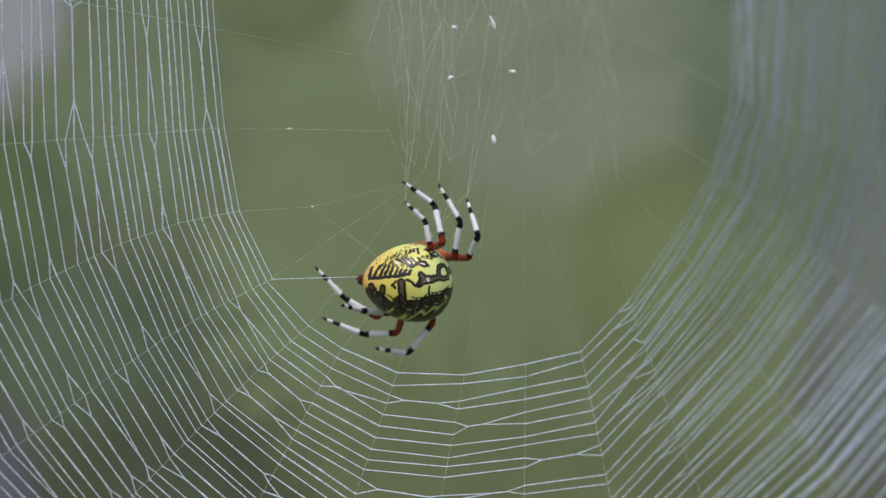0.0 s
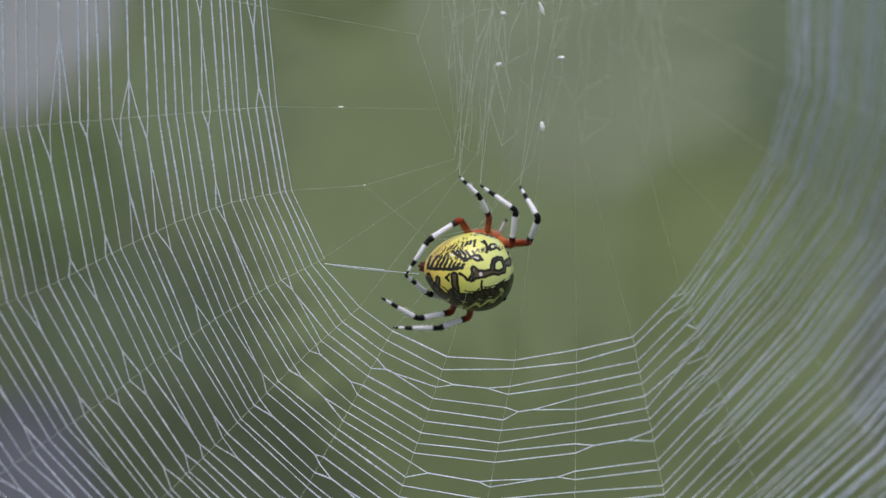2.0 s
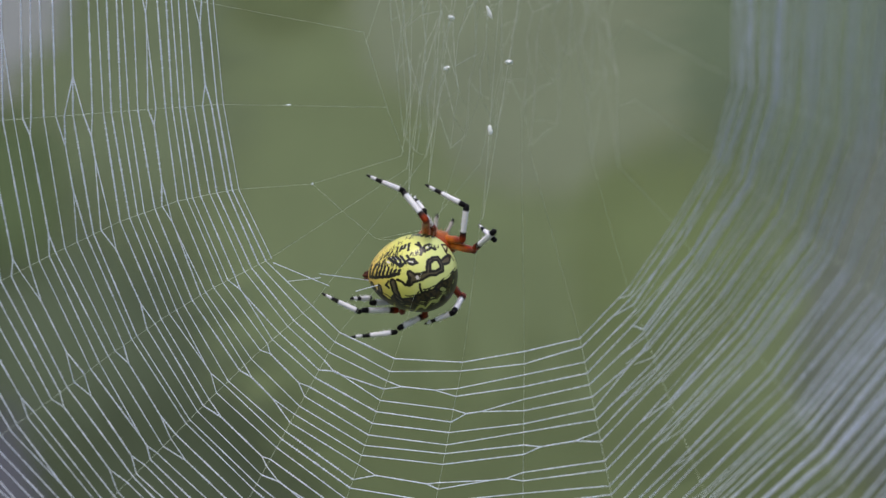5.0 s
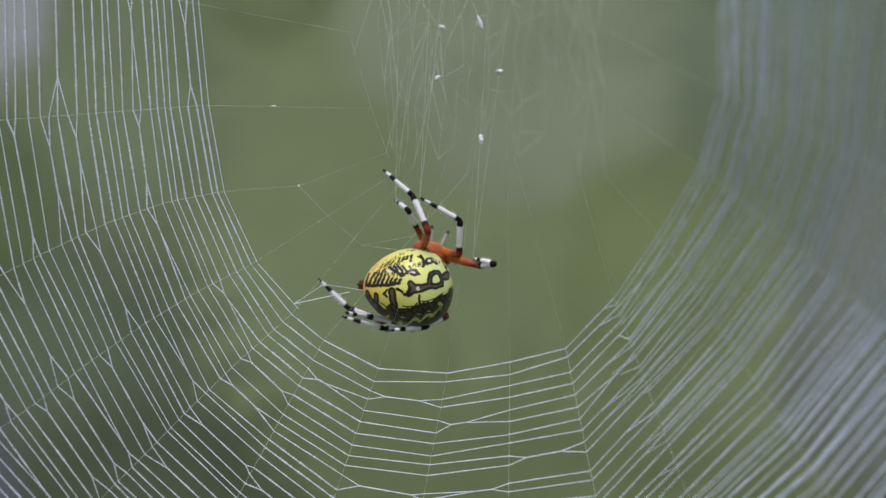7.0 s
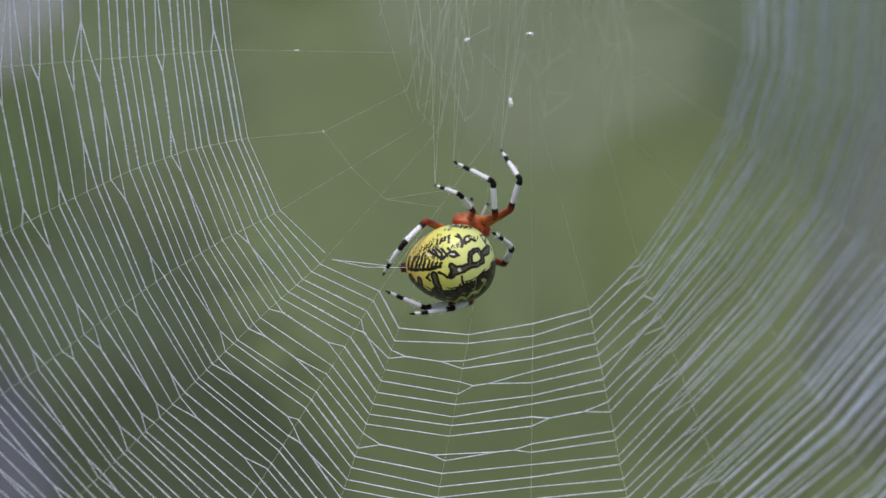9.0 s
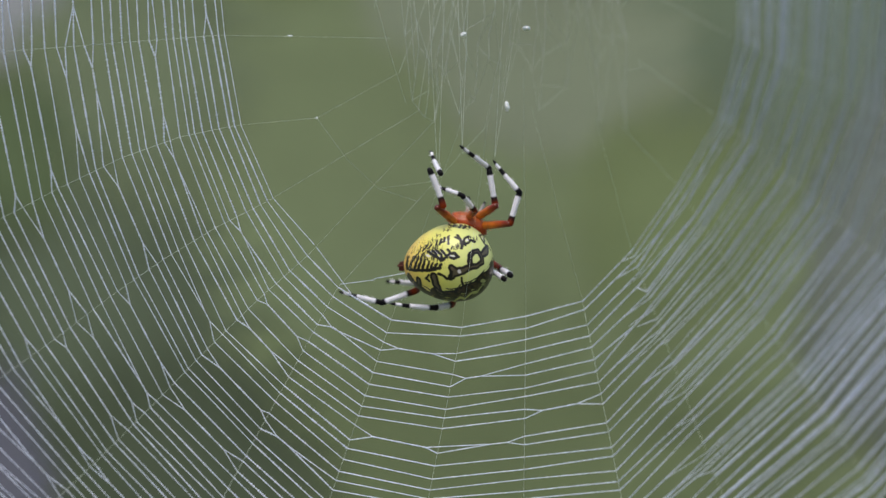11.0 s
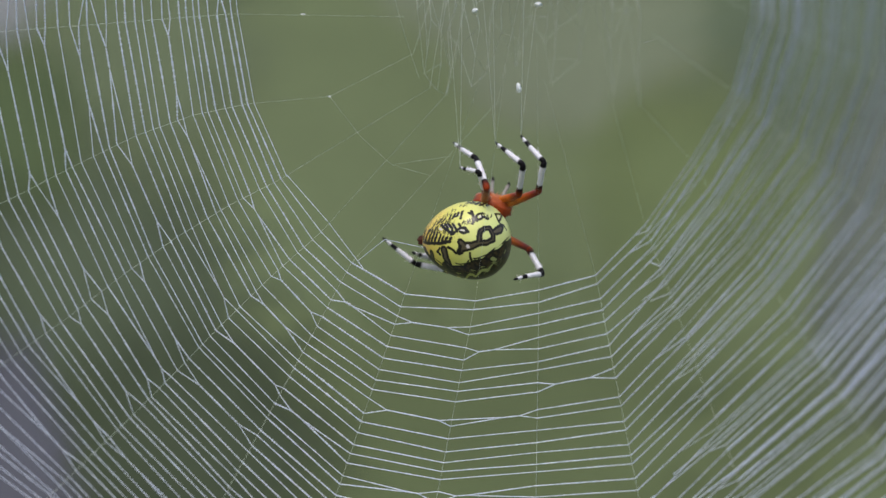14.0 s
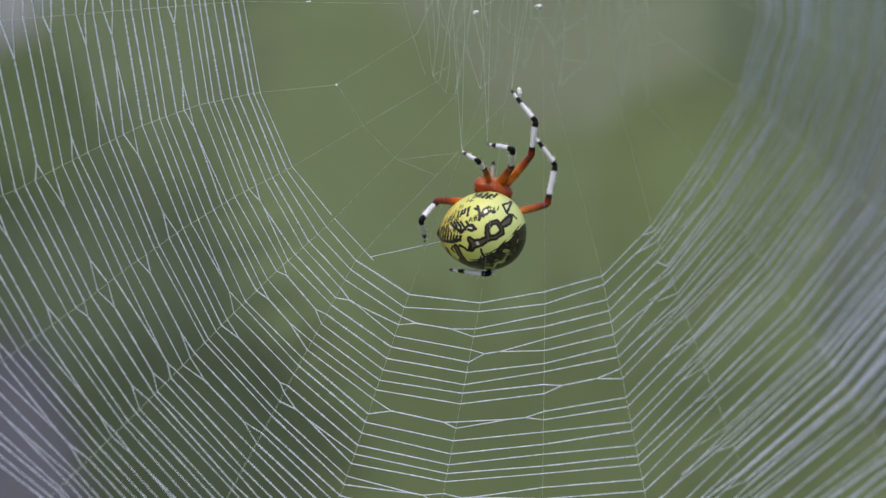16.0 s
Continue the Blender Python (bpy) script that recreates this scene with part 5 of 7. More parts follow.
    walk(tarsus["D"], [(0, pose(0.00927, -0.00497, 0.00638, -18.7, 24.8, 81.9)), (0.5, pose(0.00956, -0.00479, 0.00673, -22.7, 22.1, 83.1)), (1, pose(0.00828, 0.0013, 0.0079, -31, -21.7, 104.5)), (1.5, pose(0.00807, 0.00222, 0.00855, -34.5, -26.8, 108.1)), (1.75, pose(0.00876, -0.00014, 0.00826, -34.1, 0.5, 89.3)), (2, pose(0.00946, -0.0025, 0.00798, -43.1, 26.4, 68.4)), (2.5, pose(0.01066, -0.0013, 0.00787, -48.9, 28.6, 65.9)), (3, pose(0.01086, -0.00031, 0.00736, -55.2, 31.1, 62.2)), (3.5, pose(0.01145, 0.0008, 0.00726, -64, 28.9, 66.6)), (4, pose(0.01223, 0.00092, 0.00578, -67.4, 34.2, 52.8)), (6.5, pose(0.01183, -0.003, 0.0028, -79, 38.1, 36.9)), (7, pose(0.01215, -0.00281, 0.00351, -89, 38.1, 36.5)), (7.5, pose(0.01116, -0.00299, 0.00495, -96.8, 37.1, 11.8)), (8, pose(0.01006, -0.0027, 0.0065, -102.2, 36.2, 5.2)), (8.5, pose(0.0105, 0.00082, 0.01029, -46.9, 25.2, 49.4)), (9, pose(0.01101, 0.00134, 0.0101, -48.2, 23.5, 51.5)), (11.5, pose(0.01052, 0.00253, 0.00772, -38.6, 0.3, 73.5)), (12, pose(0.00992, 0.00015, 0.00771, -39.5, -3.7, 76.7)), (12.5, pose(0.01016, 0.00129, 0.00676, -44, 17.9, 57.6)), (13, pose(0.01045, 0.00232, 0.00772, -26.6, -3.5, 72.6)), (13.5, pose(0.01075, 0.00224, 0.00858, -40.8, 11.1, 63)), (14, pose(0.01132, 0.00292, 0.00952, -55.5, 14.1, 59.6)), (14.5, pose(0.01092, 0.00365, 0.00862, -67.7, 15.4, 57.1)), (15, pose(0.01128, 0.00339, 0.008, -80.8, 17.6, 48.7)), (15.25, pose(0.00957, 0.00582, 0.00728, -43.3, -6.3, 91.5)), (15.5, pose(0.00785, 0.00825, 0.00655, -25.2, -47.5, 121.6)), (15.75, pose(0.00821, 0.00816, 0.00908, -26.8, -12.2, 102.3)), (16, pose(0.00857, 0.00807, 0.01161, -40.3, 20.6, 81))])
    walk(femur["E"], [(0, pose(0.00018, 0.00297, 0.00116, -144.1, -5.9, 85.7)), (0.5, pose(0.00018, 0.00298, 0.00114, -142.2, -5.4, 86.1)), (1, pose(0, 0.00301, 0.0009, -133.3, 1.7, 92.6)), (1.5, pose(0, 0.00301, 0.0009, -132.1, 4.3, 95.4)), (2, pose(0, 0.00301, 0.0009, -159, 8.2, 98.1)), (2.5, pose(0, 0.00301, 0.0009, -158.3, 5.6, 97.1)), (3, pose(0, 0.00301, 0.0009, -170, 12.8, 99.1)), (3.5, pose(0, 0.00301, 0.0009, -171.6, 12.1, 99)), (4, pose(0, 0.00301, 0.0009, -163.9, 17.6, 100.3)), (6.5, pose(0.00023, 0.00302, 0.00123, -145, 0.3, 91.9)), (7, pose(0.00015, 0.00302, 0.00115, -147.6, 0.9, 92.4)), (7.5, pose(0.00001, 0.00301, 0.00092, -148.8, 2.5, 93.3)), (8, pose(0.00001, 0.00301, 0.00095, -164.2, 4.5, 94.2)), (8.5, pose(0, 0.00301, 0.0009, -167.3, 11.1, 95.9)), (9, pose(0.00005, 0.00304, 0.00126, -172.2, 4.9, 94.8)), (11.5, pose(0, 0.00301, 0.0009, -128.5, 14.9, 100.5)), (12, pose(0, 0.00301, 0.0009, -131.1, 13.6, 98.9)), (12.5, pose(0, 0.00301, 0.0009, -158.7, 4.9, 92.7)), (13, pose(0, 0.00301, 0.00091, -165, 3.9, 92.4)), (13.5, pose(0.00019, 0.00305, 0.00131, -154.8, 5, 92.8)), (14, pose(0.00041, 0.00314, 0.00166, -150.9, 7.8, 94.2)), (14.5, pose(0, 0.00301, 0.0009, -146.1, 23.3, 104.1)), (15, pose(0, 0.00301, 0.0009, -151.9, 25.9, 105.8)), (15.5, pose(0, 0.00301, 0.0009, -169, 22.8, 104.6)), (16, pose(0.00002, 0.00305, 0.00116, -173.1, 6.5, 101.9))])
    walk(tibia["E"], [(0, pose(-0.00426, 0.00395, -0.00502, -60.5, 0.1, 89.8)), (0.5, pose(-0.00447, 0.00386, -0.0049, -66.9, 0, 90)), (1, pose(-0.00557, 0.0026, -0.00436, -71.7, -0.4, 91.2)), (1.5, pose(-0.00564, 0.00208, -0.00422, -72.7, -1, 92.8)), (2, pose(-0.00257, 0.0016, -0.00619, -94.2, -5.6, 131.7)), (2.5, pose(-0.00273, 0.00197, -0.0062, -89.1, -6.2, 110.7)), (3, pose(-0.00104, 0.00114, -0.00647, -77.8, -8.6, 132.1)), (3.5, pose(-0.00085, 0.00126, -0.00652, -72.9, -10.9, 140.7)), (4, pose(-0.0017, 0.00044, -0.00613, -76.5, -8.9, 133.2)), (6.5, pose(-0.00417, 0.00284, -0.00506, -63.4, -3.9, 119.6)), (7, pose(-0.00395, 0.00274, -0.00534, -67.6, 5.8, 98.5)), (7.5, pose(-0.00394, 0.00249, -0.00564, -65.1, -5.2, 123.3)), (8, pose(-0.00202, 0.00228, -0.00642, -86.7, -8.3, 135.6)), (8.5, pose(-0.00153, 0.0014, -0.00644, -85.3, -8.2, 133.9)), (9, pose(-0.00094, 0.00231, -0.00632, -78.4, -9.1, 140.4)), (11.5, pose(-0.00568, 0.0007, -0.00371, -99.2, -8.3, 102)), (12, pose(-0.00553, 0.00094, -0.004, -95.9, -8.4, 100.9)), (12.5, pose(-0.00275, 0.00227, -0.00622, -73.1, -13.2, 149.1)), (13, pose(-0.00196, 0.00243, -0.00649, -72.5, 3.3, 99)), (13.5, pose(-0.00305, 0.00229, -0.00561, -70.8, 2.2, 102.2)), (14, pose(-0.00324, 0.00197, -0.00499, -71.8, 0.9, 106.3)), (14.5, pose(-0.00354, -0.00048, -0.00495, -56.2, 1.8, 104.3)), (15, pose(-0.00268, -0.00082, -0.00519, -55.7, -24.5, 142.3)), (15.5, pose(-0.00068, -0.00019, -0.00604, -59.4, -25.2, 143.5)), (16, pose(-0.0007, 0.00202, -0.00641, -70.9, -41.2, -177))])
    walk(tarsus["E"], [(0, pose(-0.00889, 0.00397, -0.00241, -43.5, 0.1, 89.9)), (0.5, pose(-0.00936, 0.00386, -0.00282, -46.6, 0.1, 89.9)), (1, pose(-0.01062, 0.00249, -0.00269, -50.5, -0.1, 90.1)), (1.5, pose(-0.0107, 0.00181, -0.00264, -53.4, -0.4, 90.6)), (2, pose(-0.00656, -0.00189, -0.00658, -58.6, -11.1, 106.3)), (2.5, pose(-0.0077, 0.00008, -0.00611, -61.2, -8, 100.9)), (3, pose(-0.00479, -0.00247, -0.00536, -37.5, -18.7, 113.6)), (3.5, pose(-0.00384, -0.00286, -0.00498, -23.5, -6.5, 106.2)), (4, pose(-0.00534, -0.00324, -0.0049, -59.7, 1.1, 99.5)), (6.5, pose(-0.00822, 0.00035, -0.00268, -44.5, 2.4, 97.8)), (7, pose(-0.00884, 0.00222, -0.00332, -44.4, 4.1, 96.2)), (7.5, pose(-0.00786, -0.00033, -0.00341, -45.6, 6.6, 93.7)), (8, pose(-0.00571, -0.00154, -0.00611, -58.3, -2.1, 104.8)), (8.5, pose(-0.00531, -0.00232, -0.00601, -74.4, 1.7, 96.1)), (9, pose(-0.00413, -0.00181, -0.00527, -54.6, -1.4, 102.5)), (11.5, pose(-0.01084, -0.00027, -0.00455, -69.5, 4.2, 92.1)), (12, pose(-0.01074, 0.00001, -0.00454, -74.2, -3, 113.8)), (12.5, pose(-0.00506, -0.00228, -0.00472, -32.5, 1.7, 107.5)), (13, pose(-0.00699, 0.00172, -0.00489, -41.7, 10.3, 101)), (13.5, pose(-0.00797, 0.00129, -0.00387, -43.4, 2.3, 108.3)), (14, pose(-0.0081, 0.00058, -0.00333, -43.3, 3.9, 106.8)), (14.5, pose(-0.00784, -0.00148, -0.00199, -36.5, -7.9, 116.6)), (15, pose(-0.00438, -0.00505, -0.00246, -64, 22.6, 81.3)), (15.5, pose(-0.00247, -0.00455, -0.00359, -61, 5.1, 114.8)), (16, pose(0.0007, -0.00294, -0.00511, -79.3, 13.3, 92))])
    walk(femur["F"], [(0, pose(0.00075, 0.00316, 0.00045, -163.7, -0.1, 90)), (0.5, pose(0.00081, 0.00307, 0.00135, -176.2, -5.8, 89)), (1, pose(0.00061, 0.003, 0.00213, 175.3, -5.7, 89)), (1.5, pose(0.00074, 0.00308, 0.00196, 179.6, -3, 88.8)), (2, pose(0.00079, 0.00317, 0.00069, -172.1, 2, 89.2)), (2.5, pose(0.00082, 0.00318, 0.00075, -167.8, 4.6, 89.6)), (3, pose(0.00075, 0.00316, 0.00045, -170, 14.4, 91.6)), (3.5, pose(0.00075, 0.00316, 0.00045, -176.1, 14.5, 91.6)), (4, pose(0.00075, 0.00316, 0.00045, -174.8, 17.3, 91.8)), (6.5, pose(0.0008, 0.00309, 0.00157, -177.7, -3.5, 90.4)), (7, pose(0.00079, 0.00313, 0.00159, -178.2, -1.5, 90.5)), (7.5, pose(0.0015, 0.00324, 0.00161, -147, 2.9, 91.9)), (8, pose(0.00098, 0.00324, 0.0011, -160.3, 5.5, 93.2)), (8.5, pose(0.00075, 0.00316, 0.00045, 163, 12.3, 93.4)), (9, pose(0.00067, 0.00321, 0.00116, 173.4, 4.5, 95)), (11.5, pose(0.00076, 0.00317, 0.00051, -168.3, 9.9, 95.2)), (12, pose(0.00077, 0.0032, 0.00081, -176.5, 5.7, 94.7)), (12.5, pose(0.00078, 0.00318, 0.00072, -174.6, 3.7, 94.5)), (13, pose(0.00075, 0.00316, 0.00044, -178.3, 2.8, 94.5)), (13.5, pose(0.0007, 0.00314, 0.00148, 176.9, -0.7, 94.5)), (14, pose(0.00175, 0.00342, 0.00159, -138.2, 6.7, 97.1)), (14.5, pose(0.00152, 0.00343, 0.00101, -125.1, 10.7, 101.7)), (15, pose(0.00151, 0.00328, 0.00359, -166.2, 1, 95)), (15.5, pose(-0.00073, 0.00112, 0.00316, 150.9, -33, 99.7)), (16, pose(-0.00039, 0.00146, 0.00316, 156.4, -29.6, 97.8))])
    walk(tibia["F"], [(0, pose(-0.00144, 0.00318, -0.00706, -93.9, 0, 89.7)), (0.5, pose(0.00031, 0.00387, -0.00642, -103.5, 0.1, 90.3)), (1, pose(0.00127, 0.00375, -0.00563, -109.1, 8.9, 119.8)), (1.5, pose(0.0008, 0.00349, -0.00586, -121.6, -1.3, 98.7)), (2, pose(-0.00029, 0.00291, -0.00706, -107.5, 5.5, 113.4)), (2.5, pose(-0.00084, 0.00258, -0.00687, -106.4, 2.5, 103.6)), (3, pose(-0.00055, 0.0012, -0.00701, -99.4, 3.2, 106.4)), (3.5, pose(0.00027, 0.00119, -0.00711, -93.4, 4.9, 122)), (4, pose(0.00011, 0.00082, -0.00699, -95, 6.1, 138.2)), (6.5, pose(0.00048, 0.00357, -0.00624, -103.8, 4.5, 128.3)), (7, pose(0.00054, 0.00334, -0.00623, -90.5, 0.7, 98.9)), (7.5, pose(-0.00274, 0.00277, -0.00495, -65.3, -4, 120.7)), (8, pose(-0.00162, 0.00238, -0.00623, -82.3, -5.9, 127.5)), (8.5, pose(0.00313, 0.0017, -0.00686, -86, -7.6, 143.3)), (9, pose(0.00162, 0.00268, -0.00659, -83.5, -7.8, 145.5)), (11.5, pose(-0.00069, 0.00172, -0.00704, -70.8, -8.6, 149.1)), (12, pose(0.00036, 0.00239, -0.00696, -81.4, -5.2, 135.6)), (12.5, pose(0.00008, 0.00262, -0.00706, -87.6, -5.9, 142.3)), (13, pose(0.00055, 0.00276, -0.00737, -88.6, -5.4, 129)), (13.5, pose(0.00112, 0.00327, -0.00634, -85, -6.6, 149.6)), (13.75, pose(-0.00111, 0.00269, -0.00527, -80.1, -0.8, 106.9)), (14, pose(-0.00335, 0.0021, -0.00421, -80.6, 6.8, 64.4)), (14.5, pose(-0.00458, 0.00131, -0.00341, -91.9, 7.4, 54.7)), (15, pose(-0.00033, 0.00299, -0.00401, -95.2, 7.6, 57)), (15.5, pose(0.0024, 0.00543, -0.00257, -101, 9.2, 68.4)), (16, pose(0.00224, 0.00539, -0.00308, -101.6, 9.2, 68.2))])
    walk(tarsus["F"], [(0, pose(-0.006, 0.0032, -0.00737, -69, 0.1, 89.8)), (0.5, pose(-0.00413, 0.00384, -0.00748, -85.1, 0, 90.2)), (1, pose(-0.00236, 0.00141, -0.00711, -97.3, 0.4, 108)), (1.5, pose(-0.00305, 0.00296, -0.00825, -98.8, 0.8, 111.2)), (2, pose(-0.00423, 0.00106, -0.00842, -91.1, -0.3, 97.9)), (2.5, pose(-0.00508, 0.0015, -0.00816, -86.8, -0.4, 100.5)), (3, pose(-0.00486, -0.00011, -0.00776, -86.2, -0.6, 104.2)), (3.5, pose(-0.00358, -0.00125, -0.00738, -79.6, -2.6, 119.6)), (4, pose(-0.00288, -0.0026, -0.00739, -85.2, -0.8, 106.7)), (6.5, pose(-0.00295, 0.00075, -0.00732, -88.5, -0.5, 99.9)), (7, pose(-0.00397, 0.00263, -0.00627, -69.8, -3, 113.2)), (7.25, pose(-0.0051, 0.00158, -0.00466, -62.7, -15.2, 140.6)), (7.5, pose(-0.00624, 0.00054, -0.00305, -62.1, -29.2, 169)), (8, pose(-0.00517, -0.00042, -0.00562, -66.1, -25.8, 161)), (8.5, pose(0.00044, -0.00198, -0.00654, -86.1, -16.4, 122)), (9, pose(-0.00089, -0.0011, -0.00608, -77.9, -16.7, 124.4)), (11.5, pose(-0.00271, -0.0021, -0.00555, -68.5, -11.5, 106.9)), (12, pose(-0.00275, -0.00088, -0.00628, -69.5, -13.8, 112.9)), (12.5, pose(-0.00269, -0.001, -0.00686, -70.7, -14.6, 115.3)), (13, pose(-0.00299, -0.00011, -0.00727, -82.1, -10.7, 98.5)), (13.5, pose(-0.00114, -0.00068, -0.00594, -70.8, -15.8, 120.3)), (14, pose(-0.00737, 0.00413, -0.00346, -61.7, -33.7, 162.8)), (14.5, pose(-0.00832, 0.00393, -0.00356, -58.9, -36.3, 168.3)), (14.67, pose(-0.00693, 0.00443, -0.00385, -59.7, -13.9, 128.7)), (14.83, pose(-0.00555, 0.00493, -0.00414, -74.3, 3.1, 90.2)), (15, pose(-0.00417, 0.00542, -0.00443, -96.4, 6.6, 48.5)), (15.5, pose(-0.00182, 0.00695, -0.00343, -106, 9.6, 63.6)), (16, pose(-0.00197, 0.00691, -0.00399, -105.4, 10.2, 65.7))])
    walk(femur["H"], [(0, pose(-0.00022, 0.00344, 0.00173, -159.3, -4, 88.5)), (0.5, pose(-0.00022, 0.00345, 0.0017, -158.1, -3.4, 88.7)), (1, pose(0.00004, 0.00344, 0.00216, -152.5, -2, 89.4)), (1.5, pose(-0.00015, 0.00347, 0.00171, -144.2, 1, 91.2)), (2, pose(-0.0003, 0.00346, 0.00151, -158.2, 4, 92.9)), (2.5, pose(0.00002, 0.00355, 0.00227, -157.3, 5.2, 93.4)), (3, pose(-0.00003, 0.00358, 0.00307, -170.2, 3.7, 92.9)), (3.5, pose(0.00027, 0.00364, 0.00359, -164.5, 4.2, 93)), (4, pose(-0.00016, 0.00353, 0.00175, -150.4, 11.1, 95.9)), (6.5, pose(-0.0003, 0.00346, 0.00151, -164.5, 6.4, 94)), (7, pose(-0.0004, 0.0034, 0.0011, -166.3, 7.4, 94.2)), (7.5, pose(0, 0.00352, 0.00207, -152.1, 4.1, 93)), (8, pose(-0.0004, 0.00336, 0.00106, -166.2, 11.2, 95.7)), (8.5, pose(-0.00039, 0.00336, 0.00109, -166.3, 12.3, 96)), (9, pose(0.00007, 0.0036, 0.00367, -170.1, 2.9, 94)), (11.5, pose(-0.0003, 0.00346, 0.00151, -163.9, 10.6, 95.8)), (12, pose(-0.0003, 0.00346, 0.0015, -165.6, 6.7, 94.7)), (12.5, pose(-0.00043, 0.00336, 0.00105, -163, 10.8, 95.9)), (13, pose(0.00012, 0.00357, 0.00322, -166.1, 2.7, 93.6)), (13.5, pose(0.00023, 0.0036, 0.00312, -161.6, 3.6, 93.9)), (14, pose(0.00086, 0.00374, 0.00381, -152.9, 4.6, 94.3)), (14.5, pose(0.00061, 0.00383, 0.00336, -153.1, 8.3, 96.2)), (15, pose(0.00053, 0.00388, 0.0032, -153.2, 10.3, 97.2)), (15.5, pose(0.00082, 0.0039, 0.00378, -153.1, 8.1, 96.1)), (16, pose(0.00081, 0.00395, 0.00356, -150.9, 9.7, 96.9))])
    walk(tibia["H"], [(0, pose(-0.00254, 0.00394, -0.00445, -84.2, -4.9, 129.8)), (0.5, pose(-0.00268, 0.00387, -0.00443, -90.4, -5.6, 144)), (1, pose(-0.00302, 0.00367, -0.00371, -88, -5.5, 135.3)), (1.5, pose(-0.00402, 0.00329, -0.00366, -78.6, -6.6, 144.9)), (2, pose(-0.00273, 0.00291, -0.00463, -73.6, -6.1, 143)), (2.25, pose(-0.00262, 0.00288, -0.00422, -76.8, 6.1, 99.1)), (2.5, pose(-0.0025, 0.00284, -0.00381, -87.8, 12.6, 53.4)), (3, pose(-0.00114, 0.0031, -0.00344, -86.2, 12.4, 56.1)), (3.5, pose(-0.00148, 0.00309, -0.00278, -84.9, 12.3, 58.2)), (3.75, pose(-0.00239, 0.00258, -0.00334, -71.6, 4.8, 93.2)), (4, pose(-0.0033, 0.00208, -0.0039, -64.7, -8.7, 126)), (6.5, pose(-0.00202, 0.00263, -0.00484, -82.8, -11.7, 136.5)), (7, pose(-0.0019, 0.00246, -0.00528, -74.4, -9.6, 125.7)), (7.5, pose(-0.00308, 0.00294, -0.00377, -59.3, -11.6, 130.4)), (8, pose(-0.00185, 0.00196, -0.00525, -63.4, -9.8, 127)), (8.5, pose(-0.00181, 0.00184, -0.0052, -62.9, -10.6, 128.6)), (8.75, pose(-0.00143, 0.00252, -0.00402, -71, 7.7, 87.8)), (9, pose(-0.00105, 0.00319, -0.00285, -89.7, 15.5, 43)), (11.5, pose(-0.00201, 0.00211, -0.00475, -93.3, 15.8, 52.6)), (11.75, pose(-0.00194, 0.00234, -0.00481, -77.8, 12.2, 98)), (12, pose(-0.00188, 0.00258, -0.00487, -69.4, -0.9, 140.5)), (12.5, pose(-0.00224, 0.00199, -0.00518, -70.8, 0.8, 135.9)), (12.75, pose(-0.00184, 0.00257, -0.00419, -76.2, 15.1, 89.8)), (13, pose(-0.00145, 0.00316, -0.0032, -91.2, 20.7, 39.8)), (13.5, pose(-0.00182, 0.00306, -0.00315, -90.5, 20.8, 43.7)), (14, pose(-0.00211, 0.00304, -0.00207, -91.7, 20.8, 42.5)), (14.5, pose(-0.00227, 0.00266, -0.00248, -91.7, 21, 50.5)), (15, pose(-0.00231, 0.00245, -0.00261, -92, 21.1, 53.4)), (15.5, pose(-0.00207, 0.00276, -0.00207, -96.1, 21.3, 57.1)), (16, pose(-0.00227, 0.0026, -0.00214, -95.4, 21.5, 59.6))])
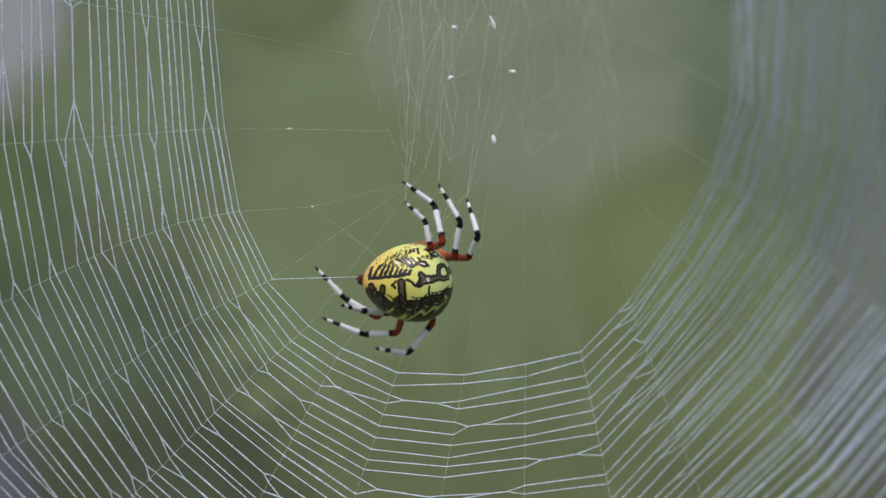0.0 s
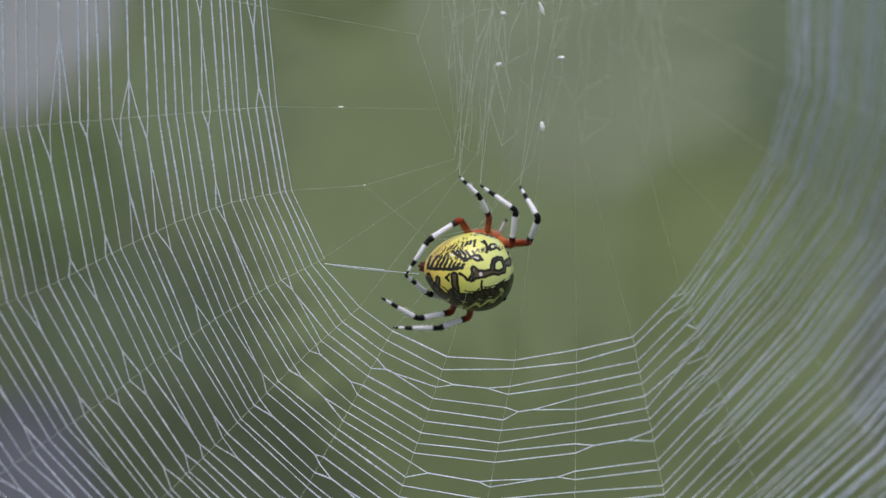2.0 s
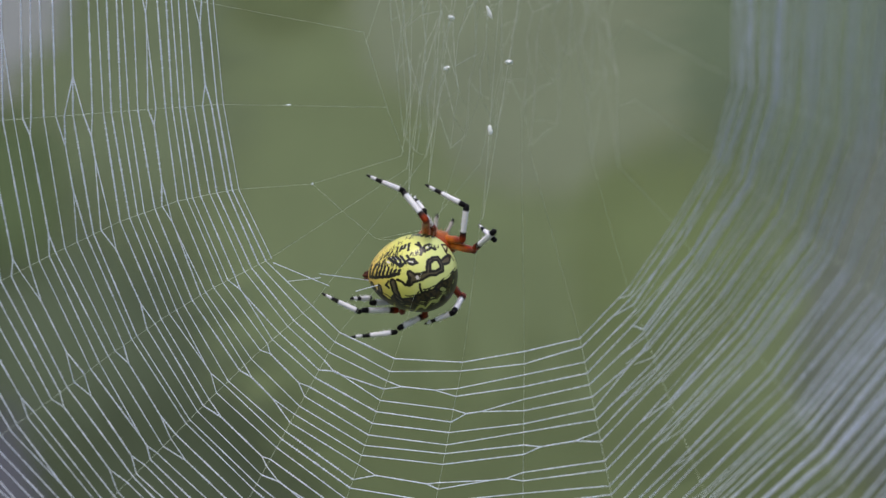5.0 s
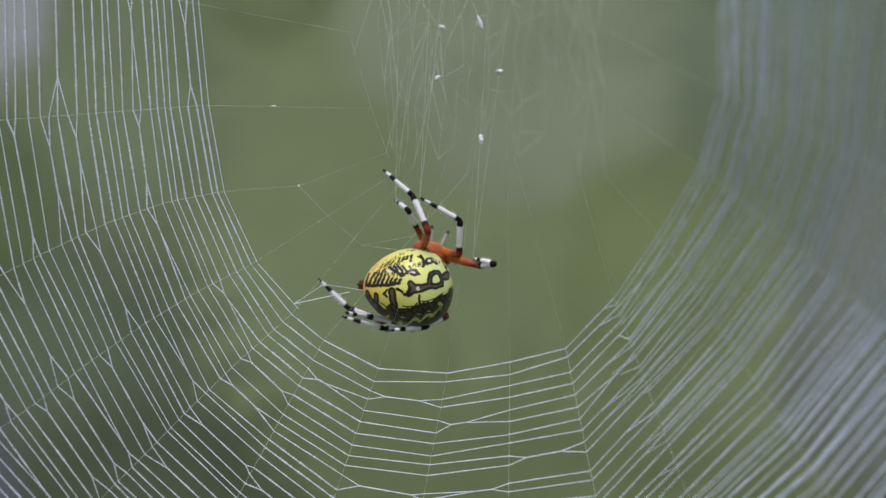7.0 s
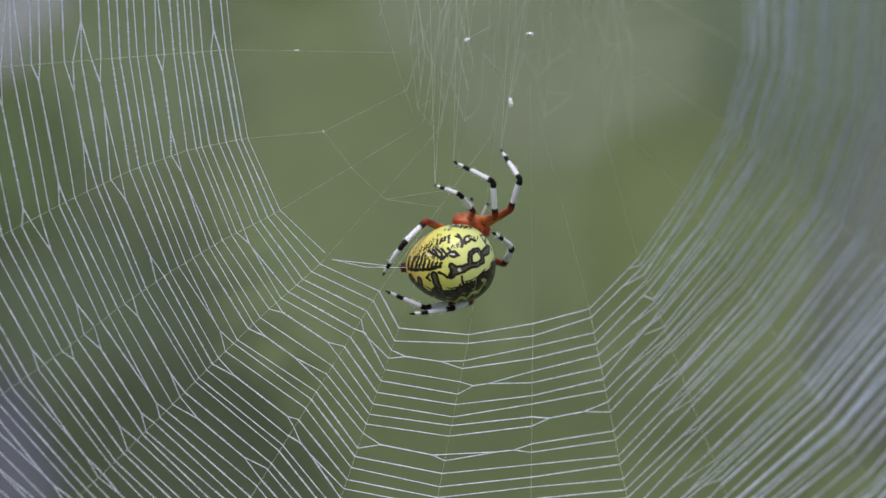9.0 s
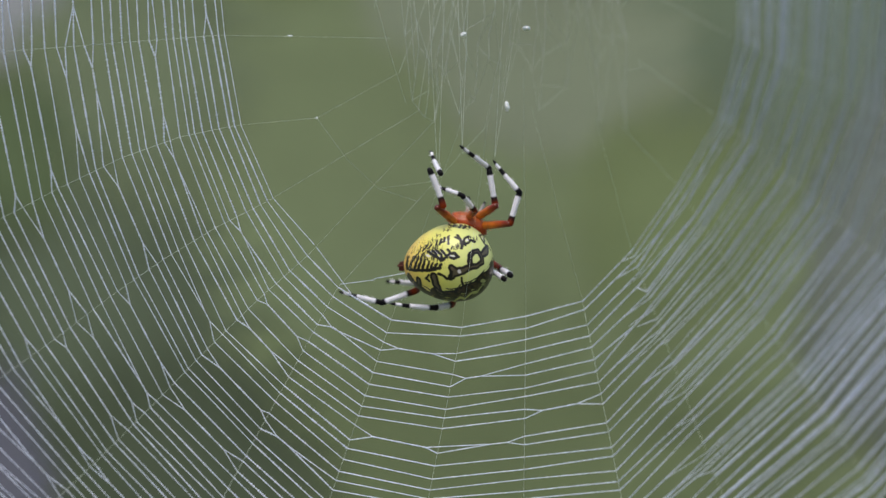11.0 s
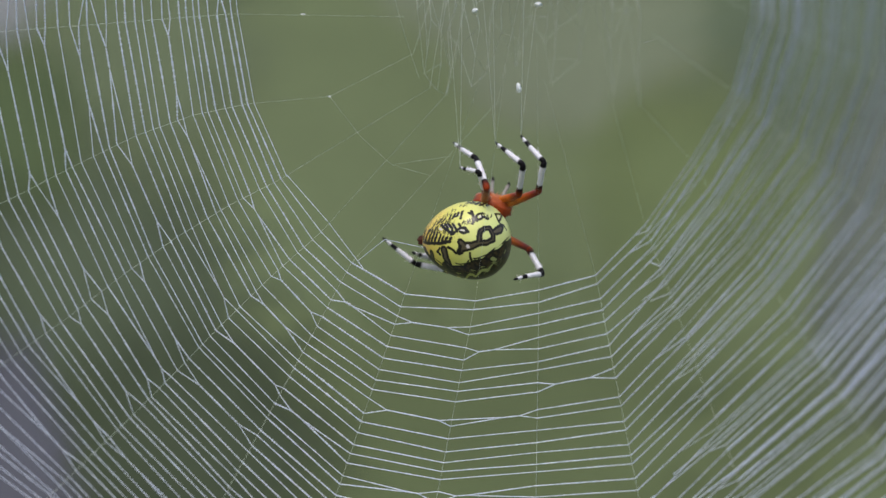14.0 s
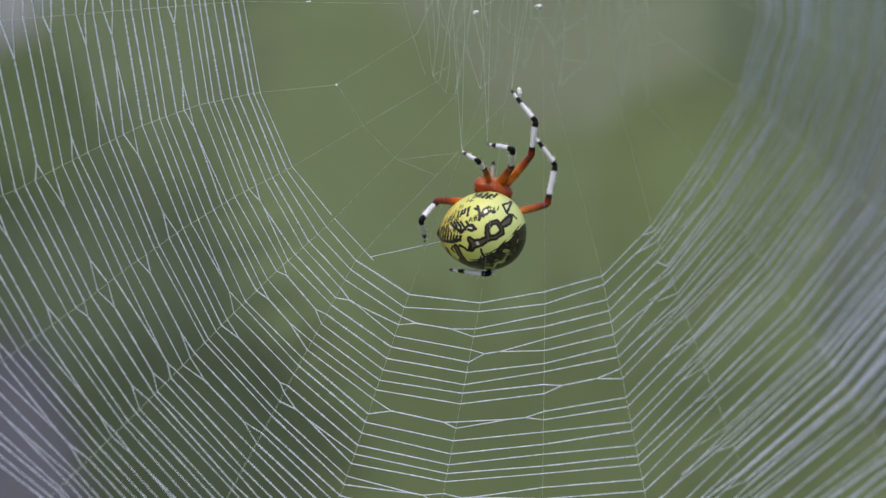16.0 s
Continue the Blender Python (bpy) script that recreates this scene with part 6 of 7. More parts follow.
    walk(tarsus["H"], [(0, pose(-0.00631, 0.00074, -0.00395, -79, -19.2, 149.3)), (0.5, pose(-0.00561, -0.00014, -0.00446, -82, -18.6, 145.9)), (1, pose(-0.0065, 0.00014, -0.00354, -63.6, -15.9, 136.7)), (1.5, pose(-0.00673, -0.00076, -0.00268, -71.3, -23, 154.6)), (2, pose(-0.00548, -0.00098, -0.00324, -53, -13.2, 135.4)), (2.5, pose(-0.00646, 0.00584, -0.00363, -49.7, -19.6, 143.6)), (2.75, pose(-0.00584, 0.00588, -0.00337, -52.4, 18.4, 99.8)), (3, pose(-0.00522, 0.00593, -0.00312, -88.9, 39.7, 37.5)), (3.5, pose(-0.00563, 0.00577, -0.00235, -90.9, 39.7, 38.6)), (3.67, pose(-0.006, 0.00358, -0.00217, -58.7, 27.3, 89.9)), (3.83, pose(-0.00637, 0.00138, -0.00198, -47.4, -0.1, 125.8)), (4, pose(-0.00674, -0.00082, -0.0018, -54.4, -28.7, 160.7)), (6.5, pose(-0.00531, -0.00103, -0.00423, -80.2, -24.2, 148.6)), (7, pose(-0.00566, -0.00052, -0.00396, -73.4, -24.6, 150.7)), (7.5, pose(-0.006, -0.00021, -0.00128, -52.8, -21.2, 143.5)), (8, pose(-0.00517, -0.00102, -0.00306, -65.2, -15.6, 133.7)), (8.5, pose(-0.00501, -0.00124, -0.00297, -63.6, -18.5, 140)), (8.75, pose(-0.00472, 0.00279, -0.0029, -69.8, 5.5, 88.2)), (9, pose(-0.00443, 0.00683, -0.00283, -93.2, 14.6, 31.5)), (10.25, pose(-0.00521, 0.00594, -0.00393, -72.8, 6.8, 90.1)), (11.5, pose(-0.00599, 0.00506, -0.00503, -68.1, -14.2, 144.6)), (12, pose(-0.00482, -0.00103, -0.00312, -69.3, -17, 152.1)), (12.5, pose(-0.00552, -0.00136, -0.00354, -66.2, -17.8, 154)), (12.67, pose(-0.00523, 0.00141, -0.00346, -64.4, 0.2, 116.1)), (12.83, pose(-0.00495, 0.00418, -0.00338, -74.3, 15.4, 77.1)), (13, pose(-0.00466, 0.00695, -0.0033, -92.5, 20.4, 33.8)), (13.5, pose(-0.00527, 0.00664, -0.00319, -91.7, 20.5, 37.7)), (14, pose(-0.0055, 0.00666, -0.00221, -96.9, 20.8, 41)), (14.5, pose(-0.00613, 0.00578, -0.00262, -98.8, 21.1, 44)), (15, pose(-0.00633, 0.00536, -0.00277, -99.4, 21.6, 47.2)), (15.5, pose(-0.00632, 0.00529, -0.00257, -98.9, 22.2, 50.8)), (16, pose(-0.00662, 0.00495, -0.00257, -98.2, 22.5, 53.3))])
    walk(femur["G"], [(0, pose(0.00214, 0.00293, 0.00117, 168.4, -8, 91.6)), (0.5, pose(0.00225, 0.003, 0.0007, 176.5, -7.2, 91.5)), (1, pose(0.00231, 0.0029, 0.00144, -176.6, -7.4, 91.5)), (1.5, pose(0.00239, 0.00203, 0.0041, -178.2, -15.7, 91.2)), (2, pose(0.00115, 0.00195, 0.00368, 160.7, -18.4, 91.6)), (2.5, pose(0.00086, 0.00233, 0.00173, 130.5, -24.8, 96.2)), (3, pose(0.00102, 0.00219, 0.00203, 139.9, -25.1, 96.7)), (3.5, pose(0.00164, 0.00263, 0.00132, 140.5, -23.9, 95.5)), (4, pose(0.00226, 0.00301, 0.0006, 142.1, -7.8, 82.2)), (6.5, pose(0.00189, 0.00273, 0.00175, 163.9, -15, 85.9)), (7, pose(0.00188, 0.00283, 0.00147, 158.1, -13.7, 85.5)), (7.5, pose(0.00149, 0.00278, 0.00118, 128.8, -20.5, 90.8)), (8, pose(0.00103, 0.00261, 0.00166, 132.5, -20.3, 90.5)), (8.5, pose(0.00099, 0.00252, 0.00143, 124.8, -24, 95.5)), (9, pose(0.00117, 0.00261, 0.00136, 126.4, -23.1, 94)), (11.5, pose(0.0016, 0.00289, 0.00137, 140.7, -13.9, 83.9)), (12, pose(0.00192, 0.00293, 0.00129, 154.9, -10.3, 81.6)), (12.5, pose(0.00183, 0.00287, 0.00128, 149.9, -15.2, 84.2)), (13, pose(0.00226, 0.00301, 0.0006, 159.6, -9.8, 81.6)), (13.5, pose(0.0017, 0.00269, 0.00135, 146, -23.5, 88.9)), (14, pose(0.00207, 0.00289, 0.00076, 133.6, -31.8, 96.8)), (14.5, pose(0.00226, 0.00301, 0.0006, 117.4, -36, 103.8)), (15, pose(0.00226, 0.00301, 0.0006, 106.5, -36.1, 104.2)), (15.5, pose(0.00226, 0.00301, 0.0006, 87, -38.1, 125.3)), (16, pose(0.00226, 0.00301, 0.0006, 105.8, -39.1, 136.9))])
    walk(tibia["G"], [(0, pose(0.00351, 0.00391, -0.00555, -142.3, -0.2, 89.9)), (0.5, pose(0.00265, 0.00388, -0.00616, -113, 0.2, 90.4)), (1, pose(0.00187, 0.00378, -0.00541, -104.7, 14.6, 131.1)), (1.25, pose(0.00201, 0.00384, -0.00399, -113.2, -0.4, 89.2)), (1.5, pose(0.00214, 0.0039, -0.00256, -109.5, -17.1, 47.8)), (1.67, pose(0.00255, 0.00396, -0.00255, -136.7, 6.7, 83)), (1.83, pose(0.00297, 0.00402, -0.00253, -148.6, 40.9, 110.6)), (2, pose(0.00338, 0.00408, -0.00252, -121.1, 74.5, 167.7)), (2.5, pose(0.00589, 0.00478, -0.00235, -106.6, 76, -178.9)), (3, pose(0.00518, 0.00494, -0.00276, -108.5, 75.8, 178.1)), (3.5, pose(0.00582, 0.0052, -0.00356, -105.3, 75.3, 171.2)), (4, pose(0.00657, 0.00316, -0.00481, -80, 75.5, -166.4)), (6.5, pose(0.00393, 0.00431, -0.00468, -147.2, 57.1, 108.7)), (7, pose(0.00458, 0.00414, -0.00477, -109.3, 67.1, 135.3)), (7.25, pose(0.00572, 0.00426, -0.00382, -50.3, 60.3, -151.3)), (7.5, pose(0.00686, 0.00438, -0.00288, -34.5, 36.4, -119.6)), (8, pose(0.00612, 0.00428, -0.00272, -37.6, 37, -120.1)), (8.5, pose(0.0065, 0.00466, -0.00218, -46.9, 39.2, -122.6)), (9, pose(0.00662, 0.00461, -0.00242, -41.3, 36, -118.7)), (11.5, pose(0.0061, 0.0037, -0.00384, -90, 54, -170.8)), (12, pose(0.00498, 0.00361, -0.00488, -97.4, 52.5, 151.1)), (12.5, pose(0.00545, 0.00407, -0.0045, -148.9, 43.2, 130.1)), (13, pose(0.00481, 0.00375, -0.00579, -129.8, 41.6, 128.2)), (13.5, pose(0.00561, 0.00491, -0.00391, -179.3, 26.1, 119.4)), (14, pose(0.00676, 0.00598, -0.00329, 172.3, 62.5, 116.3)), (14.25, pose(0.00727, 0.00614, -0.00263, 20.9, 77.7, -30.6)), (14.5, pose(0.00778, 0.00629, -0.00197, 1.8, 39.9, -44.9)), (15, pose(0.00841, 0.00576, -0.00099, -10.8, 29.5, -43.9)), (15.5, pose(0.00803, 0.00682, 0.00089, -26, -7.7, -31.6)), (16, pose(0.00594, 0.00869, -0.00086, -34.5, -4.4, -33.6))])
    walk(tarsus["G"], [(0, pose(0.00015, 0.00393, -0.00991, -81.5, -4.9, 119.7)), (0.5, pose(-0.00242, 0.00384, -0.00831, -86, -4.8, 118.7)), (1, pose(-0.00192, 0.00002, -0.00676, -94, -4.8, 124)), (1.25, pose(-0.00163, 0.0039, -0.00554, -93.6, -7.9, 79.5)), (1.5, pose(-0.00134, 0.00779, -0.00432, -91.2, -9.9, 34.6)), (2, pose(0.00505, -0.00111, -0.00328, -93.7, -9.8, 36.6)), (2.5, pose(0.00753, -0.00047, -0.00273, -97.9, -9.8, 36.3)), (3, pose(0.0067, -0.00034, -0.00319, -106.2, -9.5, 37.7)), (3.5, pose(0.00639, -0.00027, -0.00393, -102.3, -10.2, 35)), (4, pose(0.00694, -0.00233, -0.00457, -100.1, -9.6, 38.3)), (5.25, pose(0.00465, -0.00133, -0.00588, -112.4, 4.5, 84)), (6.5, pose(0.00236, -0.00033, -0.00719, -110.9, 23.2, 129.5)), (7, pose(0.00211, -0.00073, -0.00547, -86.6, 23.7, 133)), (7.5, pose(0.00825, 0.00049, 0.00077, -52.3, 9.1, 172)), (8, pose(0.00771, 0.00032, 0.00076, -46.4, 10.3, 170.6)), (8.25, pose(0.00816, 0.0004, 0.00075, -13.9, 39.9, 152)), (8.5, pose(0.00861, 0.00049, 0.00074, 37.9, 73.2, 164.6)), (8.75, pose(0.00863, 0.00061, 0.00083, -13.6, 44.4, 152.8)), (9, pose(0.00864, 0.00073, 0.00092, -45.5, 18.7, 169.6)), (9.83, pose(0.00809, -0.0001, -0.00066, -26.1, 43.6, 149.1)), (10.67, pose(0.00753, -0.00092, -0.00225, -11.9, 72.5, 130.6)), (11.5, pose(0.00697, -0.00174, -0.00383, -169.3, 77.2, -56.9)), (11.67, pose(0.00559, -0.00164, -0.00433, 111.5, 87.2, -95.7)), (11.83, pose(0.00421, -0.00154, -0.00482, -5.3, 79, -172.1)), (12, pose(0.00283, -0.00144, -0.00531, -33.5, 68.8, -159.3)), (12.5, pose(0.00535, -0.00023, -0.00794, -120.9, 82.8, 69.8)), (13, pose(0.00293, -0.00071, -0.00843, -84.2, 83.8, 107)), (13.5, pose(0.00674, 0.00276, -0.00886, -44.7, 78.1, 174.1)), (14, pose(0.00957, 0.00197, -0.00581, -52, 75.5, -173.3)), (14.25, pose(0.00986, 0.00282, -0.00178, 2, 77.3, -176.8)), (14.5, pose(0.01016, 0.00368, 0.00225, 64.6, 78.9, -171.5)), (15, pose(0.01105, 0.00466, 0.00373, 23.2, 70, 157.1)), (15.5, pose(0.00873, 0.00923, 0.0058, -10.5, 25.8, 149.9)), (16, pose(0.00738, 0.01148, 0.00367, -8.5, 23.5, 150.3))])
    walk(cephalothorax, [(0, pose(0.0026, 0.00224, 0.0038, 0, 19.2, -0.3)), (0.5, pose(0.00247, 0.0023, 0.00391, -0.5, 17.5, 0.1)), (1, pose(0.00219, 0.0025, 0.00403, -2.3, 14.3, 1.5)), (1.5, pose(0.00201, 0.0028, 0.00399, -5.3, 13.5, 3.5)), (2, pose(0.0022, 0.00315, 0.00369, -8.9, 18.3, 4.9)), (2.5, pose(0.00249, 0.00348, 0.00334, -11.7, 23.8, 6.4)), (3, pose(0.00258, 0.00375, 0.00313, -13.2, 27.1, 8.9)), (3.5, pose(0.0027, 0.00398, 0.00292, -15, 29.9, 9.9)), (4, pose(0.00296, 0.00417, 0.00259, -18.3, 32.9, 7.9)), (6.5, pose(0.00289, 0.00316, 0.00416, -5, 20.1, 8.4)), (7, pose(0.00277, 0.00323, 0.00414, -7.2, 21.2, 6.2)), (7.5, pose(0.00276, 0.00339, 0.00399, -11.1, 23.4, 2.8)), (8, pose(0.00234, 0.00361, 0.00404, -14.5, 25.9, 1.5)), (8.5, pose(0.00268, 0.00382, 0.00391, -16, 27.6, 2.1)), (9, pose(0.00306, 0.00389, 0.00387, -16.4, 28.6, 1.7)), (11.5, pose(0.00283, 0.00403, 0.00374, -20.7, 26.6, -2)), (12, pose(0.00268, 0.00374, 0.00389, -15.3, 23.9, 2.3)), (12.5, pose(0.00275, 0.00359, 0.00376, -12.6, 23.5, 4.7)), (13, pose(0.00287, 0.00363, 0.00369, -11.7, 24, 6.6)), (13.5, pose(0.00284, 0.00379, 0.00363, -11, 24.2, 10.4)), (14, pose(0.00291, 0.00432, 0.00358, -13.4, 27.1, 13.7)), (14.5, pose(0.00212, 0.00467, 0.00351, -19.4, 32.4, 13.7)), (15, pose(0.00195, 0.00518, 0.00359, -23.4, 35.8, 14.5)), (15.5, pose(0.00074, 0.00485, 0.00389, -23.3, 36.4, 18.3)), (16, pose(0.00069, 0.00488, 0.00381, -22.5, 36.7, 21.1))])
    walk(line[0], [(0, pose(-0.02287, 0, 1.19594, 0, 88.2, 0)), (0.5, pose(-0.02301, 0, 1.19588, 180, 89.2, 180)), (1, pose(-0.02311, 0, 1.19592, 180, 87, 180)), (1.5, pose(-0.02288, 0, 1.19616, 180, 83.4, 180)), (2, pose(-0.02267, 0, 1.19594, 180, 81.4, 180)), (2.5, pose(-0.02261, 0, 1.19574, 180, 83.7, 180)), (3, pose(-0.02191, 0, 1.19632, 180, 79.9, 180)), (3.5, pose(-0.02141, 0, 1.1967, 180, 79.6, 180)), (4, pose(-0.02221, 0, 1.19597, 180, 80, 180)), (6.5, pose(-0.01803, 0, 1.19217, 0, 56, 0)), (7, pose(-0.01793, 0, 1.1922, 0, 56.5, 0)), (7.5, pose(-0.01726, 0, 1.19167, 0, 84.7, 0)), (8, pose(-0.01666, 0, 1.19196, 180, 89.2, 180)), (8.5, pose(-0.01648, 0, 1.19195, 180, 84.8, 180)), (9, pose(-0.0161, 0, 1.19277, 180, 77.7, 180)), (11.5, pose(-0.01407, 0, 1.18792, 0, 78.2, 0)), (12, pose(-0.0142, 0, 1.18825, 0, 76.5, 0)), (12.5, pose(-0.0124, 0, 1.18783, 0, 73.3, 0)), (13, pose(-0.01281, 0, 1.1876, 0, 59.7, 0)), (13.5, pose(-0.01365, 0, 1.18786, 0, 55, 0)), (14, pose(-0.01358, 0, 1.18807, 0, 51.7, 0)), (14.5, pose(-0.01333, 0, 1.18799, 0, 51.7, 0)), (15, pose(-0.01272, 0, 1.18811, 0, 84.9, 0)), (15.5, pose(-0.01266, 0, 1.18832, 0, 76.2, 0)), (16, pose(-0.0128, 0, 1.18872, 0, 77.8, 0))])
    walk(line[1], [(0, pose(-0.01821, 0, 1.19608, 0, 88.8, 23.1)), (0.5, pose(-0.01834, 0, 1.19582, 180, 88.7, -157.6)), (1, pose(-0.01845, 0, 1.19568, 180, 86.6, -159.4)), (1.5, pose(-0.01825, 0, 1.19563, 180, 83.1, -159.9)), (2, pose(-0.01806, 0, 1.19525, -180, 85, -158.9)), (2.5, pose(-0.01797, 0, 1.19523, 180, 83.2, -157.9)), (3, pose(-0.01731, 0, 1.1955, 180, 79.7, -156.9)), (3.5, pose(-0.01682, 0, 1.19586, 180, 79.5, -154.5)), (4, pose(-0.01762, 0, 1.19515, -180, 79.7, -157.1)), (6.5, pose(-0.01416, 0, 1.19479, -180, 86.2, -146.9)), (7, pose(-0.01404, 0, 1.19478, -180, 81.9, -147.6)), (7.5, pose(-0.01261, 0, 1.1921, 0, 86.7, 30.9)), (8, pose(-0.01199, 0, 1.19189, 180, 87.9, -151)), (8.5, pose(-0.01183, 0, 1.19153, -180, 83.8, -149.9)), (9, pose(-0.01154, 0, 1.19178, 180, 87.9, -149.3)), (11.5, pose(-0.0095, 0, 1.18887, 0, 82, 34.3)), (12, pose(-0.00966, 0, 1.18934, 0, 80, 32)), (12.5, pose(-0.00793, 0, 1.18917, 0, 80.6, 47.5)), (13, pose(-0.00878, 0, 1.18995, 180, 85.9, -140.6)), (13.5, pose(-0.00983, 0, 1.19054, 180, 79.4, -144.7)), (14, pose(-0.00992, 0, 1.19096, 180, 77.8, -146.1)), (14.5, pose(-0.00967, 0, 1.19088, 180, 77.4, -149.9)), (15, pose(-0.00807, 0, 1.18852, 0, 88.3, 38.2)), (15.5, pose(-0.00813, 0, 1.18943, 0, 80.2, 34.8)), (16, pose(-0.00824, 0, 1.18971, 0, 81.8, 36.5))])
    walk(laid[0], [(0, pose(-0.02287, 0, 1.19594, 0, 88.2, 0)), (0.5, pose(-0.02301, 0, 1.19588, 180, 89.2, 180)), (1, pose(-0.02311, 0, 1.19592, 180, 87, 180)), (1.5, pose(-0.02288, 0, 1.19616, 180, 83.4, 180)), (2, pose(-0.02267, 0, 1.19594, 180, 84, 180)), (2.5, pose(-0.02261, 0, 1.19574, 180, 83.7, 180)), (3, pose(-0.02191, 0, 1.19632, 180, 79.9, 180)), (3.5, pose(-0.02141, 0, 1.1967, 180, 79.6, 180)), (4, pose(-0.02221, 0, 1.19597, 180, 80, 180)), (6.5, pose(-0.0227, 0, 1.19729, 180, 42.4, 180)), (7, pose(-0.02273, 0, 1.19756, 180, 41.9, 180)), (7.5, pose(-0.0228, 0, 1.19833, 180, 39.8, 180)), (8, pose(-0.02284, 0, 1.19868, 180, 42.6, 180)), (8.5, pose(-0.02286, 0, 1.19886, 180, 42.7, 180)), (9, pose(-0.02289, 0, 1.19923, 180, 46.5, 180)), (11.5, pose(-0.02295, 0, 1.19985, 180, 40.4, 180)), (12, pose(-0.02296, 0, 1.19997, 180, 40.1, 180)), (12.5, pose(-0.02296, 0, 1.19995, 180, 40.2, 180)), (13, pose(-0.02294, 0, 1.19972, 180, 40.6, 180)), (13.5, pose(-0.02293, 0, 1.19967, 180, 40.7, 180)), (14, pose(-0.02291, 0, 1.19947, 180, 41.1, 180)), (14.5, pose(-0.02293, 0, 1.19968, 180, 40.7, 180)), (15, pose(-0.023, 0, 1.20031, 180, 39.5, 180)), (15.5, pose(-0.023, 0, 1.20037, 180, 39.4, 180)), (16, pose(-0.02302, 0, 1.2006, 180, 39, 180))])
    walk(laid[1], [(0, pose(-0.00879, 0, 1.19631, 180, 86.8, -156.9)), (0.5, pose(-0.00865, 0, 1.19572, 180, 87.8, -157.4)), (1, pose(-0.00807, 0, 1.19526, 180, 89, -157.6)), (1.5, pose(-0.00765, 0, 1.19466, 0, 88.9, 22.6)), (2, pose(-0.00789, 0, 1.19461, 0, 85, 21.9)), (2.5, pose(-0.00818, 0, 1.19439, 0, 86.7, 22.8)), (3, pose(-0.00789, 0, 1.19421, 0, 82.6, 23.3)), (3.5, pose(-0.00815, 0, 1.19467, 0, 85.3, 24)), (4, pose(-0.00812, 0, 1.19386, 0, 76.9, 24.7)), (6.5, pose(-0.01803, 0, 1.19217, 0, 74.8, 0)), (7, pose(-0.01793, 0, 1.1922, 0, 77.9, 0)), (7.5, pose(-0.01726, 0, 1.19167, 0, 84.7, 0)), (8, pose(-0.01666, 0, 1.19196, 180, 89.2, 180)), (8.5, pose(-0.01648, 0, 1.19195, 180, 84.8, 180)), (9, pose(-0.0161, 0, 1.19277, 180, 83.8, 180)), (11.5, pose(-0.01749, 0, 1.19342, 180, 31.8, 180)), (12, pose(-0.01751, 0, 1.1935, 180, 32.2, 180)), (12.5, pose(-0.0175, 0, 1.19348, 180, 42.1, 180)), (13, pose(-0.01747, 0, 1.19334, 180, 39.1, 180)), (13.5, pose(-0.01746, 0, 1.1933, 180, 35, 180)), (14, pose(-0.01742, 0, 1.19317, 180, 37, 180)), (14.5, pose(-0.01746, 0, 1.19331, 180, 37.8, 180)), (15, pose(-0.01756, 0, 1.19372, 180, 40.8, 180)), (15.5, pose(-0.01757, 0, 1.19376, 180, 42.1, 180)), (16, pose(-0.01761, 0, 1.19391, 180, 42.8, 180))])
    walk(taut[0], [(0, pose(-0.00508, 0.00097, 1.20631, 0, 12.2, 57.6)), (0.5, pose(-0.00519, 0.00068, 1.20659, 0, 12.5, 58)), (1, pose(-0.00477, 0.00118, 1.20708, 0, 12, 58.5)), (1.5, pose(-0.0048, 0.00067, 1.20748, 0, 12.6, 59.8)), (2, pose(-0.00468, 0.00009, 1.20765, 0, 13.1, 61.8)), (2.5, pose(-0.00512, 0.0007, 1.20774, 0, 12.8, 58.2)), (3, pose(-0.00538, 0.00128, 1.20802, 0, 12.5, 55.4)), (3.5, pose(-0.00548, 0.00094, 1.20787, 0, 12.8, 56)), (4, pose(-0.00529, 0.00095, 1.20797, 0, 12.7, 56.8)), (6.5, pose(-0.00381, 0.00144, 1.20116, 0, 10, 62.6)), (7, pose(-0.0045, 0.00249, 1.20608, 0, 10.3, 55.6)), (7.5, pose(-0.00257, 0.00006, 1.20319, 0, 11.2, 72.1)), (8, pose(-0.00211, 0.0003, 1.2025, 0, 10.7, 74.2)), (8.5, pose(-0.0024, -0.00012, 1.20271, 0, 11.2, 73.3)), (9, pose(-0.00238, -0.00021, 1.20271, 0, 11.3, 73.5)), (11.5, pose(-0.0005, 0.00044, 1.20125, 0, 10, 83.2)), (12, pose(-0.00006, 0.00081, 1.20144, 0, 9.6, 85.7)), (12.5, pose(-0.00021, 0.00099, 1.20141, 0, 9.4, 84.6)), (13, pose(-0.00002, 0.00044, 1.20096, 0, 9.9, 86)), (13.5, pose(-0.00008, 0.00151, 1.20054, 0, 8.7, 85.1)), (14, pose(0.00011, 0.00179, 1.20053, 0, 8.4, 86.3)), (14.5, pose(0.00121, 0.00171, 1.20142, 0, 8.7, 93.9)), (15, pose(-0.00052, 0.00141, 1.20226, 0, 9.2, 82.3)), (15.5, pose(-0.00061, 0.00109, 1.20272, 0, 9.6, 82)), (16, pose(-0.00059, 0.00075, 1.20288, 0, 10, 82.4))])
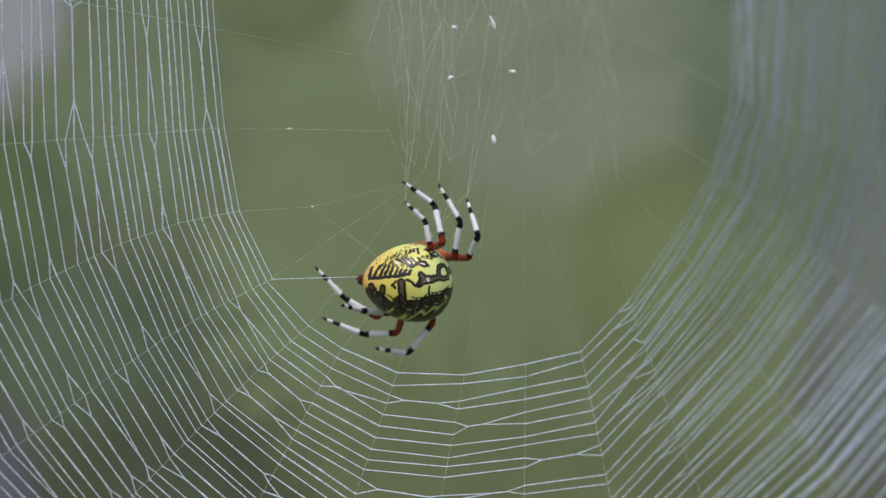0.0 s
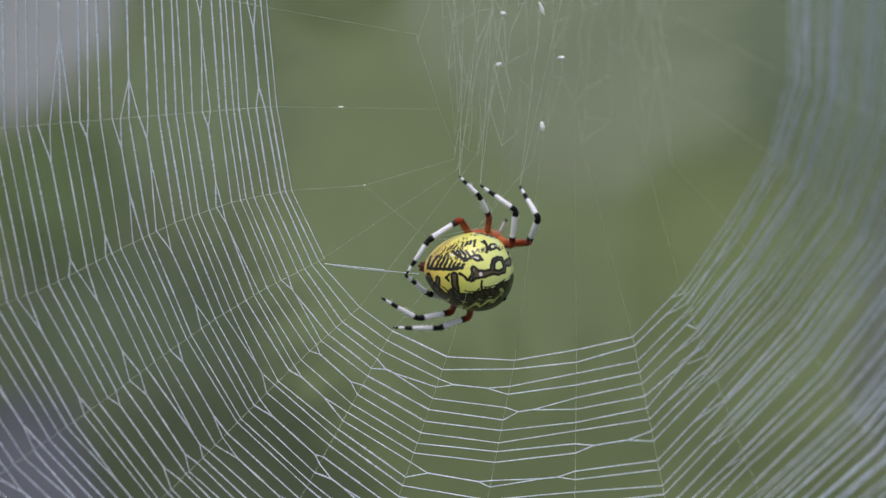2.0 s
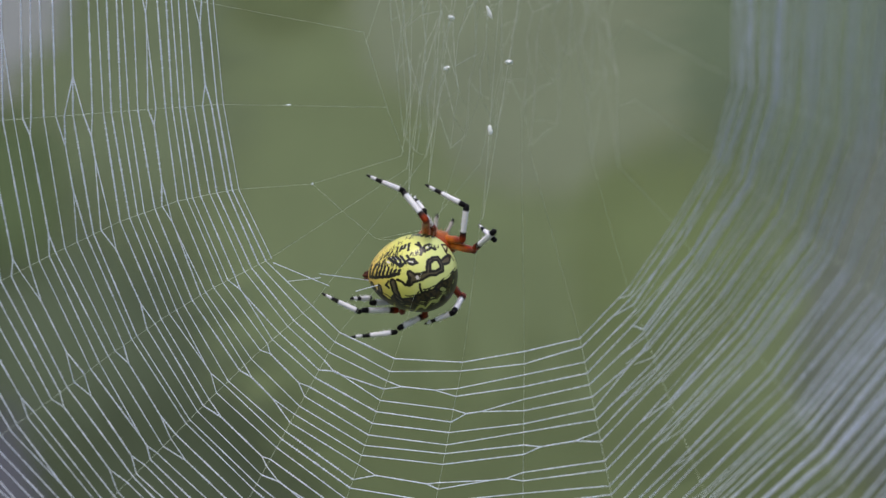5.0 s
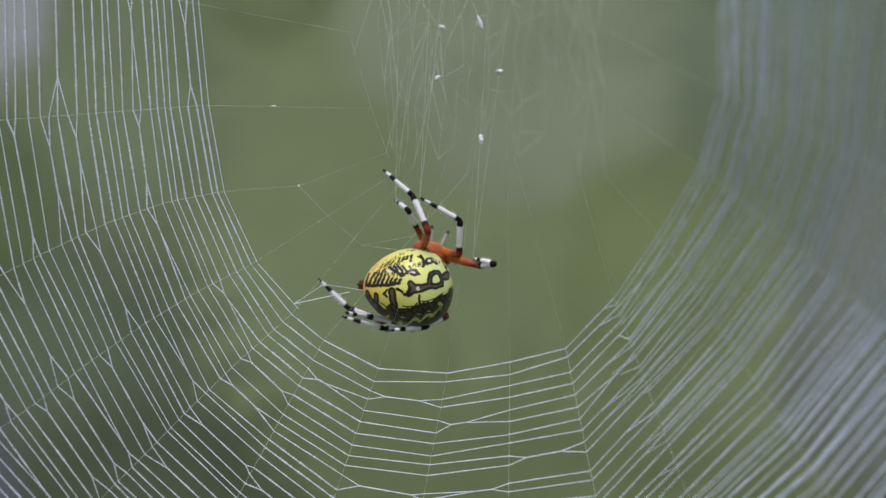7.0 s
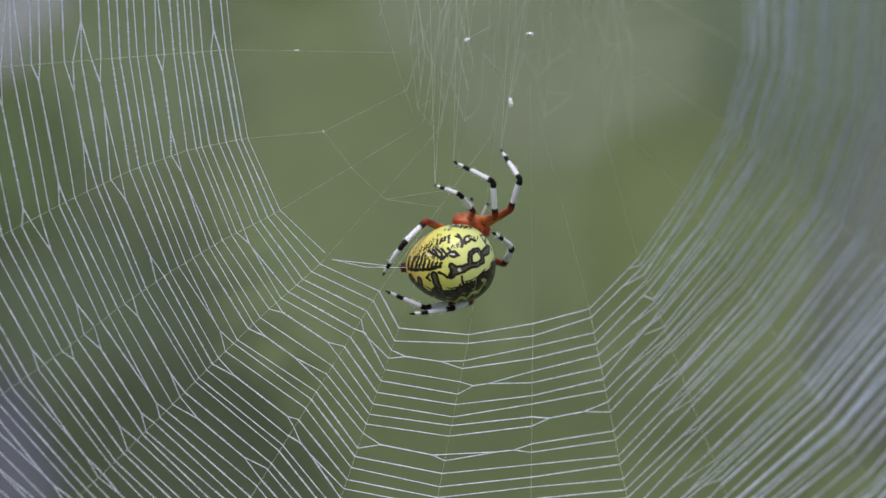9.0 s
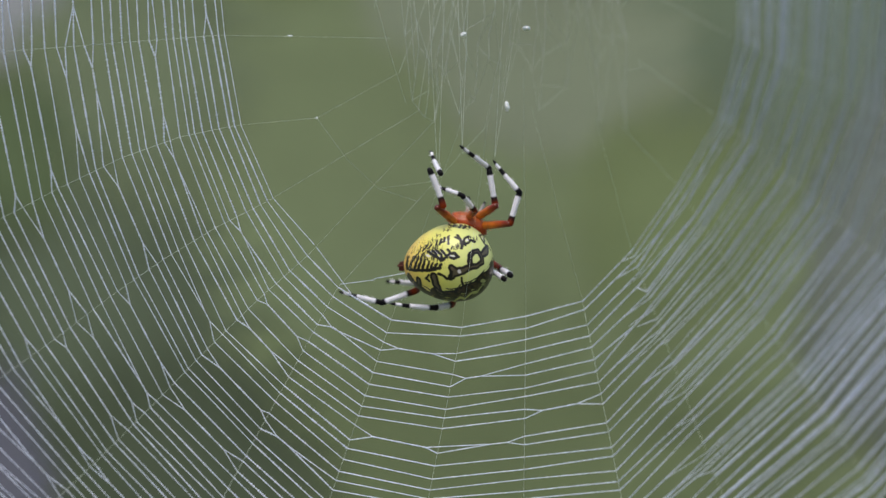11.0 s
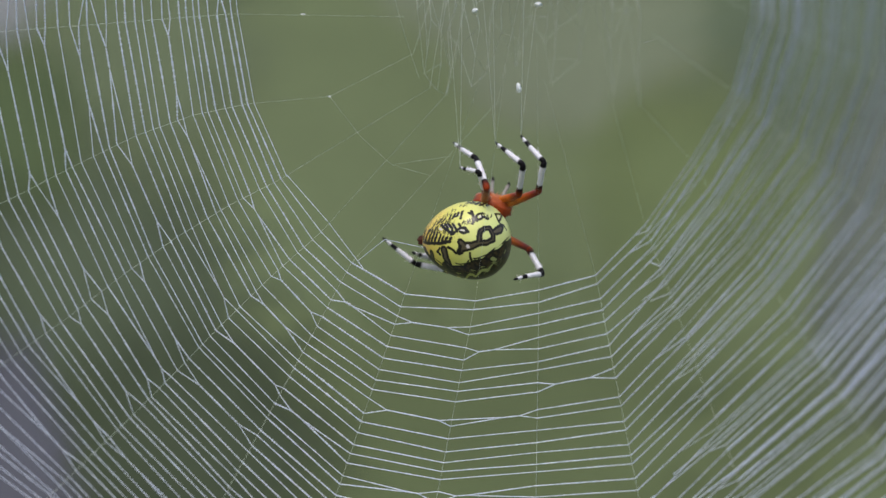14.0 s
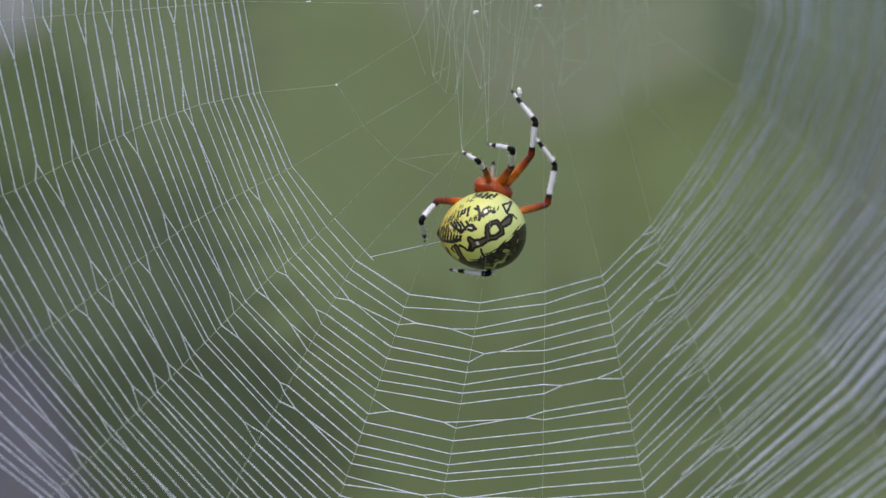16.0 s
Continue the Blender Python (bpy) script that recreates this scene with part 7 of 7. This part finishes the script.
    walk(taut[1], [(0, pose(-0.00061, 0.00233, 1.20878, 0, 10.8, 58.6)), (0.5, pose(-0.00166, 0.0014, 1.20767, 0, 12.1, 56.3)), (1, pose(-0.00091, 0.00295, 1.20584, 0, 9.8, 54.8)), (1.5, pose(-0.00181, 0.00171, 1.20662, 0, 11.6, 54.6)), (2, pose(-0.00193, 0.00175, 1.20652, 0, 11.7, 54)), (2.5, pose(-0.00232, 0.00001, 1.20657, 0, 13.5, 57.4)), (3, pose(-0.00244, 0.00187, 1.20677, 0, 12, 51.3)), (3.5, pose(-0.00272, 0.00293, 1.20682, 0, 11.3, 46.1)), (4, pose(-0.00254, 0.00302, 1.20715, 0, 11.1, 46.6)), (6.5, pose(-0.00126, 0.00035, 1.20688, 0, 12.7, 61.1)), (7, pose(-0.00119, 0.00041, 1.20638, 0, 12.4, 61.3)), (7.5, pose(-0.0001, 0.00189, 1.20582, 0, 10.3, 62.8)), (8, pose(0.00052, 0.00213, 1.20572, 0, 9.7, 65.7)), (8.5, pose(0.00008, 0.00107, 1.2059, 0, 11.1, 65.9)), (9, pose(0.0001, 0.00162, 1.20592, 0, 10.5, 64.6)), (11.5, pose(0.0023, -0.00164, 1.20755, 0, 13.7, 81.4)), (12, pose(0.00011, 0.00226, 1.20878, 0, 10.4, 62.9)), (12.5, pose(0.00502, -0.00079, 1.2065, 0, 12.4, 95)), (13, pose(0.0047, 0.00273, 1.20428, 0, 8, 94.9)), (13.5, pose(0.00428, 0.0038, 1.20416, 0, 6.8, 91.9)), (14, pose(0.00483, 0.00294, 1.20398, 0, 7.8, 96.2)), (14.5, pose(0.00372, 0.00322, 1.20349, 0, 7.4, 87)), (15, pose(0.0035, 0.00332, 1.20343, 0, 7.3, 85.1)), (15.5, pose(0.00326, 0.00309, 1.20327, 0, 7.5, 83.3)), (16, pose(0.00289, 0.00273, 1.20381, 0, 8, 80.8))])
    walk(taut[2], [(0, pose(0.00317, 0.00062, 1.20674, 0, 12.7, 55.3)), (0.5, pose(0.00362, 0.00033, 1.20634, 0, 12.6, 58)), (1, pose(0.00321, 0.00108, 1.20653, 0, 12.2, 54.1)), (1.5, pose(0.00347, 0.00055, 1.20636, 0, 12.4, 56.8)), (2, pose(0.00336, 0.00112, 1.20636, 0, 12, 54.7)), (2.5, pose(0.0028, 0.00158, 1.20612, 0, 11.9, 50.9)), (3, pose(0.00271, 0.00227, 1.20604, 0, 11.4, 48.1)), (3.5, pose(0.00169, 0.00249, 1.20583, 0, 12, 43.3)), (4, pose(0.00303, 0.00311, 1.20526, 0, 10.4, 46.1)), (6.5, pose(0.00611, 0.00306, 1.19814, 0, 7.5, 62.9)), (7, pose(0.00604, 0.00309, 1.19821, 0, 7.5, 62.4)), (7.5, pose(0.00811, 0.00352, 1.19865, 0, 6.5, 76.6)), (8, pose(0.00819, 0.00334, 1.19948, 0, 6.7, 77.6)), (8.5, pose(0.00672, 0.00288, 1.20812, 0, 8.9, 67.5)), (9, pose(0.00652, 0.00322, 1.2076, 0, 8.5, 65.1)), (11.5, pose(0.00651, 0.00161, 1.20454, 0, 9.6, 69.4)), (12, pose(0.00682, -0.00016, 1.20334, 0, 11, 74.4)), (12.5, pose(0.00849, 0.00399, 1.20261, 0, 6.4, 79)), (13, pose(0.00826, 0.00177, 1.20449, 0, 8.9, 80.3)), (13.5, pose(0.00833, 0.00327, 1.20452, 0, 7.4, 78.8)), (14, pose(0.00829, 0.00338, 1.20491, 0, 7.3, 78.3)), (14.5, pose(0.00755, 0.00346, 1.20411, 0, 7.3, 72.1)), (15, pose(0.00768, 0.003, 1.20342, 0, 7.7, 74.2)), (15.5, pose(0.00704, -0.00126, 1.20304, 0, 12, 76.9)), (16, pose(0.00613, 0.00332, 1.21104, 0, 9.2, 62.2))])
    walk(taut[3], [(0, pose(-0.00508, 0.00097, 1.20631, 0, 10.7, 82.6)), (0.5, pose(-0.00519, 0.00068, 1.20659, 0, 11.1, 82.2)), (1, pose(-0.00477, 0.00118, 1.20708, 0, 10.6, 84.4)), (1.5, pose(-0.0048, 0.00067, 1.20748, 0, 11.3, 84.6)), (2, pose(-0.00468, 0.00009, 1.20765, 0, 12, 85.5)), (2.5, pose(-0.00512, 0.0007, 1.20774, 0, 11.4, 82.6)), (3, pose(-0.00538, 0.00128, 1.20802, 0, 10.8, 80.4)), (3.5, pose(-0.00548, 0.00094, 1.20787, 0, 11.2, 80.2)), (4, pose(-0.00529, 0.00095, 1.20797, 0, 11.2, 81.3)), (6.5, pose(-0.00381, 0.00144, 1.20116, 0, 9.1, 90.7)), (7, pose(-0.0045, 0.00249, 1.20608, 0, 8.9, 85.5)), (7.5, pose(-0.00257, 0.00006, 1.20319, 0, 11.1, 97.7)), (8, pose(-0.00211, 0.0003, 1.2025, 0, 10.8, 100.5)), (8.5, pose(-0.0024, -0.00012, 1.20271, 0, 11.2, 98.5)), (9, pose(-0.00238, -0.00021, 1.20271, 0, 11.3, 98.5)), (11.5, pose(-0.0005, 0.00044, 1.20125, 0, 10.8, 109.6)), (12, pose(-0.00006, 0.00081, 1.20144, 0, 10.7, 112.7)), (12.5, pose(-0.00021, 0.00099, 1.20141, 0, 10.4, 112.3)), (13, pose(-0.00002, 0.00044, 1.20096, 0, 10.9, 112.1)), (13.5, pose(-0.00008, 0.00151, 1.20054, 0, 9.8, 114.3)), (14, pose(0.00011, 0.00179, 1.20053, 0, 9.6, 116.1)), (14.5, pose(0.00121, 0.00171, 1.20142, 0, 10.4, 121.7)), (15, pose(-0.00052, 0.00141, 1.20226, 0, 10, 111.6)), (15.5, pose(-0.00061, 0.00109, 1.20272, 0, 10.4, 110.4)), (16, pose(-0.00059, 0.00075, 1.20288, 0, 10.8, 109.8))])
    walk(taut[4], [(0, pose(-0.00061, 0.00233, 1.20878, 0, 10.4, 79)), (0.5, pose(-0.00166, 0.0014, 1.20767, 0, 11.6, 73.5)), (1, pose(-0.00091, 0.00295, 1.20584, 0, 9.1, 75.8)), (1.5, pose(-0.00181, 0.00171, 1.20662, 0, 11.1, 72)), (2, pose(-0.00193, 0.00175, 1.20652, 0, 11, 71.2)), (2.5, pose(-0.00232, 0.00001, 1.20657, 0, 13.2, 72.3)), (3, pose(-0.00244, 0.00187, 1.20677, 0, 11.2, 67.8)), (3.5, pose(-0.00272, 0.00293, 1.20682, 0, 10.1, 63)), (4, pose(-0.00254, 0.00302, 1.20715, 0, 10, 63.9)), (6.5, pose(-0.00126, 0.00035, 1.20688, 0, 12.6, 77.5)), (7, pose(-0.00119, 0.00041, 1.20638, 0, 12.4, 77.9)), (7.5, pose(-0.0001, 0.00189, 1.20582, 0, 10.2, 83.1)), (8, pose(0.00052, 0.00213, 1.20572, 0, 9.8, 87.4)), (8.5, pose(0.00008, 0.00107, 1.2059, 0, 11.2, 84.9)), (9, pose(0.0001, 0.00162, 1.20592, 0, 10.5, 84.7)), (11.5, pose(0.0023, -0.00164, 1.20755, 0, 15, 97)), (12, pose(0.00011, 0.00226, 1.20878, 0, 10.4, 84.3)), (12.5, pose(0.00502, -0.00079, 1.2065, 0, 14.5, 111)), (13, pose(0.0047, 0.00273, 1.20428, 0, 9.9, 117.7)), (13.5, pose(0.00428, 0.0038, 1.20416, 0, 8.6, 118.8)), (14, pose(0.00483, 0.00294, 1.20398, 0, 9.7, 119.2)), (14.5, pose(0.00372, 0.00322, 1.20349, 0, 8.8, 112.7)), (15, pose(0.0035, 0.00332, 1.20343, 0, 8.5, 111.4)), (15.5, pose(0.00326, 0.00309, 1.20327, 0, 8.7, 109)), (16, pose(0.00289, 0.00273, 1.20381, 0, 9.1, 105.4))])
    walk(taut[5], [(0, pose(0.00317, 0.00062, 1.20674, 0, 16.6, 39.7)), (0.5, pose(0.00362, 0.00033, 1.20634, 0, 16.3, 41.8)), (1, pose(0.00321, 0.00108, 1.20653, 0, 16.2, 38.4)), (1.5, pose(0.00347, 0.00055, 1.20636, 0, 16.3, 40.7)), (2, pose(0.00336, 0.00112, 1.20636, 0, 16, 38.7)), (2.5, pose(0.0028, 0.00158, 1.20612, 0, 16.1, 35.9)), (3, pose(0.00271, 0.00227, 1.20604, 0, 15.7, 33.4)), (3.5, pose(0.00169, 0.00249, 1.20583, 0, 16.5, 30.5)), (4, pose(0.00303, 0.00311, 1.20526, 0, 14.7, 31.1)), (6.5, pose(0.00611, 0.00306, 1.19814, 0, 10.6, 39.8)), (7, pose(0.00604, 0.00309, 1.19821, 0, 10.7, 39.4)), (7.5, pose(0.00811, 0.00352, 1.19865, 0, 9, 45.7)), (8, pose(0.00819, 0.00334, 1.19948, 0, 9.2, 46.8)), (8.5, pose(0.00672, 0.00288, 1.20812, 0, 12.4, 42.6)), (9, pose(0.00652, 0.00322, 1.2076, 0, 12.2, 40.5)), (11.5, pose(0.00651, 0.00161, 1.20454, 0, 12.7, 46.6)), (12, pose(0.00682, -0.00016, 1.20334, 0, 13.6, 53.1)), (12.5, pose(0.00849, 0.00399, 1.20261, 0, 9, 45.2)), (13, pose(0.00826, 0.00177, 1.20449, 0, 11.3, 53)), (13.5, pose(0.00833, 0.00327, 1.20452, 0, 10, 47.7)), (14, pose(0.00829, 0.00338, 1.20491, 0, 10, 47.1)), (14.5, pose(0.00755, 0.00346, 1.20411, 0, 10.4, 43.5)), (15, pose(0.00768, 0.003, 1.20342, 0, 10.5, 46)), (15.5, pose(0.00704, -0.00126, 1.20304, 0, 14.3, 56.7)), (16, pose(0.00613, 0.00332, 1.21104, 0, 13.4, 38.8))])


motions()
